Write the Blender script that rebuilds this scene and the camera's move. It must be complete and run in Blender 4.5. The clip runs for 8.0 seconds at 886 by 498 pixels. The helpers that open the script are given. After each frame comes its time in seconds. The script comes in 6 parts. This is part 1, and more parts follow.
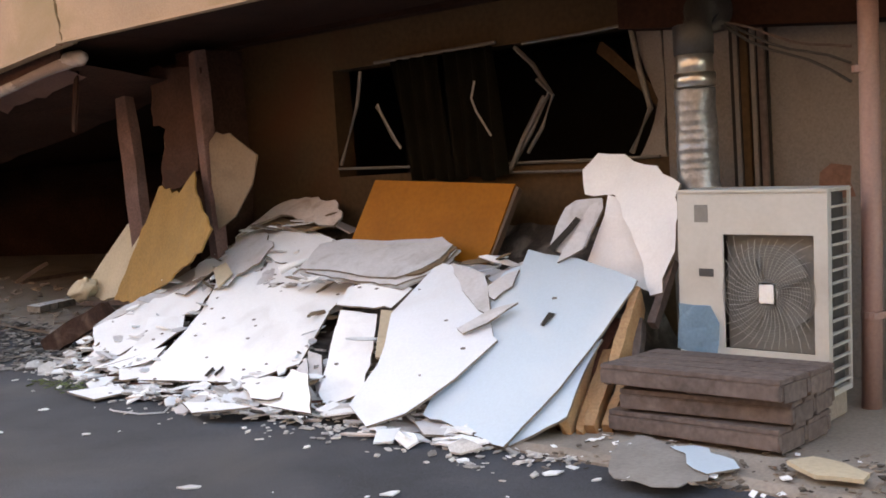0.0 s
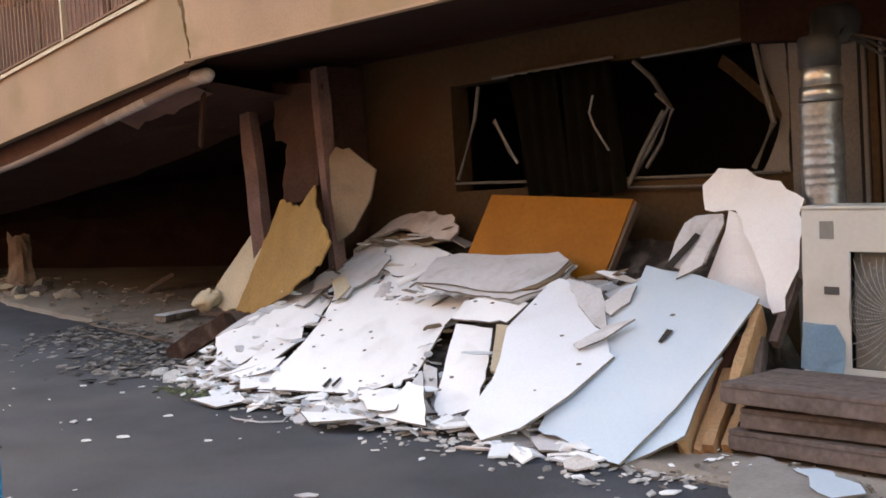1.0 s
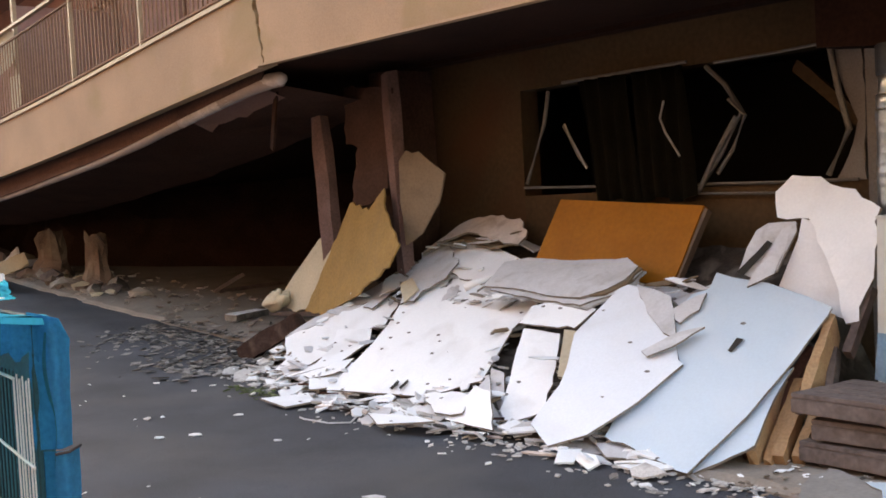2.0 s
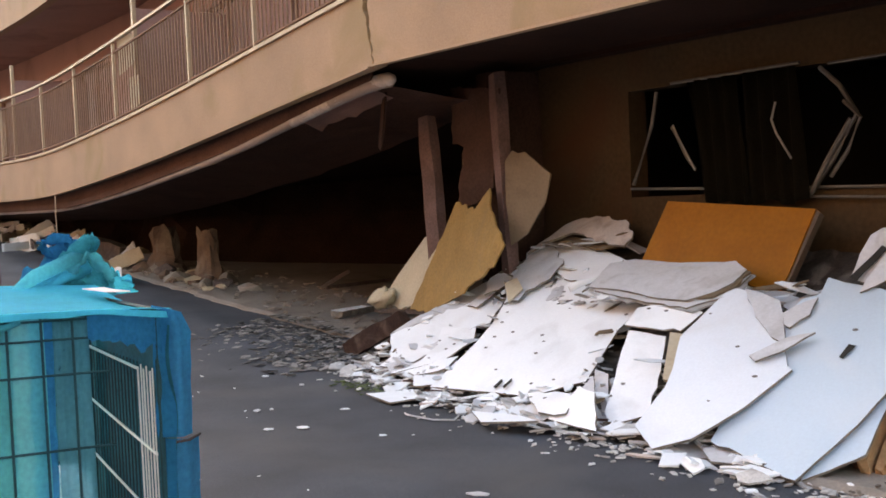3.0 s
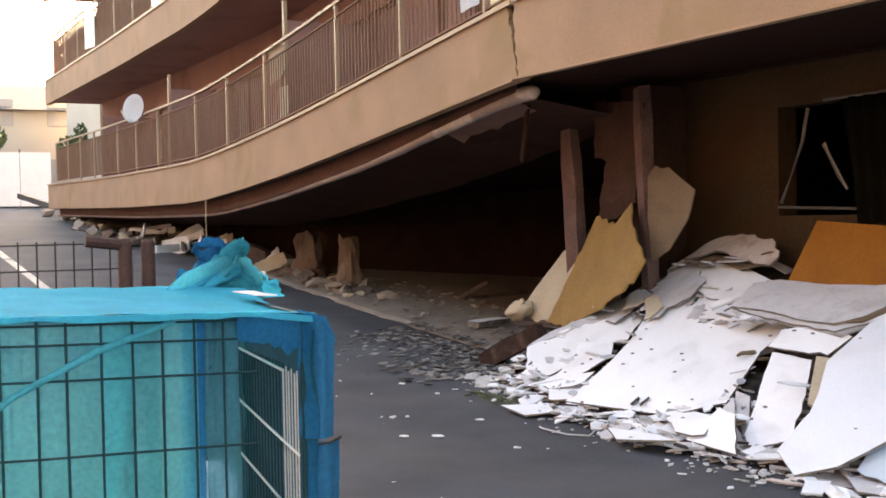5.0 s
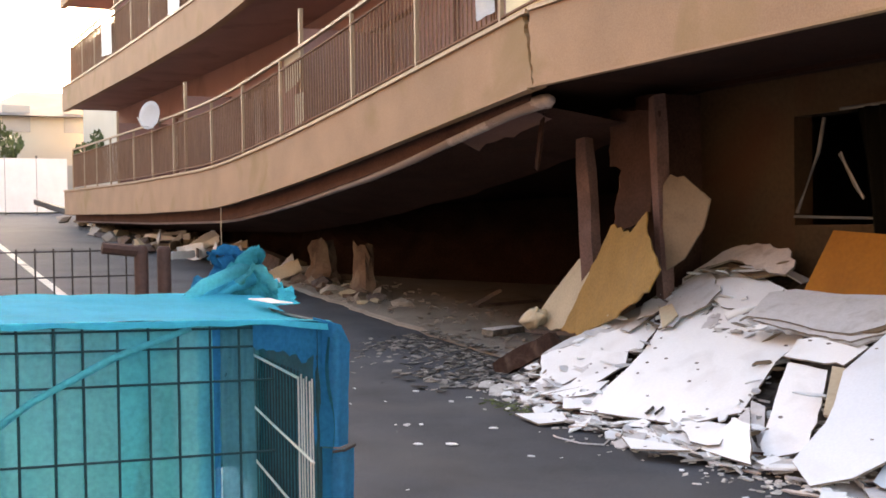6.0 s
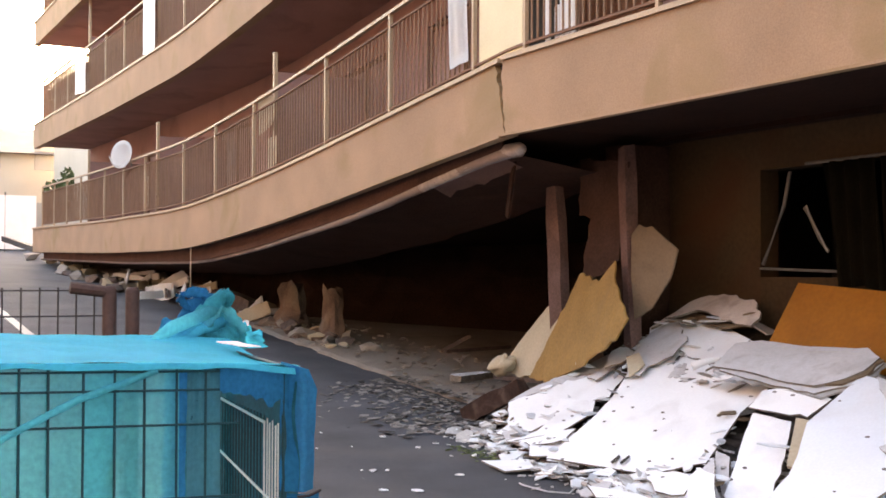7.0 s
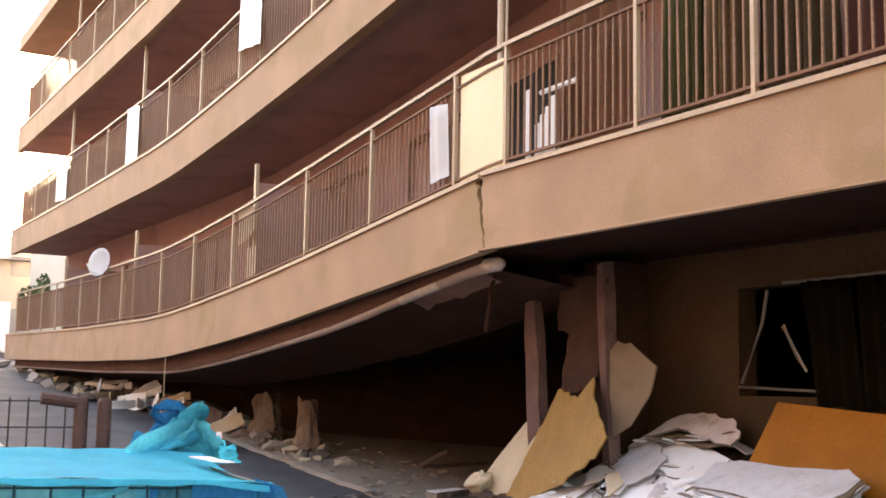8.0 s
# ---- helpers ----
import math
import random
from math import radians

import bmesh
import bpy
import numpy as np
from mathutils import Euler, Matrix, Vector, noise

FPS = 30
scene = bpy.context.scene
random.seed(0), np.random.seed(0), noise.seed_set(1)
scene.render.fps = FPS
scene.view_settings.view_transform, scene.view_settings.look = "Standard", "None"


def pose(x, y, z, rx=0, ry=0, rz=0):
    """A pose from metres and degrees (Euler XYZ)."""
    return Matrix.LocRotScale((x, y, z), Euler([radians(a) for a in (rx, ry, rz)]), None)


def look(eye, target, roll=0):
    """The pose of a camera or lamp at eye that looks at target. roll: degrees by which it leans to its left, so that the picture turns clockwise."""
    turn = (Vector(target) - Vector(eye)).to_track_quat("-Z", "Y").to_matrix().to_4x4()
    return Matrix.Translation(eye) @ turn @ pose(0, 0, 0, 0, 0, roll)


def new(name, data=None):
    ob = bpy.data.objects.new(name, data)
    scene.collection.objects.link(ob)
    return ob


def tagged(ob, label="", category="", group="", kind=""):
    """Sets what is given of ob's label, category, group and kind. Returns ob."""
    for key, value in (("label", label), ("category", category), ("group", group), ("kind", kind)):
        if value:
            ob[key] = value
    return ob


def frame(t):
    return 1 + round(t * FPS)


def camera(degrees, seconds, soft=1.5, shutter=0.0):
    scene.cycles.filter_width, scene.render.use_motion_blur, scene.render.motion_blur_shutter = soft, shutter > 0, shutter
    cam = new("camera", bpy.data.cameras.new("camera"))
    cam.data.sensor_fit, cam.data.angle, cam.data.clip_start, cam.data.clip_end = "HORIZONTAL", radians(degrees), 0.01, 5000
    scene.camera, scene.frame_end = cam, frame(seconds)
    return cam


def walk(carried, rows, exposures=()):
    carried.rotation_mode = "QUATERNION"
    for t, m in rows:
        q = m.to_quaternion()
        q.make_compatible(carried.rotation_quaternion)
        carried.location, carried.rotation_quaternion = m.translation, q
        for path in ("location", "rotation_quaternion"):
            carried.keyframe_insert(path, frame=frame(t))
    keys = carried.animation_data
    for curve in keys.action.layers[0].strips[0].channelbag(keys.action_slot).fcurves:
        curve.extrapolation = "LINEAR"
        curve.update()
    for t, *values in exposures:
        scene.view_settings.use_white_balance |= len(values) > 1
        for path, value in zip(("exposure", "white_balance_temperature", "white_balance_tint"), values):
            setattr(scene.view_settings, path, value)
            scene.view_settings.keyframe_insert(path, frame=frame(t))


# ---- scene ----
# ---- camera and its walk ----
PATH = [
    (0, (-0.308, -0.215, 1.445), (-1.6047, 1.301, 1.3023), -3.72),
    (0.5, (-0.308, -0.215, 1.445), (-1.6714, 1.2433, 1.326), -3.69),
    (1, (-0.308, -0.23, 1.438), (-1.754, 1.149, 1.336), -3.5),
    (1.2, (-0.308, -0.23, 1.438), (-1.7621, 1.1403, 1.3489), -3.4),
    (2.3, (-0.29, -0.261, 1.467), (-1.851, 0.986, 1.3766), -2.9),
    (2.5, (-0.29, -0.261, 1.467), (-1.874, 0.957, 1.384), -2.8),
    (3, (-0.262, -0.309, 1.47), (-1.899, 0.837, 1.384), -2.5),
    (3.5, (-0.266, -0.304, 1.47), (-1.943, 0.783, 1.391), -1.9),
    (4, (-0.261, -0.317, 1.471), (-1.969, 0.721, 1.4), -1.5),
    (4.5, (-0.253, -0.327, 1.472), (-1.975, 0.687, 1.408), -1.1),
    (5, (-0.257, -0.333, 1.472), (-2.022, 0.606, 1.415), -1.1),
    (5.2, (-0.257, -0.333, 1.472), (-2.0274, 0.5957, 1.4152), -1.0),
    (6.3, (-0.256, -0.34, 1.477), (-2.0336, 0.5761, 1.445), -0.7),
    (6.5, (-0.256, -0.34, 1.477), (-2.027, 0.59, 1.466), -0.6),
    (7, (-0.221, -0.351, 1.485), (-1.973, 0.613, 1.521), 0.2),
    (7.5, (-0.227, -0.348, 1.491), (-1.963, 0.637, 1.615), 0.6),
    (8, (-0.243, -0.351, 1.498), (-1.964, 0.639, 1.734), 1.0),
]
cam = camera(43.2, 8.0, soft=1.7)
walk(cam, [(t, look(e, g, r)) for t, e, g, r in PATH], exposures=[(0, 3.6, 8900, 15), (1, 3.53, 8900, 15), (2.5, 3.48, 8900, 15), (5, 3.5, 8900, 16), (6.5, 3.57, 8900, 18), (8, 3.78, 8900, 20)])

# ---- sky and sun: low sun past the far end of the building, the street in open shade ----
SUN_EL, SUN_AZ = 20, 32          # elevation; degrees from -x towards +y
world = bpy.data.worlds.new("sky")
scene.world = world
world.use_nodes = True
wn = world.node_tree.nodes
sky = wn.new("ShaderNodeTexSky")
sky.sky_type = "NISHITA"
sky.sun_disc = False
sky.sun_elevation, sky.sun_rotation = radians(SUN_EL), radians(-90 + SUN_AZ)
sky.dust_density = 3.0
world.node_tree.links.new(sky.outputs[0], wn["Background"].inputs[0])
wn["Background"].inputs[1].default_value = 0.13
sun = new("sun", bpy.data.lights.new("sun", "SUN"))
sun.data.energy, sun.data.angle, sun.data.color = 2.6, radians(0.6), (1.0, 0.86, 0.68)
sdir = Vector((-math.cos(radians(SUN_EL)) * math.cos(radians(SUN_AZ)), math.cos(radians(SUN_EL)) * math.sin(radians(SUN_AZ)), math.sin(radians(SUN_EL))))
sun.matrix_world = look(sdir * 60, (0, 0, 0))


# ---- materials ----
def mat(name, col, rough=0.8, var=0.25, scale=3.0, bump=0.2, fine=60.0, metal=0.0, stain=None, stain_scale=1.2, stain_amt=0.5, alpha=None, translucent=False, island=0.0, spec=0.5, nails=0.0):
    """Base colour varied at two scales, with stains and bump; object space, in metres."""
    m = bpy.data.materials.new(name)
    m.use_nodes = True
    nt, n = m.node_tree, m.node_tree.nodes
    ln = nt.links.new
    b = n["Principled BSDF"]
    b.inputs["Roughness"].default_value, b.inputs["Metallic"].default_value = rough, metal
    b.inputs["Specular IOR Level"].default_value = spec
    tc = n.new("ShaderNodeTexCoord")
    big, small = n.new("ShaderNodeTexNoise"), n.new("ShaderNodeTexNoise")
    big.inputs["Scale"].default_value, big.inputs["Detail"].default_value = scale, 6
    small.inputs["Scale"].default_value, small.inputs["Detail"].default_value = fine, 4
    info = n.new("ShaderNodeObjectInfo")
    shift = n.new("ShaderNodeVectorMath")
    shift.operation = "MULTIPLY_ADD"
    comb = n.new("ShaderNodeCombineXYZ")
    for i in range(3):
        ln(info.outputs["Random"], comb.inputs[i])
    ln(comb.outputs[0], shift.inputs[0])
    shift.inputs[1].default_value = (17, 31, 23)
    ln(tc.outputs["Object"], shift.inputs[2])
    for t in (big, small):
        ln(shift.outputs[0], t.inputs["Vector"])
    mix = n.new("ShaderNodeMix")
    mix.data_type = "RGBA"
    mix.inputs[6].default_value = (*[c * (1 - var) for c in col], 1)
    mix.inputs[7].default_value = (*[min(1, c * (1 + var)) for c in col], 1)
    add = n.new("ShaderNodeMath")
    add.operation = "MULTIPLY_ADD"
    ln(small.outputs[0], add.inputs[0])
    add.inputs[1].default_value = 0.5
    half = n.new("ShaderNodeMath")
    half.operation = "MULTIPLY"
    ln(big.outputs[0], half.inputs[0])
    half.inputs[1].default_value = 0.5
    ln(half.outputs[0], add.inputs[2])
    ramp = n.new("ShaderNodeMapRange")
    ramp.inputs[1].default_value, ramp.inputs[2].default_value = 0.32, 0.68
    ln(add.outputs[0], ramp.inputs[0])
    ln(ramp.outputs[0], mix.inputs[0])
    out = mix.outputs[2]
    if island:
        geo, hsv = n.new("ShaderNodeNewGeometry"), n.new("ShaderNodeHueSaturation")
        mr = n.new("ShaderNodeMapRange")
        mr.inputs[3].default_value, mr.inputs[4].default_value = 1 - island, 1 + island
        ln(geo.outputs["Random Per Island"], mr.inputs[0])
        ln(mr.outputs[0], hsv.inputs["Value"])
        ln(out, hsv.inputs["Color"])
        out = hsv.outputs[0]
    if stain:
        sn, sr, sm = n.new("ShaderNodeTexNoise"), n.new("ShaderNodeMapRange"), n.new("ShaderNodeMix")
        sn.inputs["Scale"].default_value, sn.inputs["Detail"].default_value, sn.inputs["Distortion"].default_value = stain_scale, 9, 0.6
        ln(shift.outputs[0], sn.inputs["Vector"])
        sr.inputs[1].default_value, sr.inputs[2].default_value, sr.inputs[4].default_value = 0.52, 0.72, stain_amt
        ln(sn.outputs[0], sr.inputs[0])
        sm.data_type = "RGBA"
        ln(sr.outputs[0], sm.inputs[0])
        ln(out, sm.inputs[6])
        sm.inputs[7].default_value = (*stain, 1)
        out = sm.outputs[2]
    if nails:
        # sparse dark nail holes and scuffs
        vo, thr, gate, both, nm = n.new("ShaderNodeTexVoronoi"), n.new("ShaderNodeMath"), n.new("ShaderNodeMath"), n.new("ShaderNodeMath"), n.new("ShaderNodeMix")
        vo.inputs["Scale"].default_value, vo.inputs["Randomness"].default_value = 7.0, 0.8
        warp = n.new("ShaderNodeVectorMath")
        warp.operation = "MULTIPLY"
        warp.inputs[1].default_value = (1.0, 1.6, 0.05)
        ln(shift.outputs[0], warp.inputs[0])
        ln(warp.outputs[0], vo.inputs["Vector"])
        thr.operation, thr.inputs[1].default_value = "LESS_THAN", 0.135
        ln(vo.outputs["Distance"], thr.inputs[0])
        sep = n.new("ShaderNodeSeparateColor")
        ln(vo.outputs["Color"], sep.inputs[0])
        gate.operation, gate.inputs[1].default_value = "LESS_THAN", nails
        ln(sep.outputs[0], gate.inputs[0])
        both.operation = "MULTIPLY"
        ln(thr.outputs[0], both.inputs[0])
        ln(gate.outputs[0], both.inputs[1])
        nm.data_type = "RGBA"
        ln(both.outputs[0], nm.inputs[0])
        ln(out, nm.inputs[6])
        nm.inputs[7].default_value = (0.13, 0.11, 0.10, 1)
        out = nm.outputs[2]
    ln(out, b.inputs["Base Color"])
    bp = n.new("ShaderNodeBump")
    bp.inputs["Strength"].default_value, bp.inputs["Distance"].default_value = bump, 0.01
    ln(add.outputs[0], bp.inputs["Height"])
    ln(bp.outputs[0], b.inputs["Normal"])
    if translucent:
        tr, ts, ms, ms2 = n.new("ShaderNodeBsdfTransparent"), n.new("ShaderNodeBsdfTranslucent"), n.new("ShaderNodeMixShader"), n.new("ShaderNodeMixShader")
        ln(out, ts.inputs[0])
        ms.inputs[0].default_value = 0.5
        ln(b.outputs[0], ms.inputs[1])
        ln(ts.outputs[0], ms.inputs[2])
        tr.inputs[0].default_value = (*[0.35 + 0.65 * c for c in col], 1)
        ms2.inputs[0].default_value = alpha
        ln(tr.outputs[0], ms2.inputs[1])
        ln(ms.outputs[0], ms2.inputs[2])
        ln(ms2.outputs[0], n["Material Output"].inputs[0])
    return m


ASPHALT = mat("asphalt", (0.040, 0.044, 0.054), 0.85, 0.55, 1.6, 0.7, 90, stain=(0.085, 0.08, 0.08), stain_scale=0.5, stain_amt=0.6)
CONCRETE = mat("dusty_concrete", (0.27, 0.225, 0.19), 0.9, 0.25, 1.5, 0.5, 50, stain=(0.09, 0.075, 0.06), stain_scale=1.1, stain_amt=0.7)
TAN = mat("tan_render", (0.35, 0.212, 0.125), 0.8, 0.20, 1.6, 0.3, 90, stain=(0.27, 0.172, 0.075), stain_scale=1.3, stain_amt=0.9)
# paler copy of SOFFIT; light falling on the hanging sheet is in the colour
FALLENSOFFIT = mat("lit_brown_soffit_sheet", (0.12, 0.062, 0.046), 0.9, 0.35, 1.2, 0.3, 40, stain=(0.05, 0.025, 0.018), spec=0.1)
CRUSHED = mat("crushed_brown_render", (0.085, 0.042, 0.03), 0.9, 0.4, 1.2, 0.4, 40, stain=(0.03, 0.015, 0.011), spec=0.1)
# near-black soffit: the deep shade under the overhang is put into the colour
SOFFIT = mat("shaded_brown_soffit", (0.034, 0.015, 0.010), 0.9, 0.35, 1.2, 0.3, 40, stain=(0.015, 0.007, 0.005), spec=0.1)
# paler soffit for upper floors, bright haze mixed into its colour
CEILBROWN = mat("hazed_brown_ceiling", (0.37, 0.215, 0.18), 0.85, 0.2, 0.8, 0.2, 60, stain=(0.16, 0.085, 0.068), spec=0.2)
# wall brown lightened towards mauve, the glare's haze put into the colour
WALLBROWN = mat("hazed_brown_wall", (0.31, 0.172, 0.148), 0.85, 0.2, 0.8, 0.2, 60, stain=(0.16, 0.085, 0.068), spec=0.2)
# set darker than plain ochre-brown; the overhang's shade is in the colour
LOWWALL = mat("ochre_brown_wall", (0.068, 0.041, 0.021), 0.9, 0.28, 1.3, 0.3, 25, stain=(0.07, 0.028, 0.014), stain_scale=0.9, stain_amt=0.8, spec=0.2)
GREYWALL = mat("grey_render", (0.175, 0.157, 0.145), 0.85, 0.25, 1.0, 0.3, 70, stain=(0.10, 0.07, 0.055), stain_amt=0.6)
# near-black that stands for the shade inside rooms, openings and gaps
DARK = mat("shade_black", (0.016, 0.012, 0.009), 0.9, 0.4, 1.0, 0.2)
PALEMETAL = mat("pale_painted_metal", (0.40, 0.27, 0.17), 0.5, 0.15, 2, 0.1, 40)
BROWNMETAL = mat("brown_painted_metal", (0.18, 0.092, 0.058), 0.7, 0.2, 2, 0.1, 40, spec=0.15)
BARPAINT = mat("tan_brown_bar_paint", (0.25, 0.14, 0.088), 0.7, 0.3, 2, 0.1, 40, spec=0.15)
ALU = mat("dull_aluminium", (0.17, 0.155, 0.14), 0.5, 0.25, 4, 0.1, 40, metal=0.5)
BRIGHTALU = mat("bare_aluminium", (0.36, 0.35, 0.34), 0.4, 0.2, 4, 0.1, 40, metal=0.5)
# glass lifted well above dark; haze over the balconies is in its colour
GLASSDARK = mat("hazed_window_glass", (0.25, 0.135, 0.112), 0.5, 0.3, 0.6, 0.0, spec=0.12)
PLASTER = mat("white_plasterboard", (0.785, 0.79, 0.80), 0.85, 0.05, 2.0, 0.12, 60, stain=(0.44, 0.41, 0.39), stain_scale=3.2, stain_amt=0.28, nails=0.75)
PLASTERBLUE = mat("bluish_plasterboard", (0.46, 0.55, 0.625), 0.75, 0.06, 1.5, 0.12, 60, stain=(0.56, 0.60, 0.635), stain_scale=1.1, stain_amt=0.8, nails=0.08)
PALEBLUE = mat("pale_bluish_plasterboard", (0.68, 0.71, 0.755), 0.8, 0.06, 1.5, 0.12, 60, stain=(0.60, 0.60, 0.61), stain_scale=1.8, stain_amt=0.55, nails=0.12)
PINKGREY = mat("pinkish_torn_plasterboard", (0.56, 0.47, 0.42), 0.9, 0.15, 4.0, 0.4, 50, stain=(0.24, 0.16, 0.12), stain_scale=4, stain_amt=0.7)
DOOREDGE = mat("brown_door_edge", (0.09, 0.055, 0.035), 0.8, 0.25, 4, 0.3)
PLASTERGREY = mat("torn_grey_plasterboard", (0.52, 0.51, 0.52), 0.9, 0.12, 4.0, 0.4, 50, stain=(0.34, 0.31, 0.29), stain_scale=5, stain_amt=0.6)
CORE = mat("crumbled_gypsum", (0.52, 0.50, 0.48), 0.95, 0.25, 9, 0.6, 80, stain=(0.16, 0.14, 0.13), stain_scale=5, stain_amt=0.9, island=0.3)
TORNEDGE = mat("torn_gypsum_edge", (0.20, 0.165, 0.135), 0.95, 0.4, 12, 0.6, 70, stain=(0.07, 0.055, 0.045), stain_scale=9, stain_amt=0.8)
# rubble coloured dark so that gaps between the sheets look shaded
HEAP = mat("gap_dark_rubble", (0.05, 0.042, 0.038), 0.95, 0.5, 11, 0.8, 70, stain=(0.26, 0.24, 0.22), stain_scale=6, stain_amt=0.55)
ORANGE = mat("orange_veneer", (0.29, 0.102, 0.008), 0.6, 0.15, 2.5, 0.1, 30, stain=(0.22, 0.07, 0.004), stain_scale=1.5, spec=0.15)
OCHRE = mat("ochre_board", (0.27, 0.15, 0.04), 0.85, 0.25, 3, 0.3, 40, stain=(0.20, 0.12, 0.05), stain_scale=2)
BEIGE = mat("beige_board", (0.46, 0.38, 0.27), 0.85, 0.15, 3, 0.3, 40, stain=(0.3, 0.23, 0.16))
GRIMY = mat("grimy_board", (0.17, 0.115, 0.07), 0.9, 0.2, 3, 0.3, 40, stain=(0.10, 0.065, 0.04), stain_scale=2, stain_amt=0.7)
DUSTPAPER = mat("dusty_paper", (0.23, 0.21, 0.195), 0.9, 0.2, 5, 0.4, 50, stain=(0.16, 0.14, 0.13), stain_scale=4)
PLAINPLASTER = mat("scuffed_plasterboard", (0.775, 0.78, 0.79), 0.85, 0.06, 2.0, 0.12, 60, stain=(0.60, 0.57, 0.56), stain_scale=2.4, stain_amt=0.45, nails=0.2)
RAWWOOD = mat("raw_timber", (0.40, 0.235, 0.12), 0.75, 0.3, 5, 0.4, 60, stain=(0.28, 0.12, 0.05), stain_scale=4)
OLDWOOD = mat("weathered_grey_timber", (0.135, 0.104, 0.095), 0.9, 0.40, 3, 0.35, 28, stain=(0.055, 0.038, 0.034), stain_scale=3, spec=0.2)
MAUVEWOOD = mat("mauve_brown_timber", (0.15, 0.088, 0.076), 0.85, 0.35, 4, 0.4, 50, stain=(0.07, 0.038, 0.03), stain_scale=3, spec=0.2)
CHARRED = mat("charred_timber", (0.05, 0.028, 0.022), 0.9, 0.4, 5, 0.6, 50, stain=(0.16, 0.11, 0.085), stain_scale=6, stain_amt=0.6, spec=0.15)
REDWOOD = mat("red_brown_timber", (0.085, 0.035, 0.024), 0.85, 0.35, 4, 0.4, 50, spec=0.2)
ACPAINT = mat("cream_enamel", (0.46, 0.455, 0.425), 0.5, 0.06, 2, 0.05, 40, stain=(0.36, 0.33, 0.29), stain_scale=2, stain_amt=0.6)
GUARDWIRE = mat("dull_guard_wire", (0.33, 0.33, 0.31), 0.55, 0.3, 6, 0.1, 40)
ACDARK = mat("dark_plastic", (0.05, 0.05, 0.05), 0.5, 0.3, 5, 0.05)
ACFAN = mat("grey_fan_plastic", (0.17, 0.17, 0.16), 0.5, 0.15, 5, 0.05)
STEEL = mat("galvanised_duct", (0.27, 0.28, 0.30), 0.40, 0.25, 14, 0.5, 40, metal=0.7, stain=(0.16, 0.16, 0.165), stain_scale=9, stain_amt=0.6)
BRIGHTSTEEL = mat("bright_galvanised_steel", (0.52, 0.51, 0.49), 0.30, 0.15, 9, 0.15, 40, metal=0.9)
PIPEPAINT = mat("mauve_pipe_paint", (0.30, 0.19, 0.17), 0.5, 0.15, 2, 0.1)
PALEPIPE = mat("scuffed_pale_sleeve", (0.55, 0.47, 0.43), 0.45, 0.3, 6, 0.5, 30, stain=(0.20, 0.13, 0.11), stain_scale=4, stain_amt=0.6)
PIPEGREY = mat("grey_pvc", (0.36, 0.27, 0.23), 0.4, 0.2, 3, 0.3, stain=(0.11, 0.06, 0.045), stain_scale=1.3, stain_amt=0.8)
NETTOP = mat("cyan_netting", (0.012, 0.60, 0.78), 0.8, 0.12, 6, 0.3, 60, alpha=0.95, translucent=True, spec=0.1)
NETSIDE = mat("teal_netting", (0.09, 0.68, 0.75), 0.8, 0.22, 3, 0.2, 60, alpha=0.48, translucent=True, spec=0.1)
NETVEIL = mat("thin_blue_netting", (0.10, 0.40, 0.50), 0.8, 0.2, 5, 0.2, 60, alpha=0.40, translucent=True, spec=0.1)
NETROLL = mat("saturated_teal_netting", (0.012, 0.33, 0.40), 0.8, 0.3, 9, 0.5, 60, alpha=0.92, translucent=True, spec=0.1)
# darker copy of the teal net, shade inside the cage put into the colour
NETDARK = mat("shaded_teal_netting", (0.015, 0.20, 0.25), 0.8, 0.3, 5, 0.3, 60, alpha=0.66, translucent=True, spec=0.1)
NETBLUE = mat("blue_netting", (0.004, 0.21, 0.42), 0.8, 0.25, 5, 0.3, 60, alpha=0.80, translucent=True, spec=0.1)
WIRE = mat("dark_green_wire", (0.007, 0.045, 0.055), 0.6, 0.2, 8, 0.05, spec=0.2)
BLACKWIRE = mat("dark_brown_wire", (0.020, 0.013, 0.011), 0.6, 0.3, 8, 0.1)
WHITEWIRE = mat("pale_coated_rod", (0.80, 0.79, 0.75), 0.4, 0.1, 5, 0.05)
WHITE = mat("white_plastic", (0.75, 0.74, 0.72), 0.5, 0.08, 3, 0.05)
CREAM = mat("cream_panel", (0.66, 0.57, 0.36), 0.6, 0.1, 2, 0.1, stain=(0.55, 0.42, 0.22))
CLOTH = mat("brown_curtain_cloth", (0.24, 0.10, 0.05), 0.9, 0.25, 3, 0.3)
LEAF = mat("leaf", (0.07, 0.09, 0.03), 0.7, 0.4, 3, 0.1, island=0.4)
BARK = mat("bark", (0.12, 0.08, 0.05), 0.9, 0.3, 6, 0.6)
HOUSEWALL = mat("cream_house_render", (0.55, 0.47, 0.38), 0.85, 0.1, 0.6, 0.1)
# kept dark so the added walls bounce little light under the overhang
OPPWALL = mat("unseen_wall_brown", (0.16, 0.12, 0.10), 0.85, 0.2, 0.8, 0.3)
HOUSEGLASS = mat("pale_house_window", (0.36, 0.34, 0.32), 0.25, 0.1, 1.0, 0.0)
ROOFTILE = mat("grey_roof", (0.15, 0.13, 0.12), 0.8, 0.2, 1.5, 0.3)


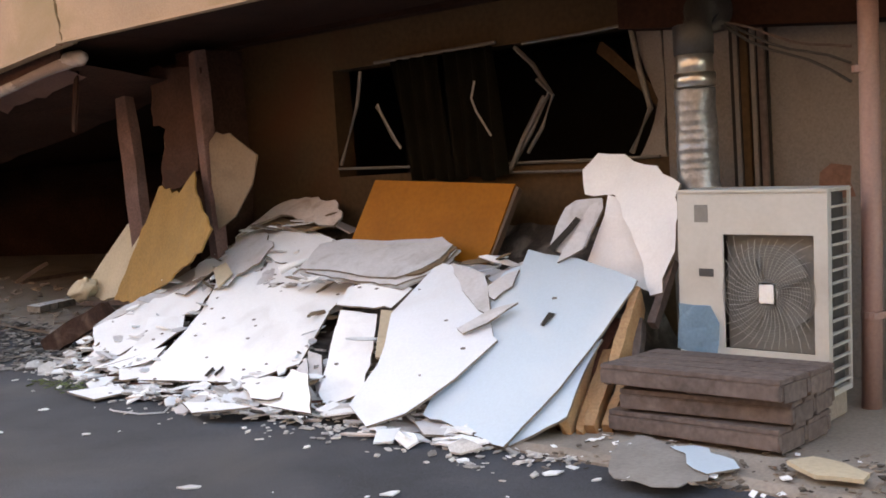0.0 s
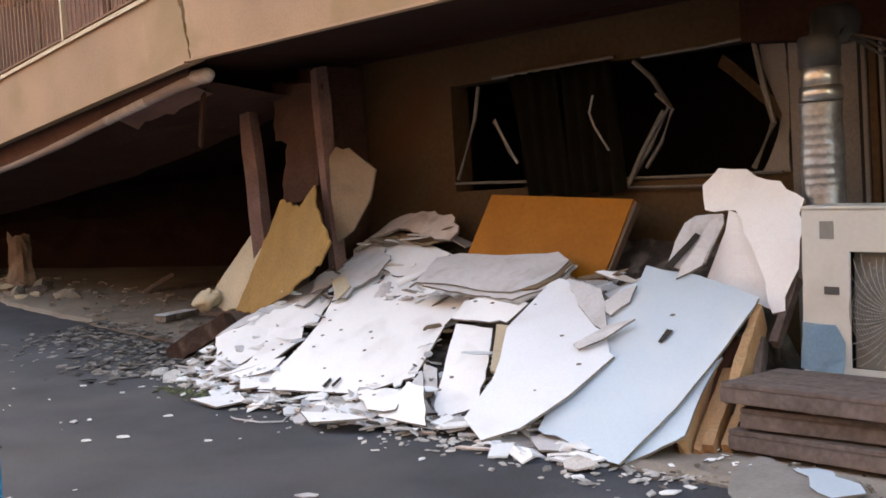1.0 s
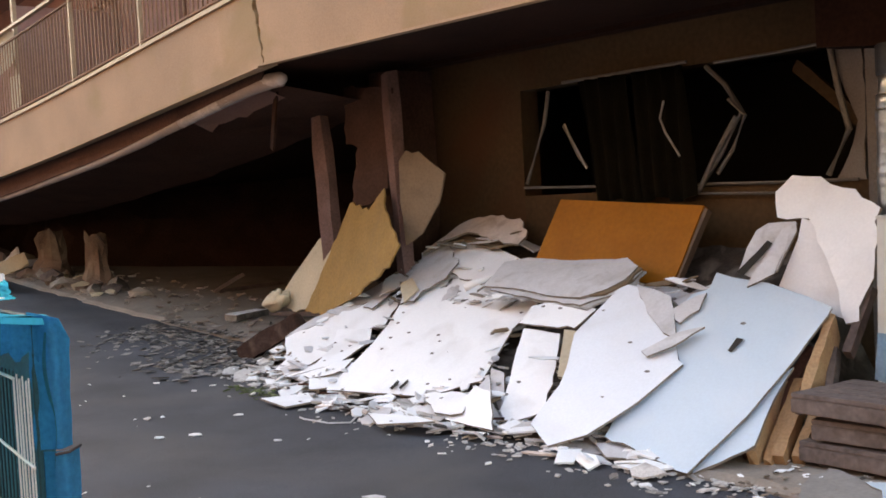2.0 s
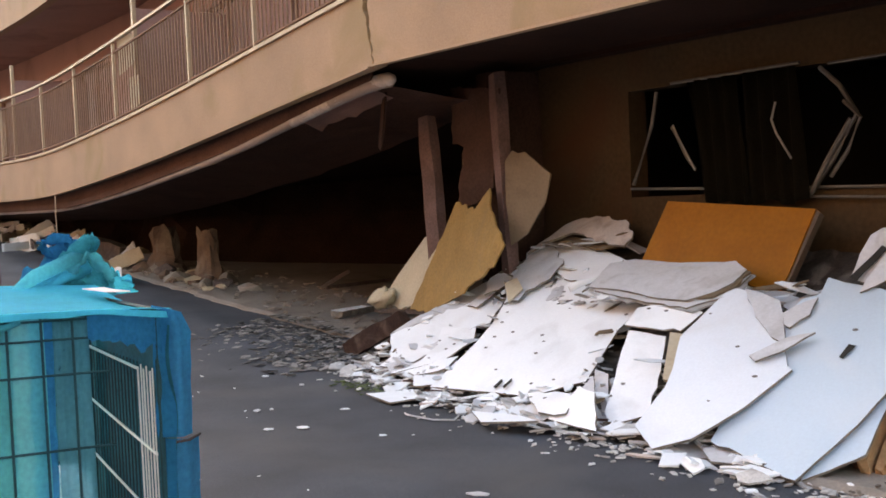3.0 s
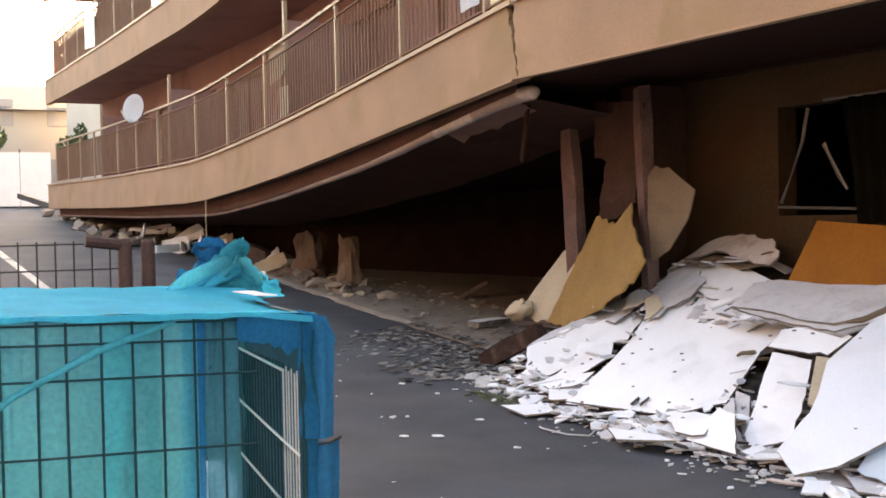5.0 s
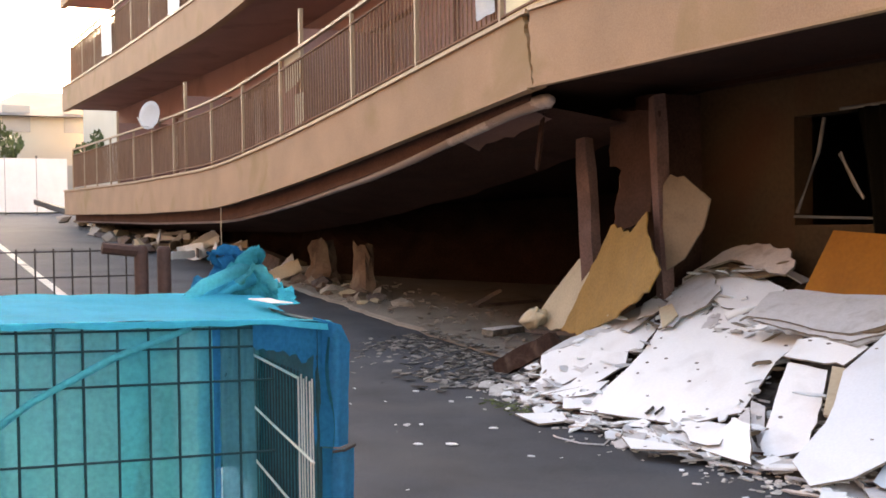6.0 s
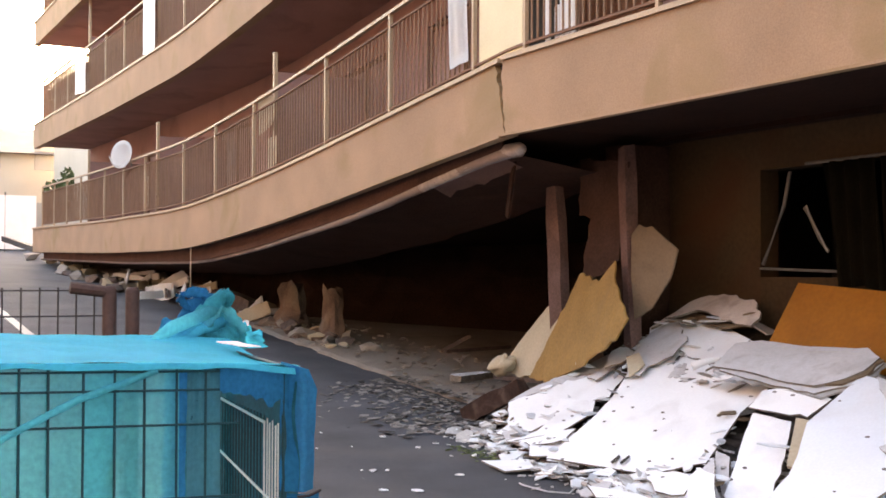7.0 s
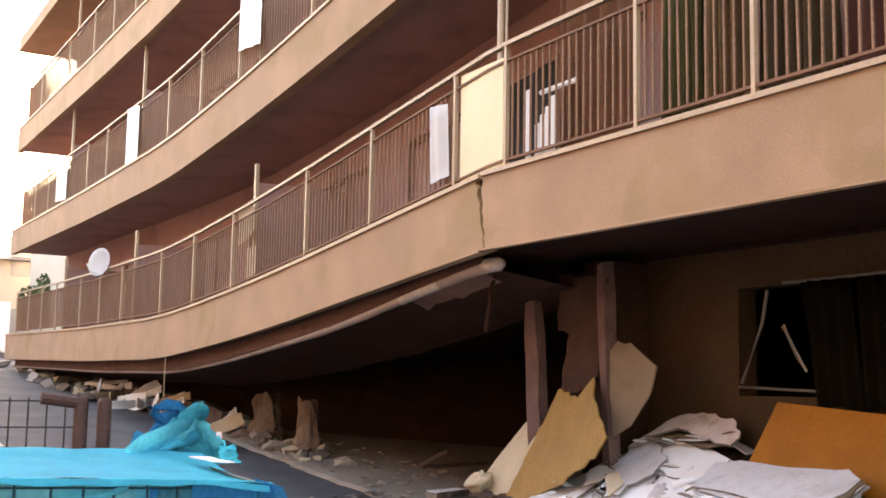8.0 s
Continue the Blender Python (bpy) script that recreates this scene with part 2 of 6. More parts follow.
# ---- building helpers ----
def part(name, bm, material, parent=None, label="", smooth=False):
    me = bpy.data.meshes.new(name)
    bmesh.ops.recalc_face_normals(bm, faces=bm.faces)
    bm.to_mesh(me)
    bm.free()
    me.materials.append(material)
    if smooth:
        for p in me.polygons:
            p.use_smooth = True
    ob = new(name, me)
    if parent:
        ob.parent = parent
    if label:
        ob["label"] = label
    return ob


def thing(name, label, category, at=(0, 0, 0), group="", kind="", rot=(0, 0, 0)):
    ob = new(name)
    ob.empty_display_size = 0.1
    ob.matrix_basis = pose(*at, *rot)
    return tagged(ob, label, category, group, kind)


def box(bm, x0, x1, y0, y1, z0, z1, bevel=0.0, m=None):
    g = bmesh.ops.create_cube(bm, size=1, matrix=Matrix.LocRotScale(((x0 + x1) / 2, (y0 + y1) / 2, (z0 + z1) / 2), None, (abs(x1 - x0), abs(y1 - y0), abs(z1 - z0))))
    vs = g["verts"]
    if bevel:
        es = list({e for v in vs for e in v.link_edges})
        r = bmesh.ops.bevel(bm, geom=es, offset=bevel, segments=2, affect="EDGES", clamp_overlap=True)
        vs = list({v for f in r["faces"] for v in f.verts} | {v for v in vs if v.is_valid})
    if m is not None:
        bmesh.ops.transform(bm, matrix=m, verts=vs)
    return bm


def new_box(x0, x1, y0, y1, z0, z1, bevel=0.0, m=None):
    return box(bmesh.new(), x0, x1, y0, y1, z0, z1, bevel, m)


def tube(bm, pts, r, seg=8, caps=True):
    """A round bar through the given places; r may be a list."""
    pts = [Vector(p) for p in pts]
    rings = []
    for i, p in enumerate(pts):
        d = (pts[min(i + 1, len(pts) - 1)] - pts[max(i - 1, 0)]).normalized()
        a = d.cross(Vector((0, 0, 1)) if abs(d.z) < 0.9 else Vector((1, 0, 0))).normalized()
        b = d.cross(a)
        rr = r[i] if isinstance(r, (list, tuple)) else r
        rings.append([bm.verts.new(p + rr * (math.cos(2 * math.pi * k / seg) * a + math.sin(2 * math.pi * k / seg) * b)) for k in range(seg)])
    for s, t in zip(rings, rings[1:]):
        for k in range(seg):
            bm.faces.new((s[k], s[(k + 1) % seg], t[(k + 1) % seg], t[k]))
    if caps:
        bm.faces.new(rings[0][::-1])
        bm.faces.new(rings[-1])
    return bm


def strip(bm, x0, x1, y0, y1, lo, hi, step=0.5):
    """A bar along x whose underside and top follow lo(x) and hi(x)."""
    n = max(1, int(math.ceil((x1 - x0) / step)))
    rows = []
    for i in range(n + 1):
        x = x0 + (x1 - x0) * i / n
        rows.append([bm.verts.new((x, y, z)) for y, z in ((y0, lo(x)), (y1, lo(x)), (y1, hi(x)), (y0, hi(x)))])
    for a, b in zip(rows, rows[1:]):
        for k in range(4):
            bm.faces.new((a[k], a[(k + 1) % 4], b[(k + 1) % 4], b[k]))
    bm.faces.new(rows[0][::-1])
    bm.faces.new(rows[-1])
    return bm


def outline_slab(outline, thick, seed, jag=0.02, warp=0.012, torn=0.35):
    """A warped sheet with a ragged outline, in its own plane; its upper face lies near z = 0."""
    rnd = random.Random(seed)
    pts = []
    for (ax, ay), (bx, by) in zip(outline, outline[1:] + outline[:1]):
        ln = math.hypot(bx - ax, by - ay)
        n = max(1, int(ln / 0.07))
        rough = jag if rnd.random() < torn else jag * 0.18
        for k in range(n):
            s = k / n
            o = 0 if k == 0 else rnd.uniform(-rough, rough)
            pts.append((ax + (bx - ax) * s - (by - ay) / max(ln, 1e-6) * o, ay + (by - ay) * s + (bx - ax) / max(ln, 1e-6) * o))
    bm = bmesh.new()
    f = bm.faces.new([bm.verts.new((x, y, 0)) for x, y in pts])
    if f.normal.z < 0:
        f.normal_flip()
    bmesh.ops.triangulate(bm, faces=bm.faces[:])
    bmesh.ops.subdivide_edges(bm, edges=[e for e in bm.edges if e.calc_length() > 0.2], cuts=2, use_grid_fill=True)
    bmesh.ops.triangulate(bm, faces=bm.faces[:])
    for v in bm.verts:
        v.co.z += warp * noise.noise(Vector((v.co.x * 2.2 + seed, v.co.y * 2.2, seed * 0.7))) + warp * 0.3 * noise.noise(Vector((v.co.x * 9 + seed, v.co.y * 9, 1)))
    bm.normal_update()
    ext = bmesh.ops.extrude_face_region(bm, geom=bm.faces[:])
    for v in [e for e in ext["geom"] if isinstance(e, bmesh.types.BMVert)]:
        v.co.z += thick
    bmesh.ops.translate(bm, verts=bm.verts[:], vec=(0, 0, -thick))
    return bm


BOARD_SEED = [10]


def board(name, at, rot, outline, thick, material, label, category="board", group="", warp=0.012, jag=0.02, torn=0.35):
    BOARD_SEED[0] += 1
    ob = part(name, outline_slab(outline, thick, BOARD_SEED[0], jag, warp, torn), material)
    if material in (PLASTER, PLAINPLASTER, PALEBLUE, PLASTERGREY, PLASTERBLUE, PINKGREY):
        ob.data.materials.append(TORNEDGE)
        for p in ob.data.polygons:
            p.material_index = 1 if abs(p.normal.z) < 0.6 else 0
    ob.matrix_basis = pose(*at, *rot)
    return tagged(ob, label, category, group)


# ---- the lie of the land and the sag of the building ----
def ground_z(x):
    d = -x - 10.3
    z = 0.075 * (math.log1p(math.exp(d)) if d < 30 else d)
    return min(z, 1.9 + 0.02 * max(0.0, d - 25)) if d > 0 else z


SAG_X = (-36.0, -31.8, -22.9, -17.4, -14.3, -12.0, -10.28, -8.05, -6.0)
SAG_Z = (1.97, 1.92, 1.80, 1.79, 1.99, 2.19, 2.37, 2.59, 2.79)
CRACK_X = -8.05
FLOOR_H = 2.78


def sag(x):
    """Underside of the lowest balcony's parapet."""
    if x >= CRACK_X:
        return 2.60
    return float(np.mean([np.interp(x + o, SAG_X, SAG_Z) for o in (-1.0, -0.5, 0.0, 0.5, 1.0)])) if x < CRACK_X - 1.0 else float(np.interp(x, SAG_X, SAG_Z))


END_X, EAST_X = -32.0, 9.0
FACE_Y, WALL_Y, LOW_Y, BACK_Y = 4.5, 5.95, 6.3, 13.0


def lift(dz):
    return lambda x: sag(x) + dz


# ---- ground, road and forecourt ----
def axis(*spans):
    out = []
    for a, b, n in spans:
        out += [a + (b - a) * i / n for i in range(n)]
    return out + [spans[-1][1]]


xs = axis((-900, -60, 10), (-60, 0, 100), (0, 30, 12), (30, 900, 8))
ys = axis((-900, -30, 8), (-30, 20, 40), (20, 900, 8))
bm = bmesh.new()
grid = [[bm.verts.new((x, y, ground_z(x) + 0.006 * noise.noise(Vector((x * 0.8, y * 0.8, 0))))) for y in ys] for x in xs]
for a, b in zip(grid, grid[1:]):
    for k in range(len(ys) - 1):
        bm.faces.new((a[k], b[k], b[k + 1], a[k + 1]))
tagged(part("road", bm, ASPHALT, smooth=True), "worn dark grey asphalt road scattered with plaster crumbs", "road", kind="structure")


def kerb_y(x):
    return float(np.interp(x, (-40, -10.5, -9.3, -5.2, -2.5, 9), (5.62, 5.62, 5.45, 4.35, 4.12, 3.7)))


bm = bmesh.new()
rows = []
for i in range(301):
    x = -32.5 + (8.5 + 32.5) * i / 300
    ky = kerb_y(x) + 0.09 * noise.noise(Vector((x * 1.7, 0, 5))) + 0.05 * noise.noise(Vector((x * 6, 0, 2)))
    z = ground_z(x)
    rows.append([bm.verts.new(p) for p in ((x, ky, z - 0.1), (x, ky, z + 0.012), (x, ky + 0.05, z + 0.04), (x, 5.9, z + 0.055), (x, BACK_Y, z + 0.06))])
for a, b in zip(rows, rows[1:]):
    for k in range(4):
        bm.faces.new((a[k], a[k + 1], b[k + 1], b[k]))
tagged(part("pavement", bm, CONCRETE), "dusty cracked concrete forecourt beneath the building", "pavement", kind="structure")

# worn white bay markings further along the road
LINEPAINT = mat("worn_road_paint", (0.50, 0.48, 0.44), 0.8, 0.2, 3, 0.2, 40, stain=(0.12, 0.12, 0.12), stain_scale=2.5, stain_amt=0.8)
for a, b, y0, y1 in ((-31.0, -16.9, 2.14, 2.27), (-17.05, -16.9, -2.5, 2.139)):
    tagged(part("trim", strip(bmesh.new(), a, b, y0, y1, lambda x: ground_z(x) - 0.01, lambda x: ground_z(x) + 0.011, 0.5), LINEPAINT), "worn white painted bay line on the asphalt", "road marking", kind="structure")

# unseen walls added across the street, behind the walk, to cut low skylight
opp = tagged(part("wall_south", new_box(-48, -6, -10.0, -9.6, -0.2, 8.5), OPPWALL), "plain unseen walls added across the street to block low skylight", "wall", kind="structure")
# taller stretch added to darken the right-hand side
part("wall", new_box(-5.99, 26, -10.0, -9.6, -0.2, 11.5), OPPWALL, opp)

# ---- the collapsed apartment building ----
house = thing("apartment_building", "sagging tan apartment block with a crushed ground floor and long balconies", "building", (0, 0, 0))
for fl in range(3):
    dz = fl * FLOOR_H
    # parapet bands; the lowest one is broken at the crack
    if fl == 0:
        for a, b, side in ((END_X, CRACK_X - 0.02, -1), (CRACK_X + 0.02, EAST_X, 1)):
            bm = strip(bmesh.new(), a, b, FACE_Y, FACE_Y + 0.14, lift(dz), lift(dz + 0.60), 0.4)
            ends = [e for e in bm.edges if all(abs(v.co.x - CRACK_X) < 0.1 for v in e.verts) and abs(e.verts[0].co.y - e.verts[1].co.y) < 0.01]
            bmesh.ops.subdivide_edges(bm, edges=ends, cuts=15)
            for v in bm.verts:
                if abs(v.co.x - CRACK_X) < 0.1:
                    h = (v.co.z - sag(v.co.x)) / 0.6
                    v.co.x += -0.10 * (h - 0.5) + side * (0.040 * h * h - 0.010) + 0.022 * noise.noise(Vector((h * 7, 0, 4))) + side * 0.028 * noise.noise(Vector((h * 11, side, 4)))
            part("parapet", bm, TAN, house)
            part("coping", strip(bmesh.new(), a, b, FACE_Y - 0.025, FACE_Y + 0.165, lift(dz + 0.603), lift(dz + 0.64), 0.4), PALEMETAL, house)
            part("drip_edge", strip(bmesh.new(), a, b, FACE_Y - 0.012, FACE_Y + 0.05, lift(dz - 0.02), lift(dz - 0.002), 0.4), TAN, house)
        # near-black block behind the crack, its inner shade put into the colour
        part("broken_core", new_box(CRACK_X - 0.13, CRACK_X + 0.11, FACE_Y + 0.05, FACE_Y + 0.12, 2.62, 3.19), DARK, house)
    else:
        part("parapet", strip(bmesh.new(), END_X, EAST_X, FACE_Y, FACE_Y + 0.14, lift(dz), lift(dz + 0.60), 0.4), TAN, house)
        part("coping", strip(bmesh.new(), END_X, EAST_X, FACE_Y - 0.025, FACE_Y + 0.165, lift(dz + 0.603), lift(dz + 0.64), 0.4), PALEMETAL, house)
    # one soffit in two colours: shade-darkened lowest slab, haze-lifted slabs above
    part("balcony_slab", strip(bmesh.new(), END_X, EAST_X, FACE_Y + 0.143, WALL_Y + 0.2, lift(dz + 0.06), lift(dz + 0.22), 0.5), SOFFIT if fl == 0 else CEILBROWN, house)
    # rear wall of the balcony with door openings
    doors, x = [], -31.0
    while x < 7:
        doors.append((x, x + 1.75))
        x += 2.7
    part("wall", strip(bmesh.new(), END_X, EAST_X, WALL_Y, WALL_Y + 0.15, lift(dz + 0.222), lift(dz + 0.30), 0.5), WALLBROWN, house)
    part("wall", strip(bmesh.new(), END_X, EAST_X, WALL_Y, WALL_Y + 0.15, lift(dz + 2.2), lift(dz + FLOOR_H + 0.058), 0.5), WALLBROWN, house)
    edge = END_X
    for a, b in doors + [(EAST_X, EAST_X)]:
        if a - edge > 0.05:
            part("wall", strip(bmesh.new(), edge, a, WALL_Y, WALL_Y + 0.15, lift(dz + 0.30), lift(dz + 2.2), 0.5), WALLBROWN, house)
        edge = b
    for a, b in doors:
        mid = (a + b) / 2
        win = part("window", strip(bmesh.new(), a, b, WALL_Y + 0.04, WALL_Y + 0.10, lift(dz + 0.30), lift(dz + 0.36), 0.5), BROWNMETAL, house)
        for u, w in ((a, a + 0.05), (mid - 0.03, mid + 0.03), (b - 0.05, b)):
            part("frame", strip(bmesh.new(), u, w, WALL_Y + 0.04, WALL_Y + 0.10, lift(dz + 0.361), lift(dz + 2.15), 0.5), BROWNMETAL, win)
        part("frame", strip(bmesh.new(), a, b, WALL_Y + 0.04, WALL_Y + 0.10, lift(dz + 2.151), lift(dz + 2.2), 0.5), BROWNMETAL, win)
        for u, w in ((a + 0.051, mid - 0.031), (mid + 0.031, b - 0.051)):
            part("pane", strip(bmesh.new(), u, w, WALL_Y + 0.065, WALL_Y + 0.075, lift(dz + 0.361), lift(dz + 2.15), 0.5), GLASSDARK, win)
    # inner wall painted near-black in place of the flats' indoor shade
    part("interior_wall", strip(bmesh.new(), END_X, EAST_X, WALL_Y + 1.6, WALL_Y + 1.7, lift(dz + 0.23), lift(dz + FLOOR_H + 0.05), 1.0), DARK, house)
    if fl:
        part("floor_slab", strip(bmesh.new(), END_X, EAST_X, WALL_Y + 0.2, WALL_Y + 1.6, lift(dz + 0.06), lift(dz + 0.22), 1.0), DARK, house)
top = 3 * FLOOR_H
part("roof", strip(bmesh.new(), END_X - 0.1, EAST_X + 0.1, FACE_Y - 0.1, BACK_Y, lift(top + 0.06), lift(top + 0.4), 1.0), TAN, house)
for xw in (END_X, EAST_X - 0.2):
    part("end_wall", strip(bmesh.new(), xw, xw + 0.2, WALL_Y + 0.16, BACK_Y, lift(0.0), lift(top + 0.058), 1.0), TAN, house)
part("rear_wall", strip(bmesh.new(), END_X, EAST_X, BACK_Y - 0.2, BACK_Y, lambda x: ground_z(x) + 0.07, lift(top + 0.058), 1.0), GREYWALL, house)
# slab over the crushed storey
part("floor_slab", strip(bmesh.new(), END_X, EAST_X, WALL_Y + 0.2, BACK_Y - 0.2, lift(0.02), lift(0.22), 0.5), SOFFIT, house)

# near-black panel with added jambs; a dark doorway's shade painted on the wall
part("open_doorway", strip(bmesh.new(), -9.95, -8.95, WALL_Y - 0.012, WALL_Y - 0.004, lift(0.225), lift(2.18), 0.3), DARK, house, "flat near-black panel painting a dark doorway")
for x in (-9.98, -8.92):
    part("door_jamb", strip(bmesh.new(), x - 0.03, x + 0.029, WALL_Y - 0.03, WALL_Y - 0.002, lift(0.225), lift(2.22), 0.3), BROWNMETAL, house)

# railings: posts and rails by bays, bars between
POSTS = [-30.9] + [p - 5.75 * k for k in (3, 2, 1, 0) for p in (-11.92, -10.27, -8.61)] + [-7.79, -6.14, -5.04, -3.4, -1.8, -0.2, 1.4, 3.0]
bar_mesh = None
for fl in range(3):
    dz = fl * FLOOR_H
    for x, xb in zip(POSTS, POSTS[1:]):
        rail = thing("balcony_railing", "brown barred balcony railing with pale rails and posts", "railing", (0, 0, 0), "balcony railings")
        part("top_rail", strip(bmesh.new(), x, xb, FACE_Y + 0.045, FACE_Y + 0.095, lift(dz + 1.667), lift(dz + 1.70), 0.4), PALEMETAL, rail)
        part("mid_rail", strip(bmesh.new(), x, xb, FACE_Y + 0.055, FACE_Y + 0.085, lift(dz + 1.53), lift(dz + 1.55), 0.4), BROWNMETAL, rail)
        part("bottom_rail", strip(bmesh.new(), x, xb, FACE_Y + 0.055, FACE_Y + 0.085, lift(dz + 0.70), lift(dz + 0.72), 0.4), BROWNMETAL, rail)
        part("post", new_box(x - 0.016, x + 0.016, FACE_Y + 0.05, FACE_Y + 0.09, sag(x) + dz + 0.64, sag(x) + dz + 1.667), PALEMETAL, rail)
        n = 0 if fl == 0 and x == -8.61 else max(3, round((xb - x) / 0.086))
        for i in range(1, n):
            u = x + (xb - x) * i / n
            if bar_mesh is None:
                first = part("bar", new_box(-0.0065, 0.0065, -0.0065, 0.0065, 0.0, 0.81), BARPAINT, rail)
                bar_mesh = first.data
            else:
                first = new("bar", bar_mesh)
                first.parent = rail
            first.matrix_basis = pose(u + 0.006 * noise.noise(Vector((u * 9, 1, fl))), FACE_Y + 0.07, sag(u) + dz + 0.722, 0, 1.5 * noise.noise(Vector((u * 5, 3, fl))), 0)

# ground floor: the window wall that still stands, leaning
bm = bmesh.new()
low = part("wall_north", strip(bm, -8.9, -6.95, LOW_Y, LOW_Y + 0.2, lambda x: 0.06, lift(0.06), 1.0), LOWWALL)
tagged(low, "stained ochre-brown ground floor wall, darkened for shade under the balcony", "wall", kind="structure")
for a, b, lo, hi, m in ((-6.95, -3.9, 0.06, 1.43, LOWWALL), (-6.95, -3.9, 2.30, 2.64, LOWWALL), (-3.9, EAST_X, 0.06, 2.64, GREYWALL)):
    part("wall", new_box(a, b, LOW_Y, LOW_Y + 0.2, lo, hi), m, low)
# room walls carry the indoor shade as near-black colour
room = thing("dark_room", "room behind the broken window, its shade painted near-black", "room", kind="structure")
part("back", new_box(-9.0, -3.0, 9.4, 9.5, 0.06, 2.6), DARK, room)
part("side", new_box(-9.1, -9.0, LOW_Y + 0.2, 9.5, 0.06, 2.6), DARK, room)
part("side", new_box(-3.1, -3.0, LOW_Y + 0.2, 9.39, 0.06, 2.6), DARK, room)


# ---- the heap of plasterboard ----
def heap_z(x, y):
    z = 0.44 * (y - 4.45) + 0.22 * max(0.0, y - 5.4)
    side = min(1.0, max(0.0, (x + 9.0) / 0.7), max(0.0, (-3.75 - x) / 0.6))
    return max(-0.05, z * side)


bm = bmesh.new()
hx, hy = [-9.1 + 5.5 * i / 70 for i in range(71)], [4.3 + 1.98 * i / 30 for i in range(31)]
g = [[bm.verts.new((x + 0.02 * noise.noise(Vector((x * 9, y * 9, 2))), y, heap_z(x, y) + 0.05 * noise.noise(Vector((x * 5, y * 5, 0))) + 0.03 * noise.noise(Vector((x * 14, y * 14, 4))))) for y in hy] for x in hx]
for a, b in zip(g, g[1:]):
    for k in range(30):
        bm.faces.new((a[k], b[k], b[k + 1], a[k + 1]))
tagged(part("debris_heap", bm, HEAP), "heap of crumbled gypsum and mortar, darkened for the shade between sheets", "rubble", kind="stuff")

GR = "fallen plasterboard sheets"
board("plasterboard_sheet", (-6.65, 5.09, 0.48), (29, 2, 0),
      [(-0.50, -0.85), (0.05, -0.77), (0.53, -0.70), (0.85, -0.46), (0.65, 0.10), (0.63, 0.42), (0.22, 0.86), (-0.54, 1.13), (-1.03, 1.18), (-1.22, 1.15), (-1.24, 0.94), (-0.89, 0.58), (-0.77, 0.22), (-0.63, -0.05), (-0.56, -0.33)], 0.013, PLASTER,
      "large white plasterboard sheet with nail holes, lying on the heap", group=GR, warp=0.005, jag=0.014, torn=0.25)
board("plasterboard_sheet", (-7.97, 5.07, 0.4), (28, 4, -6),
      [(-0.57, -0.26), (-0.32, 0.17), (-0.14, 0.57), (0.26, 0.48), (0.45, 0.19), (0.33, 0.09), (0.27, -0.20), (0.20, -0.45), (0.02, -0.59), (-0.15, -0.62), (-0.17, -0.48)], 0.013, PLAINPLASTER,
      "broken white plasterboard sheet with torn paper edges", group=GR, warp=0.007, jag=0.03, torn=0.5)
board("plasterboard_sheet", (-8.24, 5.55, 0.68), (31, 6, -8),
      [(-0.27, -0.76), (-0.21, -0.46), (0.01, -0.07), (0.15, 0.31), (0.23, 0.48), (0.35, 0.35), (0.29, -0.02), (0.12, -0.33)], 0.013, PLASTERGREY,
      "narrow lavender-grey plasterboard strip at the heap's edge", group=GR, warp=0.007, jag=0.02, torn=0.5)
board("plasterboard_sheet", (-7.21, 6.01, 1.15), (36, 3, 0),
      [(-0.46, -0.31), (-0.38, -0.08), (-0.34, 0.08), (-0.19, 0.19), (0.09, 0.23), (0.38, 0.16), (0.55, -0.01), (0.54, -0.11), (0.20, -0.09), (-0.16, -0.01), (-0.34, -0.13), (-0.42, -0.27)], 0.02, PINKGREY,
      "ragged pinkish-grey plasterboard piece on top of the heap", group=GR, warp=0.007, jag=0.03, torn=0.9)
board("plasterboard_sheet", (-6.0, 5.36, 0.8), (25, -2, 0),
      [(-0.51, -0.06), (-0.52, 0.11), (-0.61, 0.38), (-0.38, 0.43), (0.16, 0.35), (0.55, 0.35), (0.64, 0.37), (0.83, 0.24), (0.85, 0.05), (0.78, -0.06), (0.62, -0.17), (0.28, -0.14), (-0.13, -0.04), (-0.49, 0.01)], 0.014, PLASTERGREY,
      "curled grey plasterboard sheet with layered torn edge", group=GR, warp=0.012, jag=0.012, torn=0.3)
board("plasterboard_sheet", (-6.0, 5.36, 0.775), (25, -2, 0),
      [(-0.41, -0.01), (-0.28, 0.12), (0.33, 0.07), (0.56, 0.30), (0.87, 0.23), (0.88, 0.10), (0.89, -0.05), (0.66, -0.22), (0.19, -0.15)], 0.014, PLASTERGREY,
      "torn grey plasterboard layer under another sheet", group=GR, warp=0.012, jag=0.02, torn=0.8)
board("plasterboard_sheet", (-5.44, 4.78, 0.36), (34, 4, 0),
      [(-0.30, 0.29), (0.03, 0.30), (0.22, 0.01), (0.41, -0.35), (0.19, -0.49), (0.09, -0.42), (-0.02, -0.21), (-0.16, 0.03)], 0.014, PLASTER,
      "narrow snapped white plasterboard piece full of nail holes", group=GR, warp=0.007, jag=0.02, torn=0.5)
board("plasterboard_sheet", (-5.62, 4.62, 0.2), (45, 10, 0),
      [(-0.14, 0.13), (-0.01, 0.13), (0.22, -0.14), (0.21, -0.19), (-0.04, 0.02)], 0.02, PLASTERGREY,
      "crumbling upended plasterboard scrap", group=GR, warp=0.007, jag=0.02, torn=0.5)
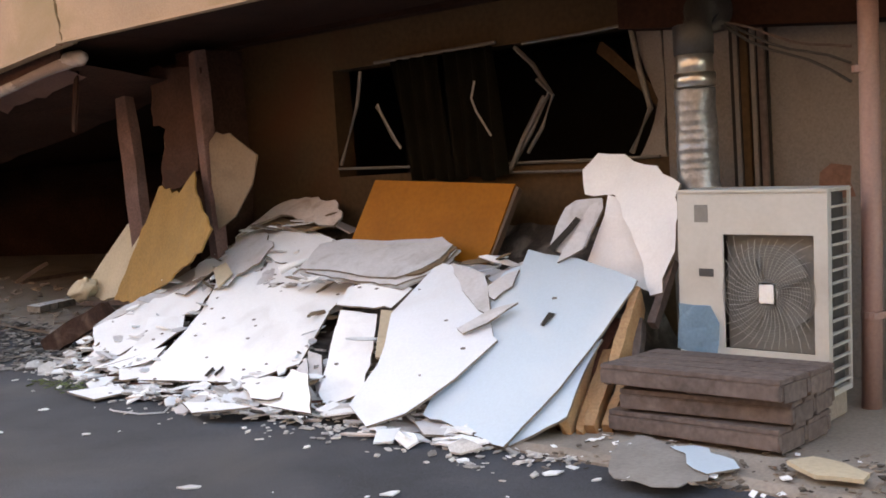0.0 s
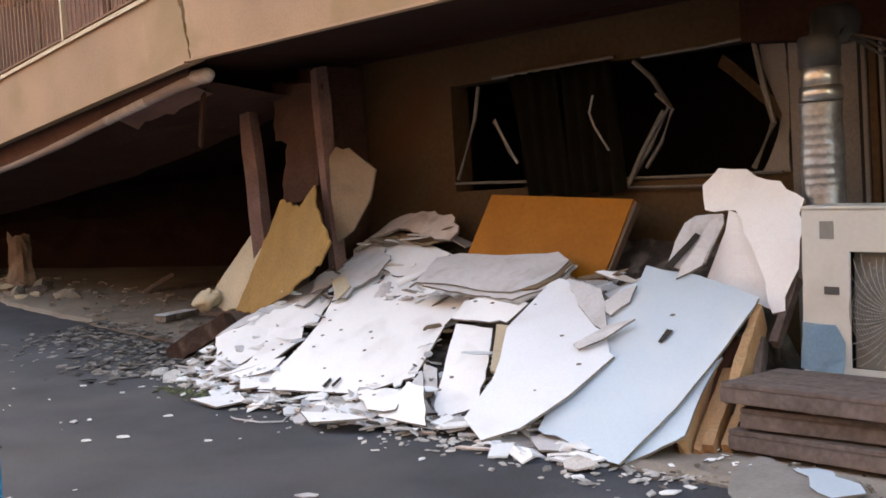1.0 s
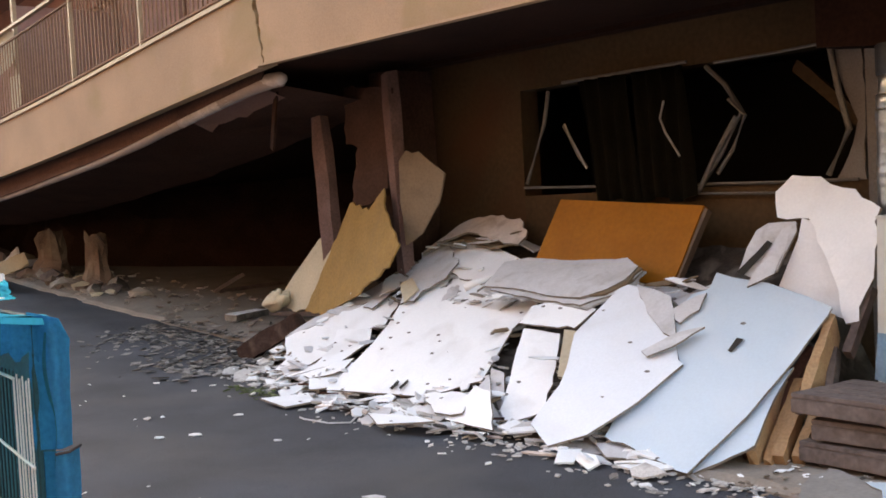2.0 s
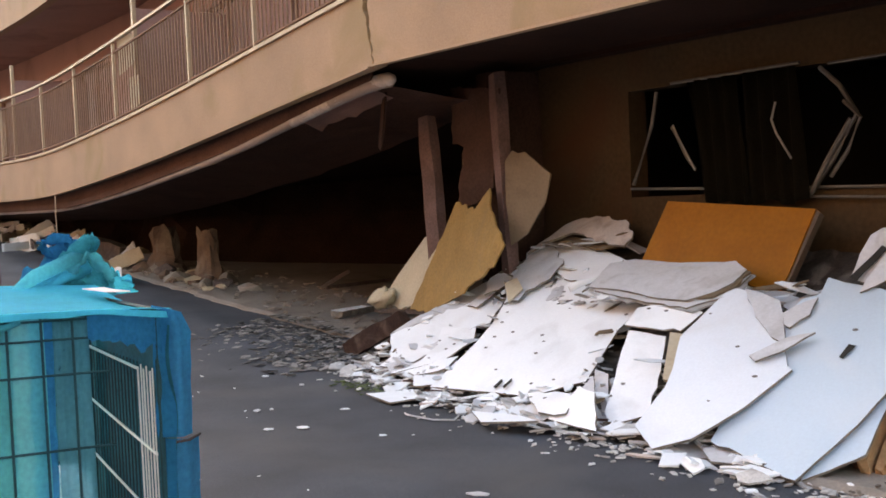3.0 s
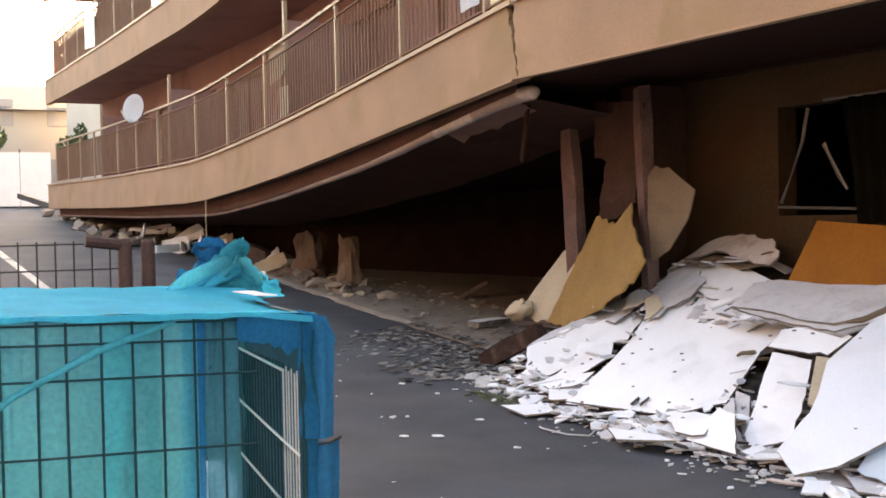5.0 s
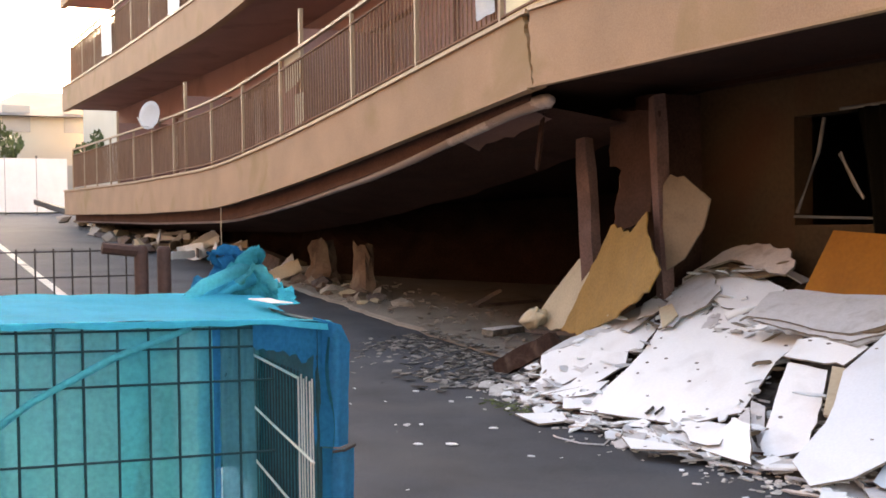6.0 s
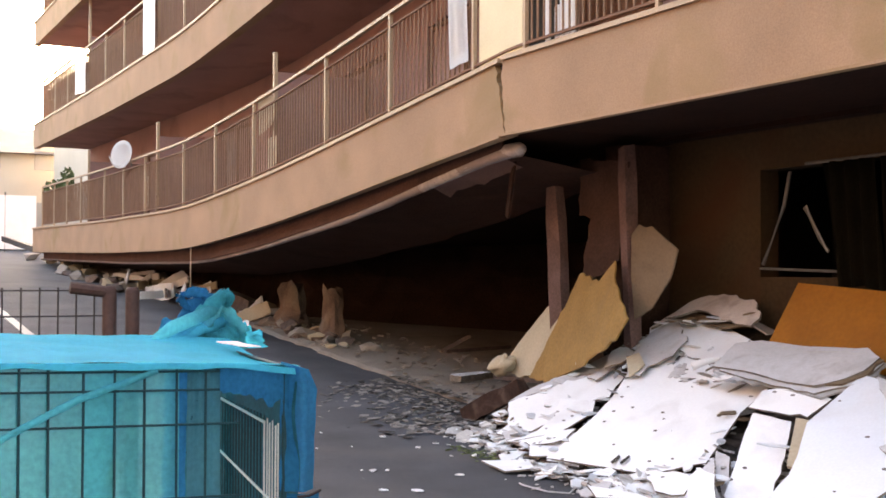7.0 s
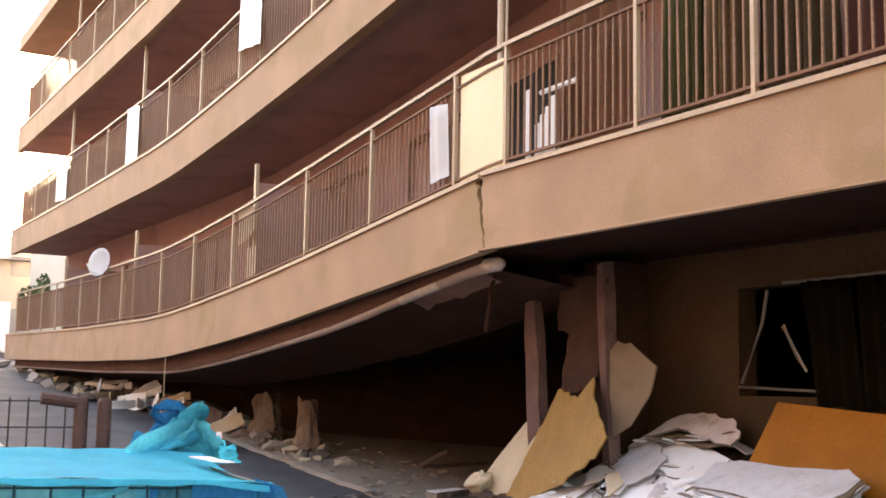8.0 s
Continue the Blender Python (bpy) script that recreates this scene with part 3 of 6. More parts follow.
board("plasterboard_sheet", (-4.81, 4.78, 0.47), (30, 1, 0),
      [(-0.35, 0.15), (-0.35, 0.65), (-0.32, 0.70), (-0.13, 0.67), (0.24, 0.41), (0.40, 0.21), (0.55, 0.02), (0.60, -0.01), (0.52, -0.37), (0.38, -0.67), (0.20, -0.81), (-0.05, -0.67), (-0.08, -0.47), (-0.10, -0.32), (-0.17, -0.16)], 0.014, PALEBLUE,
      "bluish-white plasterboard sheet leaning on the heap", group=GR, warp=0.005, jag=0.006, torn=0.2)
board("plasterboard_sheet", (-4.7, 5.2, 0.735), (32, 0, 0),
      [(-0.30, 0.17), (-0.15, 0.14), (0.04, 0.07), (0.20, -0.14), (0.33, -0.32), (0.20, -0.27), (-0.05, -0.08)], 0.013, PLASTERGREY,
      "small grey plasterboard piece tucked behind a sheet", group=GR, warp=0.007, jag=0.008, torn=0.5)
board("plasterboard_sheet", (-4.127, 4.88, 0.5), (33, -1, 0),
      [(-0.36, 0.75), (-0.21, 0.70), (0.05, 0.65), (0.38, 0.53), (0.57, 0.44), (0.57, 0.30), (0.55, -0.03), (0.50, -0.44), (0.39, -0.87), (-0.26, -0.71), (-0.29, -0.52), (-0.26, -0.19), (-0.30, 0.01), (-0.37, 0.18), (-0.42, 0.34), (-0.42, 0.53), (-0.32, 0.59)], 0.014, PLASTERBLUE,
      "large pale blue-white plasterboard sheet with a black slit", group=GR, warp=0.004, jag=0.012, torn=0.15)
board("plasterboard_sheet", (-3.837, 4.69, 0.345), (33, -1, 0),
      [(0.26, 0.23), (0.27, -0.03), (0.33, -0.35), (0.30, -0.39), (0.10, -0.59), (0.01, -0.23)], 0.014, PLASTERBLUE,
      "second pale blue sheet showing under the first", group=GR, warp=0.007, jag=0.02, torn=0.5)
board("plasterboard_sheet", (-3.84, 5.64, 1.21), (62, 0, -6),
      [(-0.32, 0.02), (-0.39, 0.19), (-0.30, 0.30), (-0.10, 0.29), (0.16, 0.20), (0.37, 0.07), (0.43, -0.27), (0.44, -0.61), (0.36, -0.63), (0.26, -0.44), (0.08, -0.20), (-0.09, 0.01)], 0.02, PLAINPLASTER,
      "creased white plasterboard standing against the wall", group=GR, warp=0.02, jag=0.03, torn=0.7)
# added piece: the sheet's shaded part is put into the shape by its tilt
board("plasterboard_sheet", (-3.86, 5.665, 1.205), (70, 0, 6),
      [(-0.12, 0.02), (-0.03, -0.01), (0.09, -0.19), (0.20, -0.43), (0.26, -0.60), (0.11, -0.55), (-0.03, -0.46), (-0.21, -0.40), (-0.17, -0.25), (-0.13, -0.11)], 0.014, PLAINPLASTER,
      "white piece of the standing plasterboard, tilted to darken as shaded", group=GR, warp=0.012, jag=0.012, torn=0.4)
board("plasterboard_sheet", (-4.16, 5.53, 1.04), (55, 0, 5),
      [(-0.09, 0.14), (-0.03, 0.19), (0.15, 0.20), (0.16, 0.06), (0.12, -0.14), (0.00, -0.20), (-0.13, -0.15), (-0.12, 0.01)], 0.016, PLASTERGREY,
      "torn grey plasterboard scrap leaning upright", group=GR, warp=0.007, jag=0.026, torn=0.5)
board("plasterboard_sheet", (-4.16, 5.51, 1.04), (55, 0, 14),
      [(0.10, 0.15), (0.18, 0.19), (0.14, -0.00), (0.10, -0.16), (-0.05, -0.25), (0.01, -0.09)], 0.016, PLASTERGREY,
      "split plasterboard scrap with a dark tear", group=GR, warp=0.007, jag=0.026, torn=0.5)
door_panel = board("door_panel", (-5.5, 5.88, 1.12), (66, 2, 0),
      [(-0.76, 0.27), (0.58, 0.23), (0.51, -0.22), (0.48, -0.35), (0.19, -0.34), (-0.85, -0.23)], 0.05, ORANGE,
      "orange wood-veneered door panel leaning on the wall", warp=0.0, jag=0.0, torn=0)
part("edge_band", outline_slab([(0.59, 0.22), (0.62, 0.20), (0.54, -0.23), (0.51, -0.35), (0.49, -0.35), (0.52, -0.23)], 0.05, 3, 0.002, 0.0), DOOREDGE, door_panel, "dull brown door edge")
board("wall_board", (-8.29, 5.47, 1.03), (72, 0, -14),
      [(-0.84, -0.60), (-0.67, -0.23), (-0.41, 0.26), (-0.32, 0.44), (0.13, 0.37), (0.35, 0.56), (0.51, 0.36), (0.97, 0.07), (0.85, -0.12), (0.29, -0.39), (-0.34, -0.59)], 0.015, OCHRE,
      "ochre-yellow torn wall board leaning on the broken column", warp=0.02, jag=0.02, torn=0.5)
board("wall_board", (-9.28, 5.64, 0.77), (70, 0, -10),
      [(-0.57, -0.28), (-0.36, -0.02), (0.02, 0.37), (0.36, 0.44), (0.41, 0.13), (0.19, -0.30), (-0.05, -0.35)], 0.03, BEIGE,
      "pale broken board edge beside the yellow board", warp=0.007, jag=0.02, torn=0.5)
board("wall_board", (-7.53, 5.62, 1.53), (84, 0, 0),
      [(-0.26, 0.26), (-0.17, 0.34), (0.00, 0.32), (0.34, 0.12), (0.28, -0.11), (0.08, -0.36), (-0.13, -0.46), (-0.20, -0.17)], 0.015, GRIMY,
      "greyish beige torn board hanging on the wall", warp=0.007, jag=0.02, torn=0.5)
board("plasterboard_sheet", (-4.38, 4.93, 0.6), (32, 0, 0),
      [(-0.13, -0.18), (-0.06, -0.09), (-0.00, -0.00), (0.16, 0.08), (0.09, -0.06), (0.05, -0.12), (-0.06, -0.22)], 0.012, PLASTERGREY,
      "torn strip of grey plasterboard paper", group=GR, warp=0.007, jag=0.008, torn=0.5)
board("plasterboard_sheet", (-5.5, 5.14, 0.66), (30, 2, 0),
      [(-0.24, -0.17), (-0.28, 0.02), (-0.09, 0.08), (0.29, 0.05), (0.26, -0.16), (0.12, -0.17)], 0.012, PLASTER,
      "small white plasterboard piece wedged between sheets", group=GR, warp=0.007, jag=0.022, torn=0.5)
board("plasterboard_sheet", (-7.39, 5.36, 0.74), (30, 2, 8),
      [(-0.14, 0.05), (-0.07, 0.14), (0.11, -0.00), (0.10, -0.19)], 0.012, BEIGE,
      "small beige plaster scrap on the heap", group=GR, warp=0.007, jag=0.008, torn=0.5)
board("plasterboard_sheet", (-6.0, 5.36, 0.788), (25, -2, 0),
      [(0.53, -0.11), (0.58, 0.08), (0.62, 0.35), (0.87, 0.23), (0.89, 0.02), (0.80, -0.11)], 0.014, GRIMY,
      "torn edge of a lower plasterboard layer", group=GR, warp=0.007, jag=0.025, torn=1.0)
board("plasterboard_sheet", (-6.0, 5.36, 0.758), (25, -2, 0),
      [(-0.18, -0.06), (0.18, -0.02), (0.56, 0.10), (0.64, 0.33), (0.89, 0.25), (0.92, 0.11), (0.92, -0.05), (0.73, -0.24), (0.33, -0.19)], 0.014, CORE,
      "crumbled edge of a lower plasterboard layer", group=GR, warp=0.007, jag=0.025, torn=1.0)
board("plasterboard_sheet", (-7.87, 5.53, 0.70), (30, 6, -8),
      [(-0.04, -0.27), (-0.06, -0.10), (-0.12, 0.39), (0.02, 0.37), (0.10, -0.13), (0.10, -0.26)], 0.014, PLASTERGREY,
      "narrow torn plasterboard strip at the heap's edge", group=GR, warp=0.007, jag=0.008, torn=0.5)
board("plasterboard_sheet", (-7.43, 5.62, 0.86), (31, 3, -4),
      [(-0.27, 0.01), (-0.28, 0.22), (-0.12, 0.36), (0.23, 0.15), (0.30, -0.07), (0.19, -0.25), (0.25, -0.39), (0.12, -0.45), (-0.08, -0.21)], 0.014, PLASTERGREY,
      "cracked dusty plasterboard piece high on the heap", group=GR, warp=0.02, jag=0.03, torn=0.9)
board("plasterboard_sheet", (-6.75, 5.72, 0.86), (30, 2, 0),
      [(-0.80, 0.28), (-0.40, 0.31), (0.11, 0.18), (0.12, -0.01), (0.02, -0.18), (-0.29, -0.13), (-0.59, -0.00)], 0.014, PLAINPLASTER,
      "dusty white plasterboard piece below the curled sheet", group=GR, warp=0.012, jag=0.03, torn=0.8)
board("split_lath", (-7.21, 6.02, 1.08), (20, 3, 0),
      [(-0.39, -0.14), (-0.40, 0.10), (0.11, 0.02), (0.25, 0.12), (0.42, 0.02), (0.23, -0.12), (-0.22, 0.00)], 0.02, GRIMY,
      "split brown wooden slat between the plaster sheets", warp=0.007, jag=0.008, torn=0.5)
board("plasterboard_sheet", (-5.16, 5.75, 0.78), (24, 2, 0),
      [(-0.46, 0.08), (-0.31, 0.22), (0.05, 0.06), (0.46, -0.14), (0.32, -0.19), (-0.07, -0.03)], 0.014, PLASTERGREY,
      "thin torn plasterboard scrap under the door panel", group=GR, warp=0.007, jag=0.008, torn=0.5)
board("plasterboard_sheet", (-4.62, 5.51, 0.76), (30, -4, 0),
      [(-0.18, -0.06), (-0.07, 0.06), (0.11, 0.14), (0.16, 0.02), (-0.03, -0.16)], 0.014, PLASTERGREY,
      "grey plasterboard scrap tucked behind the blue sheet", group=GR, warp=0.007, jag=0.008, torn=0.5)
board("plasterboard_sheet", (-7.42, 4.59, 0.14), (20, 4, 0),
      [(-0.25, -0.05), (-0.15, 0.22), (0.16, 0.19), (0.22, -0.12), (0.01, -0.24)], 0.014, PLAINPLASTER,
      "broken white plasterboard corner on the rubble", group=GR, warp=0.007, jag=0.008, torn=0.5)
board("plasterboard_sheet", (-7.87, 4.72, 0.19), (22, 4, 0),
      [(-0.24, -0.18), (-0.03, 0.03), (-0.02, 0.27), (0.10, 0.24), (0.21, -0.08), (-0.02, -0.27)], 0.012, PLASTERGREY,
      "torn paper-faced strip at the heap's edge", group=GR, warp=0.007, jag=0.008, torn=0.5)
board("split_lath", (-5.11, 4.9, 0.5), (30, 2, 0),
      [(-0.22, 0.11), (-0.08, 0.11), (0.16, -0.33), (0.08, -0.33)], 0.02, BEIGE,
      "pale brown wooden slat wedged between two sheets", warp=0.007, jag=0.008, torn=0.5)
board("plasterboard_sheet", (-5.43, 4.28, 0.14), (38, -6, 0),
      [(-0.23, -0.08), (-0.16, 0.21), (0.02, 0.16), (0.28, -0.16), (0.08, -0.13)], 0.015, PLAINPLASTER,
      "crumbled plasterboard scrap at the foot of the heap", group=GR, warp=0.007, jag=0.008, torn=0.5)
board("plasterboard_sheet", (-7.7, 4.8, 0.27), (26, 4, 0),
      [(-0.28, 0.27), (0.09, 0.36), (0.25, 0.20), (0.21, -0.11), (-0.10, -0.36), (-0.02, -0.18), (-0.07, 0.04)], 0.013, PLASTER,
      "white plasterboard flap over a dark gap", group=GR, warp=0.007, jag=0.008, torn=0.5)
board("plasterboard_sheet", (-7.20, 4.08, 0.05), (4, 3, 0),
      [(-0.25, -0.12), (-0.06, 0.18), (0.19, 0.07), (0.12, -0.14)], 0.013, PLASTER,
      "flat white plasterboard piece on the asphalt", group=GR, warp=0.007, jag=0.008, torn=0.5)
board("plasterboard_sheet", (-5.82, 3.98, 0.09), (6, -3, 0),
      [(-0.38, 0.04), (0.09, 0.08), (0.32, 0.03), (-0.04, -0.14)], 0.013, PLASTER,
      "flat white plasterboard piece on the asphalt", group=GR, warp=0.007, jag=0.008, torn=0.5)
board("plasterboard_sheet", (-5.58, 4.21, -0.05), (2, 3, 0),
      [(-0.11, -0.07), (-0.04, 0.10), (0.10, 0.06), (0.05, -0.09)], 0.013, PLASTER,
      "flat white plasterboard piece on the asphalt", group=GR, warp=0.007, jag=0.008, torn=0.5)
board("plasterboard_sheet", (-4.54, 4.29, 0.04), (8, 3, 0),
      [(-0.16, -0.07), (-0.10, 0.18), (0.13, 0.06), (0.18, -0.05), (-0.04, -0.12)], 0.013, PLASTERGREY,
      "grey plasterboard piece on the asphalt", group=GR, warp=0.007, jag=0.008, torn=0.5)
board("plasterboard_sheet", (-5.99, 4.37, 0.06), (18, 3, 0),
      [(-0.21, 0.03), (-0.14, 0.12), (0.21, 0.06), (0.20, -0.08), (-0.06, -0.13)], 0.013, PLASTER,
      "white plasterboard piece at the heap's foot", group=GR, warp=0.007, jag=0.008, torn=0.5)
board("plasterboard_sheet", (-8.05, 4.78, 0.24), (32, 8, -12),
      [(-0.18, -0.28), (0.06, -0.00), (0.18, 0.23), (0.29, 0.12), (0.23, -0.09), (0.04, -0.29)], 0.013, PLASTERGREY,
      "crumpled torn paper layer at the heap's edge", group=GR, warp=0.012, jag=0.025, torn=0.8)
board("plasterboard_sheet", (-7.9, 4.62, 0.17), (24, -4, 6),
      [(-0.01, -0.17), (0.24, 0.01), (0.56, 0.09), (0.59, -0.07), (0.36, -0.17)], 0.013, PLASTER,
      "narrow broken white plasterboard strip at the heap's foot", group=GR, warp=0.012, jag=0.025, torn=0.8)
board("plasterboard_sheet", (-5.85, 4.42, 0.12), (40, 12, 0),
      [(0.12, 0.20), (0.12, 0.30), (0.30, 0.13), (0.51, 0.03), (0.44, -0.03), (0.25, 0.03)], 0.013, PLASTERGREY,
      "upended crumbling plasterboard corner", group=GR, warp=0.012, jag=0.025, torn=0.8)
board("plasterboard_sheet", (-6.3, 4.3, 0.1), (22, -3, 0),
      [(0.22, 0.11), (0.45, 0.17), (0.72, 0.11), (0.80, -0.07), (0.55, -0.09)], 0.013, PLASTER,
      "broken white plasterboard corner at the heap's foot", group=GR, warp=0.012, jag=0.025, torn=0.8)
board("plasterboard_sheet", (-6.65, 4.2, 0.07), (16, 4, 0),
      [(0.28, 0.08), (0.41, 0.23), (0.67, 0.14), (0.57, -0.00), (0.41, -0.05)], 0.013, PLAINPLASTER,
      "broken white plasterboard piece at the heap's foot", group=GR, warp=0.012, jag=0.025, torn=0.8)
board("plasterboard_sheet", (-4.6, 4.1, 0.06), (9, 3, 0),
      [(0.18, 0.16), (0.29, 0.27), (0.44, 0.27), (0.58, 0.24), (0.55, 0.09), (0.35, 0.04)], 0.013, PLASTERGREY,
      "grey plasterboard piece under the leaning sheets", group=GR, warp=0.012, jag=0.025, torn=0.8)
board("plasterboard_sheet", (-4.6, 5.25, 0.775), (34, 4, 0),
      [(0.03, -0.13), (0.08, -0.04), (0.18, 0.06), (0.22, -0.09), (0.16, -0.22)], 0.013, PLASTERGREY,
      "torn grey plasterboard corner between two sheets", group=GR, warp=0.012, jag=0.025, torn=0.8)
board("plasterboard_sheet", (-7.2, 5.4, 0.67), (31, 2, 0),
      [(-0.18, 0.07), (-0.06, 0.20), (0.21, 0.18), (0.30, 0.05), (0.15, -0.08)], 0.013, PLASTERGREY,
      "dusty torn plasterboard flap on the large sheet", group=GR, warp=0.015, jag=0.02, torn=0.9)
board("plasterboard_sheet", (-7.8, 5.6, 0.8), (33, 5, -8),
      [(-0.16, -0.06), (-0.06, 0.14), (0.17, 0.09), (0.13, -0.16), (0.03, -0.26)], 0.013, PLAINPLASTER,
      "narrow white plasterboard strip along the heap's edge", group=GR, warp=0.012, jag=0.025, torn=0.8)
board("paper_sheet", (-2.815, 4.21, 0.062), (0, 0, 0),
      [(-0.32, -0.00), (-0.38, 0.34), (-0.10, 0.23), (0.16, 0.24), (0.33, 0.01), (0.22, -0.34), (0.02, -0.35), (-0.15, -0.29)], 0.004, DUSTPAPER,
      "grey paper sheet lying on the dusty concrete", warp=0.007, jag=0.045, torn=0.5)
board("plastic_sheet", (-2.675, 4.26, 0.07), (0, 0, 0),
      [(-0.25, 0.14), (-0.16, 0.21), (0.12, 0.05), (0.20, -0.06), (0.12, -0.21), (-0.08, -0.02)], 0.004, PLASTERBLUE,
      "pale blue plastic sheet lying on the concrete", warp=0.007, jag=0.03, torn=0.5)
board("broken_slab", (-2.115, 4.31, 0.09), (0, 0, 0),
      [(-0.20, 0.01), (-0.13, 0.13), (0.03, 0.09), (0.16, 0.00), (0.17, -0.10), (-0.02, -0.13)], 0.018, BEIGE,
      "cream broken board lying on the concrete", warp=0.007, jag=0.008, torn=0.5)
board("broken_slab", (-11.69, 6.34, 0.25), (0, 0, 117),
      [(-0.36, -0.10), (0.30, -0.12), (0.34, 0.08), (-0.28, 0.11)], 0.07, PLASTER,
      "white broken block lying on the dusty concrete", warp=0.01, jag=0.02, torn=0.6)
board("sheet_slit", (-4.027, 4.956, 0.568), (33, -1, 0),
      [(0.03, -0.07), (0.03, 0.04), (0.08, 0.03), (0.06, -0.08)], 0.002, DARK,
      "black slit torn through the blue sheet", warp=0, jag=0.008, torn=0.5)
board("sheet_slit", (-4.16, 5.505, 1.05), (55, 0, 5),
      [(-0.12, -0.16), (0.02, 0.06), (0.06, 0.04), (-0.07, -0.19)], 0.002, DARK,
      "long dark split in the torn grey scrap", warp=0, jag=0.008, torn=0.5)
board("sheet_slit", (-6.51, 4.49, 0.16), (25, 2, 0),
      [(-0.01, -0.04), (-0.03, 0.06), (0.01, 0.04), (0.03, -0.05)], 0.002, DARK,
      "short dark cut in the white sheet", warp=0, jag=0.008, torn=0.5)
board("sheet_slit", (-6.43, 4.51, 0.17), (25, 2, 0),
      [(-0.01, -0.04), (-0.02, 0.06), (0.01, 0.04), (0.03, -0.06)], 0.002, DARK,
      "short dark cut in the white sheet", warp=0, jag=0.008, torn=0.5)


tagged(part("paper_curl", tube(bmesh.new(), [(-6.67, 5.33, 0.765), (-6.62, 5.41, 0.80), (-6.52, 5.52, 0.835)], [0.034, 0.028, 0.012], 10), PLAINPLASTER, smooth=True), "curled white paper edge of a torn sheet", "paper")

# ---- lumber beside the sheets ----
def beam(name, a, b, w, h, material, label, group="", seed=1, category="timber"):
    """A split timber from a to b, with worn ends."""
    a, b = Vector(a), Vector(b)
    rnd = random.Random(seed)
    d = (b - a)
    m = d.to_track_quat("Z", "X").to_matrix().to_4x4()
    bm = bmesh.new()
    n, rows = 7, []
    for i in range(n + 1):
        s = i / n
        k = 1 - (0.25 if i in (0, n) else 0) * rnd.random()
        c = [(-w / 2, -h / 2), (w / 2, -h / 2), (w / 2, h / 2), (-w / 2, h / 2)]
        rows.append([bm.verts.new((x * k + rnd.uniform(-1, 1) * w * 0.07, y * k + rnd.uniform(-1, 1) * h * 0.07, d.length * s + (rnd.uniform(-1, 1) * w * 0.18 if i in (0, n) else 0))) for x, y in c])
    for r, s in zip(rows, rows[1:]):
        for k in range(4):
            bm.faces.new((r[k], r[(k + 1) % 4], s[(k + 1) % 4], s[k]))
    bm.faces.new(rows[0][::-1])
    bm.faces.new(rows[-1])
    ob = part(name, bm, material)
    ob.matrix_basis = Matrix.Translation(a) @ m
    return tagged(ob, label, category, group)


for i, (a, b, w, h, m) in enumerate((
        ((-3.56, 4.47, 0.07), (-3.67, 4.92, 0.37), 0.14, 0.05, RAWWOOD), ((-3.45, 4.52, 0.06), (-3.55, 4.92, 0.31), 0.09, 0.06, RAWWOOD),
        ((-3.50, 4.50, 0.05), (-3.60, 4.97, 0.38), 0.05, 0.05, RAWWOOD), ((-3.39, 4.59, 0.06), (-3.48, 5.02, 0.33), 0.07, 0.05, RAWWOOD), ((-3.61, 4.72, 0.10), (-3.63, 5.17, 0.50), 0.14, 0.05, REDWOOD),
        ((-3.49, 4.87, 0.30), (-3.56, 5.27, 0.65), 0.17, 0.05, RAWWOOD), ((-3.40, 4.67, 0.05), (-3.49, 4.97, 0.27), 0.06, 0.05, REDWOOD),
        ((-3.63, 4.53, 0.05), (-3.69, 5.07, 0.42), 0.09, 0.05, REDWOOD), ((-3.46, 5.22, 0.50), (-3.45, 5.47, 0.83), 0.06, 0.05, OLDWOOD),
        ((-3.43, 4.92, 0.10), (-3.53, 5.22, 0.52), 0.12, 0.04, OLDWOOD))):
    beam("broken_timber", a, b, w, h, m, "splintered raw timber leaning behind the blue sheet", "broken timbers", 40 + i)

# ---- stacked pallets and the air conditioner behind them ----
for lay, (dx, dy, rx, rz) in enumerate(((0.0, 0.0, 0, -4.0), (0.035, 0.035, 0.8, 0.5), (0.01, -0.03, -0.6, -5.0))):
    pal = thing("wooden_pallet", "weathered grey-brown wooden pallet stacked before the air conditioner", "pallet", (-2.877 + dx, 4.795 + dy, 0.058 + lay * 0.118), "stacked pallets", rot=(rx, 0, rz))
    half_w = (0.47, 0.45, 0.50)[lay]
    for y in (-0.25, 0.0, 0.24):
        part("runner", new_box(-half_w, half_w, y - 0.018, y + 0.018, 0.014, 0.088, 0.006), OLDWOOD, pal)
    for x in (-half_w + 0.016, 0.0, half_w - 0.016):
        for y0, y1 in ((-0.231, -0.019), (0.019, 0.221)):
            part("cross_block", new_box(x - 0.016, x + 0.016, y0, y1, 0.0, 0.086, 0.003), OLDWOOD, pal)
    for k in range(4):
        y = -0.20 + k * 0.133
        part("deck_board", new_box(-half_w - 0.005 * (k % 2), half_w + 0.004 * (k % 3), y - 0.062, y + 0.062, 0.089, 0.113, 0.004), OLDWOOD, pal)
for x in (-3.117, -2.557):
    tagged(part("concrete_block", new_box(x - 0.09, x + 0.09, 5.14, 5.44, 0.056, 0.184, 0.008), CONCRETE), "grey concrete block under the air conditioner", "block", "concrete blocks")

ac = thing("air_conditioner", "cream outdoor air conditioning unit with a square fan grille, on blocks", "air conditioner", (-2.837, 5.12, 0.20), rot=(0, 1.5, 0))
W, Hh, Dp = 0.405, 1.02, 0.31
body = bmesh.new()
ox0, ox1, oz0, oz1 = -0.147, 0.335, 0.215, 0.81
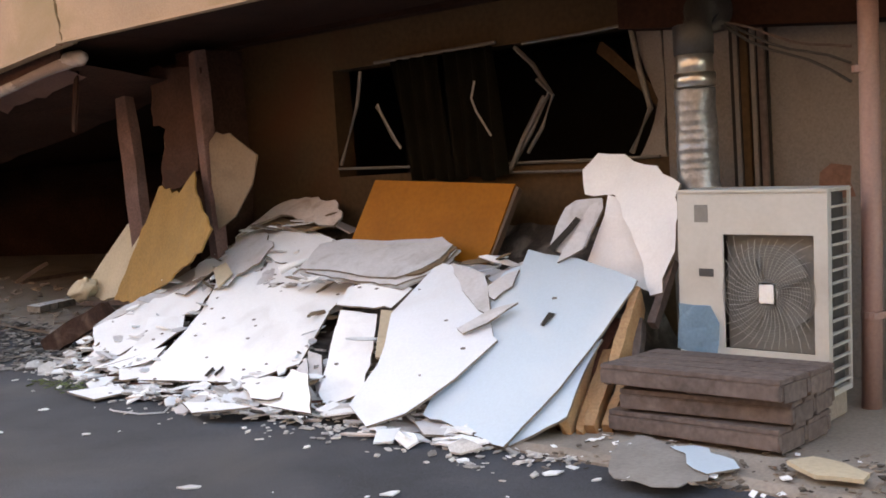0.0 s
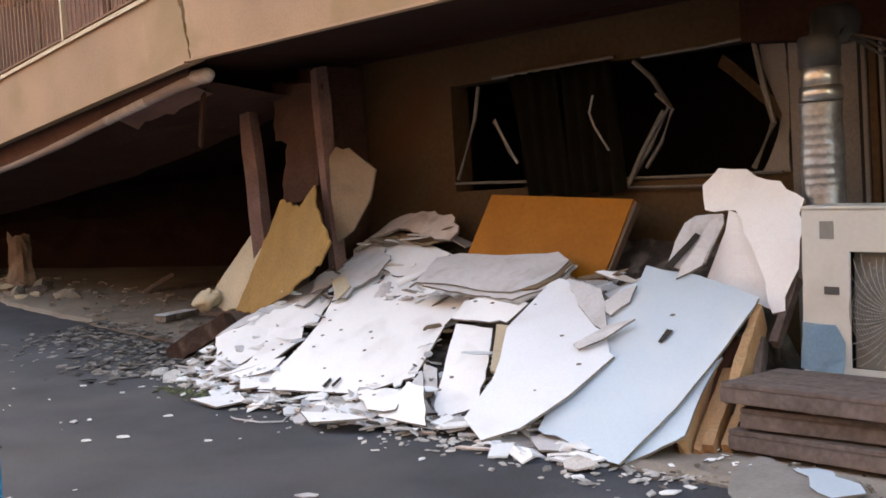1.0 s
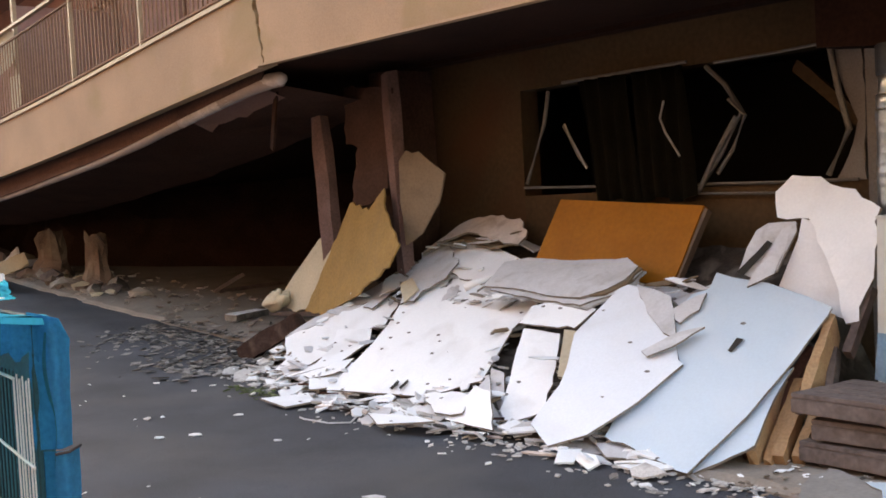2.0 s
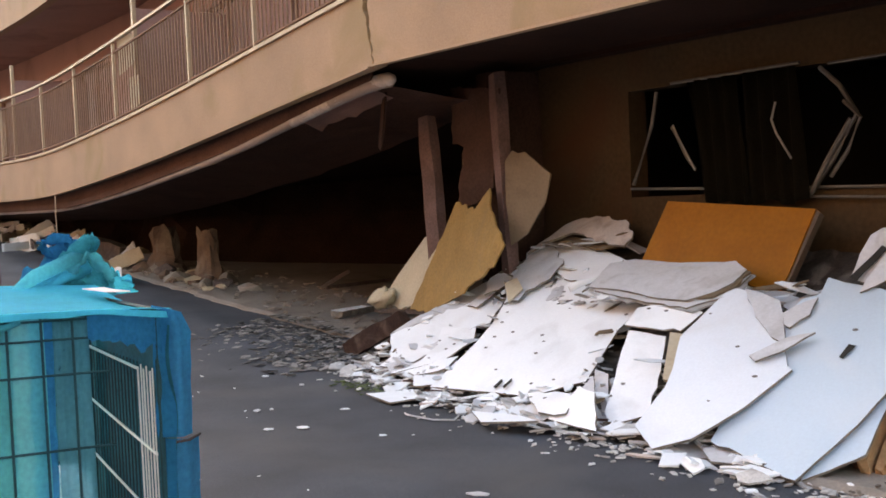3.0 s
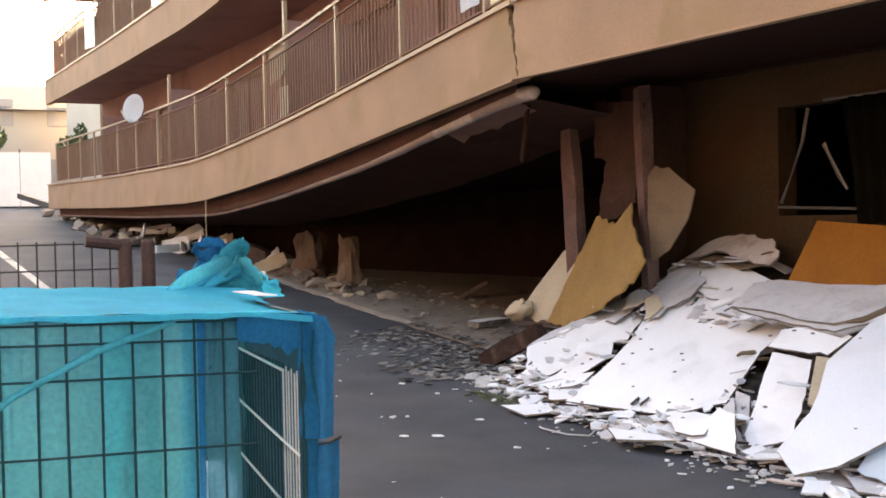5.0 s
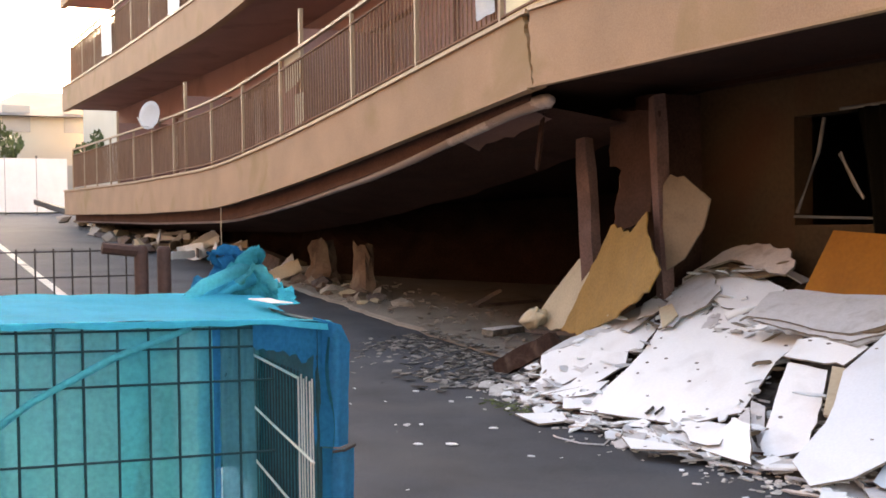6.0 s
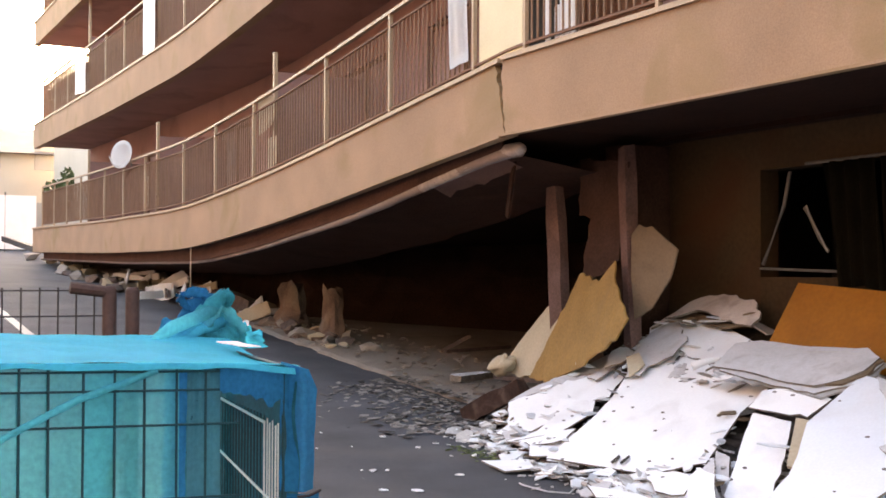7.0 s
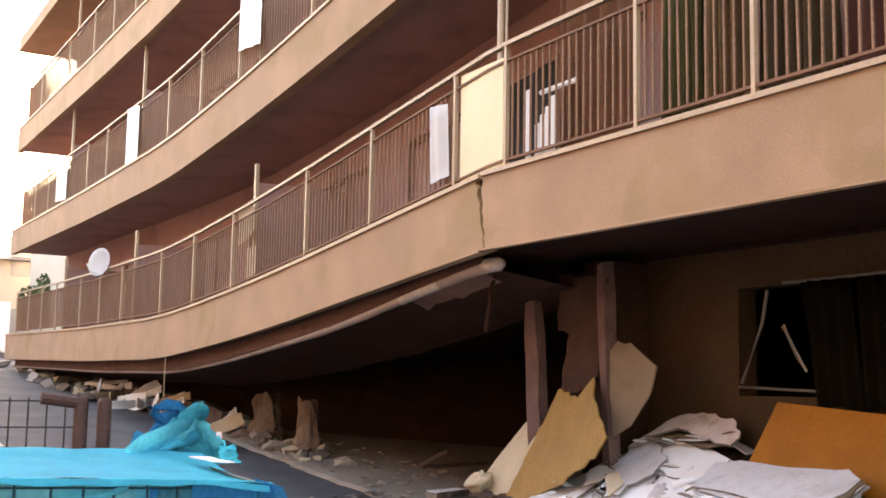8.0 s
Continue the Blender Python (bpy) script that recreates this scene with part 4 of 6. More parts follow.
for x0, x1, z0, z1 in ((-W, ox0, 0.03, Hh), (ox1, W, 0.03, Hh), (ox0, ox1, 0.03, oz0), (ox0, ox1, oz1, Hh)):
    box(body, x0, x1, 0.0, 0.012, z0, z1)
bmesh.ops.remove_doubles(body, verts=body.verts[:], dist=0.0005)
part("front_panel", body, ACPAINT, ac)
part("top_panel", new_box(-W - 0.006, W + 0.006, -0.008, Dp, Hh + 0.001, Hh + 0.02, 0.006), ACPAINT, ac)
part("side_panel", new_box(-W, -W + 0.012, 0.013, Dp, 0.03, Hh), ACPAINT, ac)
part("back_panel", new_box(-W + 0.013, W - 0.06, Dp - 0.012, Dp, 0.03, Hh), ACDARK, ac)
part("base_pan", new_box(-W, W, -0.004, Dp, 0.0, 0.029, 0.004), ACPAINT, ac)
part("corner_post", new_box(W - 0.012, W, 0.013, 0.05, 0.03, Hh), ACPAINT, ac)
part("corner_post", new_box(W - 0.012, W, Dp - 0.025, Dp, 0.03, Hh), ACPAINT, ac)
part("coil", new_box(W - 0.05, W - 0.03, 0.05, Dp - 0.03, 0.03, Hh - 0.01), ACDARK, ac)
for k in range(15):
    z = 0.06 + k * 0.063
    part("side_grille_bar", new_box(W - 0.012, W + 0.006, 0.051, Dp - 0.026, z, z + 0.010), ACPAINT, ac)
part("fan_shroud", new_box(ox0 - 0.01, ox1 + 0.01, 0.075, 0.085, oz0 - 0.01, oz1 + 0.01), ACFAN, ac)
cx, cz = 0.095, 0.512
bm = bmesh.new()
for k in range(4):
    a = math.pi / 2 * k + 0.3
    blade = [bm.verts.new((cx + r * math.cos(a + o), 0.045 + 0.03 * t, cz + r * math.sin(a + o))) for r, o, t in ((0.05, 0, 0), (0.22, 0.15, -0.3), (0.23, 0.75, 0.3), (0.12, 0.95, 0.5), (0.05, 0.9, 0.4))]
    bm.faces.new(blade)
bmesh.ops.solidify(bm, geom=bm.faces[:], thickness=0.004)
part("fan", bm, ACFAN, ac)
guard = part("fan_guard", tube(bmesh.new(), [(cx + 0.05 * math.cos(2 * math.pi * i / 40), -0.004, cz + 0.05 * math.sin(2 * math.pi * i / 40)) for i in range(41)], 0.003, 5), ACPAINT, ac, "curved radiating pale wire guard")
for k in range(44):
    a = 2 * math.pi * k / 44
    pts = []
    for s in range(7):
        r = 0.05 + (0.40 - 0.05) * s / 6
        aa = a - 0.55 * s / 6
        x, z = cx + r * math.cos(aa), cz + r * math.sin(aa)
        if not (ox0 <= x <= ox1 and oz0 <= z <= oz1):
            break
        pts.append((x, -0.004 - 0.012 * math.sin(math.pi * s / 7), z))
    if len(pts) > 1:
        part("spoke", tube(bmesh.new(), pts, 0.0012, 5), GUARDWIRE, guard)
for k in range(1, 15):
    bm = bmesh.new()
    r = 0.045 + 0.0145 * k
    tube(bm, [(cx + r * math.cos(2 * math.pi * i / 40), -0.002, cz + r * math.sin(2 * math.pi * i / 40)) for i in range(41)], 0.0015, 5)
    part("ring", bm, ACFAN, guard)
part("hub_badge", new_box(cx - 0.045, cx + 0.045, -0.022, -0.006, cz - 0.055, cz + 0.055, 0.008), WHITE, ac)
part("rating_label", new_box(-0.306, -0.229, -0.002, -0.0005, 0.872, 0.963), ACFAN, ac, "faded grey rating label")
part("badge", new_box(-0.285, -0.203, -0.003, -0.0005, 0.587, 0.628), ACDARK, ac)
for x in (-0.34, 0.30):
    part("foot", new_box(x - 0.03, x + 0.03, -0.02, Dp + 0.02, -0.016, -0.001), ACDARK, ac)
part("pipe_cover", new_box(-W + 0.04, -W + 0.05, -0.001, 0.0, 0.1, 0.2), ACPAINT, ac)
bag = board("plastic_sheet", (-3.107, 5.095, 0.53), (88, 0, 0), [(-0.13, -0.12), (0.10, -0.16), (0.11, 0.02), (0.06, 0.11), (-0.12, 0.12)], 0.003,
            mat("blue_film", (0.45, 0.62, 0.75), 0.35, 0.15, 6, 0.2, alpha=0.32, translucent=True), "crumpled translucent blue plastic film against the air conditioner", "plastic sheet", warp=0.03)

# ---- duct, pipes and posts by the wall ----
duct = thing("exhaust_duct", "dented galvanised flexible exhaust duct standing behind the air conditioner", "duct", (-3.44, 5.82, 0.06))
bm = bmesh.new()
tube(bm, [(0.006 * math.sin(z * 3), 0, z) for z in [0.0112 * i for i in range(158)]], [0.131 - 0.012 * i / 157 + 0.0035 * noise.noise(Vector((i * 0.33, 0, 0))) + (0.0024 if i % 5 < 2 else 0.0) for i in range(158)], 28)
for v in bm.verts:
    v.co += Vector((v.co.x, v.co.y, 0)).normalized() * 0.009 * noise.noise(v.co * 7)
part("flexible_hose", bm, STEEL, duct, smooth=True)
part("clamp", tube(bmesh.new(), [(0, 0, 1.765), (0, 0, 1.77), (0, 0, 1.845), (0, 0, 1.85)], [0.112, 0.122, 0.122, 0.112], 24), BRIGHTSTEEL, duct, "bright clamp ring", smooth=True)
part("collar", tube(bmesh.new(), [(0, 0, 1.80), (0, 0, 1.955), (0, 0, 1.96)], [0.107, 0.107, 0.102], 24), BRIGHTSTEEL, duct, "bright smooth duct collar", smooth=True)
part("elbow", tube(bmesh.new(), [(0.0, 0, 1.955), (0.0, 0, 2.09), (0.02, 0.08, 2.19), (0.05, 0.30, 2.23), (0.05, 0.47, 2.24)], [0.118, 0.122, 0.125, 0.125, 0.125], 20), ACDARK, duct, "dark elbow into the wall", smooth=True)
board("wall_stain", (-2.817, 6.299, 1.25), (90, 0, 0), [(-0.13, -0.12), (-0.09, 0.03), (-0.02, 0.08), (0.10, 0.06), (0.12, -0.12)], 0.004, mat("rust_red_patch", (0.17, 0.09, 0.065), 0.9, 0.3, 6, 0.3, 40),
      "rust-red bare patch where the wall's render came away", "wall patch", warp=0.0, jag=0.03, torn=1.0)
# the recess beside the duct is a flat board with its shade painted in
recess = thing("painted_recess_panel", "flat near-black panel with battens, painted as a recess's shade", "panel", (-0.017, 0, 0))
part("backing", new_box(-3.42, -3.175, 6.275, 6.297, 0.06, 2.3), DARK, recess)
for x, w, m in ((-3.37, 0.030, GREYWALL), (-3.315, 0.05, LOWWALL), (-3.26, 0.028, GREYWALL), (-3.205, 0.04, OLDWOOD)):
    part("batten", new_box(x - w / 2, x + w / 2, 6.245, 6.274, 0.06, 2.28, 0.004), m, recess)
board("wall_lining", (-4.0, 6.294, 1.85), (90, 0, 0), [(-0.12, -0.42), (0.09, -0.42), (0.09, 0.46), (-0.10, 0.42), (-0.055, 0.2), (0.045, -0.05), (0.01, -0.18)], 0.02, GREYWALL,
      "grey bowed wall lining torn at the window's edge", warp=0.004, jag=0.01, torn=0.5)
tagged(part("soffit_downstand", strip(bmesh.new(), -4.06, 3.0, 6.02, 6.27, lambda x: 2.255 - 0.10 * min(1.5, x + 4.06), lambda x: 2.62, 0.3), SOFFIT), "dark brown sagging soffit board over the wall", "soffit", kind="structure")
down = thing("drainpipe", "mauve-brown painted drainpipe running up past the balcony", "drainpipe", (-2.37, 5.6, 0.05))
part("pipe", tube(bmesh.new(), [(-0.03, 0, 0), (0.0, 0, 0.8), (0.02, 0, 1.7), (0.03, 0, 2.58)], 0.052, 16), PIPEPAINT, down, smooth=True)
for z in (0.48, 1.75):
    part("bracket", tube(bmesh.new(), [(-0.005, 0, z), (-0.005, 0, z + 0.035)], 0.062, 16), PIPEPAINT, down)
for k in range(3):
    tagged(part("electric_cable", tube(bmesh.new(), [(-3.38 + 0.115 * i, 5.98 - 0.01 * k, 2.20 - 0.036 * i - 0.012 * i * k + 0.02 * math.sin(i * 1.1 + k)) for i in range(8)], 0.009, 6), ACDARK if k else OLDWOOD, smooth=True), "slack cable sagging under the soffit", "cable", "slack cables")

# left-hand broken pillar and posts
pillar = thing("broken_pillar", "split red-brown timber and concrete pillar holding up the soffit", "pillar", (-8.2, 6.0, 0.05))
bm = bmesh.new()
n = 12
rows = []
for i in range(n + 1):
    z = 2.54 * i / n
    rows.append([bm.verts.new((x + 0.03 * noise.noise(Vector((x * 4, y * 4, z * 3))) + 0.02 * z, y + 0.03 * noise.noise(Vector((x * 4, y * 4, z * 3 + 9))), z)) for x, y in ((-0.24, -0.16), (-0.02, -0.22), (0.09, -0.15), (0.12, 0.28), (-0.27, 0.28))])
for r, s in zip(rows, rows[1:]):
    for k in range(5):
        bm.faces.new((r[k], r[(k + 1) % 5], s[(k + 1) % 5], s[k]))
bm.faces.new(rows[0][::-1])
bm.faces.new(rows[-1])
# core darkened: the shade near the soffit is put into its colour
part("core", bm, mat("shade_dark_pillar", (0.06, 0.031, 0.022), 0.9, 0.4, 2.2, 0.5, 40, stain=(0.02, 0.011, 0.008), stain_scale=2, stain_amt=0.8, spec=0.1), pillar)
part("batten", new_box(-0.34, -0.29, -0.26, -0.20, 0.7, 1.85, 0.006), GRIMY, pillar)
part("batten", new_box(-0.20, -0.05, -0.262, -0.23, 1.1, 2.3, 0.006), LOWWALL, pillar)
beam("leaning_post", (-8.88, 5.72, 0.06), (-9.02, 5.70, 2.28), 0.17, 0.12, MAUVEWOOD, "grey wooden post leaning beside the pillar", seed=3, category="post")
beam("leaning_post", (-7.80, 5.68, 0.5), (-7.93, 5.70, 2.55), 0.12, 0.11, MAUVEWOOD, "mauve-brown timber post in front of the wall", seed=4, category="post")
beam("broken_timber", (-9.65, 5.1, 0.06), (-9.0, 5.35, 0.40), 0.17, 0.12, CHARRED, "charred dark brown timber lump beside the heap", seed=8)
beam("broken_timber", (-8.95, 4.95, 0.02), (-8.85, 5.2, 0.26), 0.12, 0.1, CHARRED, "short dark timber stump at the heap's foot", seed=9)
board("wall_board", (-7.974, 5.66, 1.9), (90, 0, 0),
      [(-0.60, 0.59), (0.12, 0.51), (-0.01, -0.33), (-0.22, -0.44), (-0.43, -0.49), (-0.55, -0.45), (-0.44, 0.04), (-0.61, 0.08)], 0.018, mat("brown_wall_lining", (0.065, 0.034, 0.025), 0.9, 0.3, 3, 0.4, 40, stain=(0.05, 0.025, 0.018), spec=0.1),
      "dark brown torn wall lining hanging before the pillar", warp=0.02, jag=0.02, torn=0.6)
lump = bmesh.new()
bmesh.ops.create_icosphere(lump, subdivisions=3, radius=0.12)
for v in lump.verts:
    v.co = Vector((v.co.x * 1.3, v.co.y * 0.6, v.co.z * 0.75)) * (0.9 + 0.8 * noise.noise(v.co * 11) + 0.4 * abs(noise.noise(v.co * 25)))
tagged(part("crumpled_cloth", lump, BEIGE, smooth=True), "crumpled off-white cloth bundle at the foot of the board", "cloth").matrix_basis = pose(-9.62, 5.5, 0.55, 0, -35, 10)

# ---- pipe and torn soffit sheet hanging under the parapet ----
HANG_X = (-31.5, -22.3, -17.2, -14.7, -11.4, -9.6, -8.4, -8.06)
HANG_Z = (1.72, 1.59, 1.58, 1.75, 2.07, 2.34, 2.50, 2.51)


def hang(x):
    return float(np.mean([np.interp(x + o, HANG_X, HANG_Z) for o in (-0.6, 0, 0.6)])) if x < -9 else float(np.interp(x, HANG_X, HANG_Z))


gut = thing("fallen_gutter", "bent gutter pipe with torn brown soffit sheet below the balcony", "gutter", (0, 0, 0))
pts = [(-31.5 + 0.4 * i, 4.75, hang(-31.5 + 0.4 * i)) for i in range(58)] + [(-8.45, 4.75, 2.485), (-8.3, 4.76, 2.495), (-8.2, 4.78, 2.495)]
part("pipe", tube(bmesh.new(), pts, [0.030 + 0.030 * min(1, max(0, (p[0] + 16) / 7.5)) + 0.006 * noise.noise(Vector((p[0] * 2.3, 0, 8))) for p in pts], 12), PIPEGREY, gut, smooth=True)
sleeve = [(-9.9 + 0.1 * i, 4.75, hang(-9.9 + 0.1 * i)) for i in range(17)] + [(-8.25, 4.755, 2.50), (-8.19, 4.765, 2.505), (-8.14, 4.78, 2.50)]
part("sleeve", tube(bmesh.new(), sleeve, [0.057 + 0.010 * noise.noise(Vector((p[0] * 6, 2, 8))) - 0.02 * (i == 19) for i, p in enumerate(sleeve)], 14), PALEPIPE, gut, "pale crumpled sleeve at the pipe's end", smooth=True)
bm = bmesh.new()
rows = []
for i in range(11):
    x = -9.8 + 0.13 * i
    rows.append([bm.verts.new((x + 0.03 * noise.noise(Vector((x * 5, k, 1))), 4.80 + 0.05 * k, hang(x) - 0.03 - 0.026 * k * (0.7 + 0.6 * noise.noise(Vector((x * 4, 0, 3)))))) for k in range(5)])
for a, b in zip(rows, rows[1:]):
    for k in range(4):
        bm.faces.new((a[k], b[k], b[k + 1], a[k + 1]))
bmesh.ops.solidify(bm, geom=bm.faces[:], thickness=0.004)
part("torn_wrap", bm, CEILBROWN, gut, "torn brown wrapping under the pipe")
bm = bmesh.new()
rows = []
for i in range(60):
    x = -31.5 + (31.5 - 8.3) * i / 59
    rows.append([bm.verts.new((x + 0.05 * k * noise.noise(Vector((x * 3, k, 0))), 4.78 + 0.25 * k, hang(x) - 0.02 - 0.035 * k - 0.02 * noise.noise(Vector((x * 1.5, k * 0.7, 3))))) for k in range(6)])
for a, b in zip(rows, rows[1:]):
    for k in range(5):
        bm.faces.new((a[k], b[k], b[k + 1], a[k + 1]))
bmesh.ops.solidify(bm, geom=bm.faces[:], thickness=0.008)
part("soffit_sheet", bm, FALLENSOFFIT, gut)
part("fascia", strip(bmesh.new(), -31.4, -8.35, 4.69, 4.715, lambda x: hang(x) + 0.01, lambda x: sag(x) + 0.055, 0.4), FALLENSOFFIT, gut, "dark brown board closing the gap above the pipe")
beam("hanging_batten", (-8.55, 4.95, 2.45), (-8.75, 5.0, 1.95), 0.07, 0.02, SOFFIT, "thin brown soffit strip hanging down", seed=12, category="batten")
tagged(part("hanging_wire", tube(bmesh.new(), [(-16.9, 4.47, 1.80), (-16.88, 4.46, 1.5), (-16.9, 4.47, 1.2)], 0.008, 6), PALEMETAL), "thin wire hanging from the parapet", "wire")

# ---- broken window: bent aluminium frames, sill rails, dark drape ----
wf = thing("window_frame", "buckled aluminium window frames in the broken ground floor window", "window frame", (0, 0, 0))


def bar(parent, pts, w, material=ALU, name="bent_bar"):
    part(name, tube(bmesh.new(), pts, w, 6), material, parent)


bar(wf, [(-5.06, 6.26, 2.27), (-4.9, 6.25, 2.13), (-4.75, 6.22, 1.93), (-4.95, 6.24, 1.65), (-5.17, 6.26, 1.40)], 0.018)
bar(wf, [(-4.84, 6.2, 2.02), (-4.70, 6.18, 1.90), (-4.82, 6.2, 1.68), (-4.95, 6.2, 1.52)], 0.014)
bar(wf, [(-4.80, 6.22, 1.90), (-5.0, 6.22, 1.62), (-5.12, 6.22, 1.42)], 0.018)
bar(wf, [(-6.44, 6.26, 1.97), (-6.40, 6.26, 1.92), (-6.28, 6.25, 1.72), (-6.20, 6.25, 1.63)], 0.014)
bar(wf, [(-6.60, 6.27, 2.26), (-6.66, 6.27, 2.0), (-6.90, 6.28, 1.53)], 0.017)
bar(wf, [(-5.42, 6.26, 1.99), (-5.45, 6.24, 1.86), (-5.40, 6.24, 1.74), (-5.32, 6.25, 1.64)], 0.011)
bar(wf, [(-4.12, 6.27, 2.30), (-4.06, 6.26, 2.0), (-3.99, 6.25, 1.75), (-4.15, 6.26, 1.47)], 0.020)
bar(wf, [(-6.92, 6.27, 1.50), (-5.9, 6.27, 1.47), (-4.55, 6.27, 1.44), (-3.95, 6.27, 1.435)], 0.012, name="sill_rail")
bar(wf, [(-5.6, 6.24, 1.40), (-4.5, 6.24, 1.37), (-3.95, 6.24, 1.365)], 0.010, name="sill_rail")
bar(wf, [(-5.0, 6.27, 2.29), (-4.5, 6.27, 2.295), (-3.9, 6.27, 2.32)], 0.010, name="head_rail")
bar(wf, [(-6.36, 6.19, 1.98), (-6.32, 6.185, 1.90), (-6.20, 6.18, 1.72), (-6.14, 6.18, 1.62)], 0.008, BRIGHTALU)
bar(wf, [(-5.36, 6.16, 2.06), (-5.40, 6.16, 1.94), (-5.36, 6.16, 1.84), (-5.24, 6.16, 1.66)], 0.008, BRIGHTALU)
beam("fallen_beam", (-4.62, 6.7, 2.24), (-3.98, 6.62, 1.70), 0.09, 0.05, LOWWALL, "olive-brown beam fallen across the dark room", seed=21, category="beam")
def drape_cloth(x0, x1, x2, x3, phase):
    """A hanging width of cloth from x0..x1 at the head to x2..x3 at its foot."""
    bm = bmesh.new()
    rows = []
    for i in range(25):
        u = i / 24
        rows.append([bm.verts.new(((x0 + (x1 - x0) * u) * (1 - k / 8) + (x2 + (x3 - x2) * u) * k / 8, 6.22 + 0.03 * math.sin(u * 23 + phase + k * 0.3) - 0.006 * k, 2.30 - 0.118 * k - 0.02 * math.sin(u * 9 + phase) * (k == 8))) for k in range(9)])
    for a, b in zip(rows, rows[1:]):
        for k in range(8):
            bm.faces.new((a[k], b[k], b[k + 1], a[k + 1]))
    bmesh.ops.solidify(bm, geom=bm.faces[:], thickness=0.006)
    return bm


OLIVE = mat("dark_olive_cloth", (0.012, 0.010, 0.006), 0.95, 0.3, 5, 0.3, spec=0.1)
drape = thing("drape", "dark olive drape hanging out of the broken window", "curtain", (0, 0, 0))
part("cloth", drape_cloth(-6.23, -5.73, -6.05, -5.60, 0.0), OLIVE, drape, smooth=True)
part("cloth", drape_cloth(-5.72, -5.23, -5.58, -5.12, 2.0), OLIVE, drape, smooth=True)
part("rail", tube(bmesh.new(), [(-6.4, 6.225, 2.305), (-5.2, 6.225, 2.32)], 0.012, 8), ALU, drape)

# ---- crushed ground floor further along ----
bm = bmesh.new()
rows = []
for i in range(60):
    x = -32.0 + 23.0 * i / 59
    yy = 7.3 + 0.5 * noise.noise(Vector((x * 0.5, 0, 7))) + 3.6 * min(1.0, max(0.0, (x + 18.5) / 3.5))
    rows.append([bm.verts.new((x, yy - 0.12 * k + 0.15 * noise.noise(Vector((x * 1.3, k * 2.0, 2))), ground_z(x) + 0.04 + (sag(x) + 0.02 - ground_z(x)) * (1 - k / 5))) for k in range(6)])
for a, b in zip(rows, rows[1:]):
    for k in range(5):
        bm.faces.new((a[k], b[k], b[k + 1], a[k + 1]))
bmesh.ops.solidify(bm, geom=bm.faces[:], thickness=0.1)
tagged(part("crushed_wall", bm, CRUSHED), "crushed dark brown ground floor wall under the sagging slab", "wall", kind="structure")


def rock(name, at, size, seed, material, label, category="rubble", group=""):
    bm = bmesh.new()
    bmesh.ops.create_icosphere(bm, subdivisions=1, radius=0.5)
    for v in bm.verts:
        n = v.co.normalized()
        cell = noise.cell(n * 1.7 + Vector((seed, 0, 0)))
        v.co = Vector((n.x * size[0], n.y * size[1], n.z * size[2])) * (0.40 + 0.35 * noise.noise(n * 2.6 + Vector((seed * 1.7, 0, 0))) + 0.16 * cell)
    ob = part(name, bm, material)
    ob.matrix_basis = pose(*at, 0, 0, seed * 47 % 360)
    return tagged(ob, label, category, group)


def stump(at, w, h, seed):
    """A snapped column: ragged sides, spalled top with a tall splinter."""
    bm = bmesh.new()
    rows = []
    for i in range(9):
        s = i / 8
        ring = []
        for j in range(14):
            a = 2 * math.pi * j / 14
            r = w * (0.66 - 0.16 * s + 0.25 * (1 - s) ** 6) * (1 + 0.5 * noise.noise(Vector((math.cos(a) * 1.6, math.sin(a) * 1.6, s * 2.5 + seed * 3))))
            z = h * s * (1 + 0.55 * noise.noise(Vector((math.cos(a) * 1.2, math.sin(a) * 1.2, seed * 5))))
            ring.append(bm.verts.new((r * math.cos(a), 0.7 * r * math.sin(a), z)))
        rows.append(ring)
    for r, s in zip(rows, rows[1:]):
        for k in range(14):
            bm.faces.new((r[k], r[(k + 1) % 14], s[(k + 1) % 14], s[k]))
    bm.faces.new(rows[-1])
    ob = part("column_stump", bm, STUMP)
    ob.matrix_basis = pose(*at)
    return tagged(ob, "snapped brown concrete column stump under the slab", "column", "column stumps")


STUMP = mat("spalled_brown_concrete", (0.155, 0.10, 0.074), 0.95, 0.35, 5, 0.7, 50, stain=(0.36, 0.28, 0.22), stain_scale=2.2, stain_amt=0.55)
stump((-17.2, 6.2, ground_z(-17.2) + 0.02), 0.52, 0.66, 1)
stump((-15.7, 6.3, ground_z(-15.7) + 0.02), 0.36, 0.70, 2)
rnd = random.Random(5)
for i in range(46):
    x = -29 + 14.3 * rnd.random() ** 0.8
    y = 5.7 + 1.1 * rnd.random()
    s = 0.14 + 0.32 * rnd.random()
    rock("rubble_block", (x, y, ground_z(x) + 0.05 + s * 0.12), (s * 1.5, s, s * 0.6), i, rnd.choice((CONCRETE, CONCRETE, OLDWOOD, LOWWALL, BEIGE)), "broken masonry block among rubble at the kerb", group="rubble blocks")
for i in range(22):
    x = -26 + 8 * rnd.random()
    a = (x, 5.0 + 0.9 * rnd.random(), ground_z(x) + 0.08 + 0.1 * rnd.random())
    ang = rnd.uniform(-0.9, 0.9)
    L = rnd.uniform(0.4, 1.2)
    beam("rubble_plank", a, (a[0] + L * math.cos(ang), a[1] + L * math.sin(ang), ground_z(x) + 0.06 + rnd.uniform(0, 0.35)), rnd.uniform(0.08, 0.22), 0.03, rnd.choice((PLASTER, BEIGE, OLDWOOD, PLASTERGREY)), "pale broken board lying in the roadside rubble", "rubble planks", 200 + i, "plank")
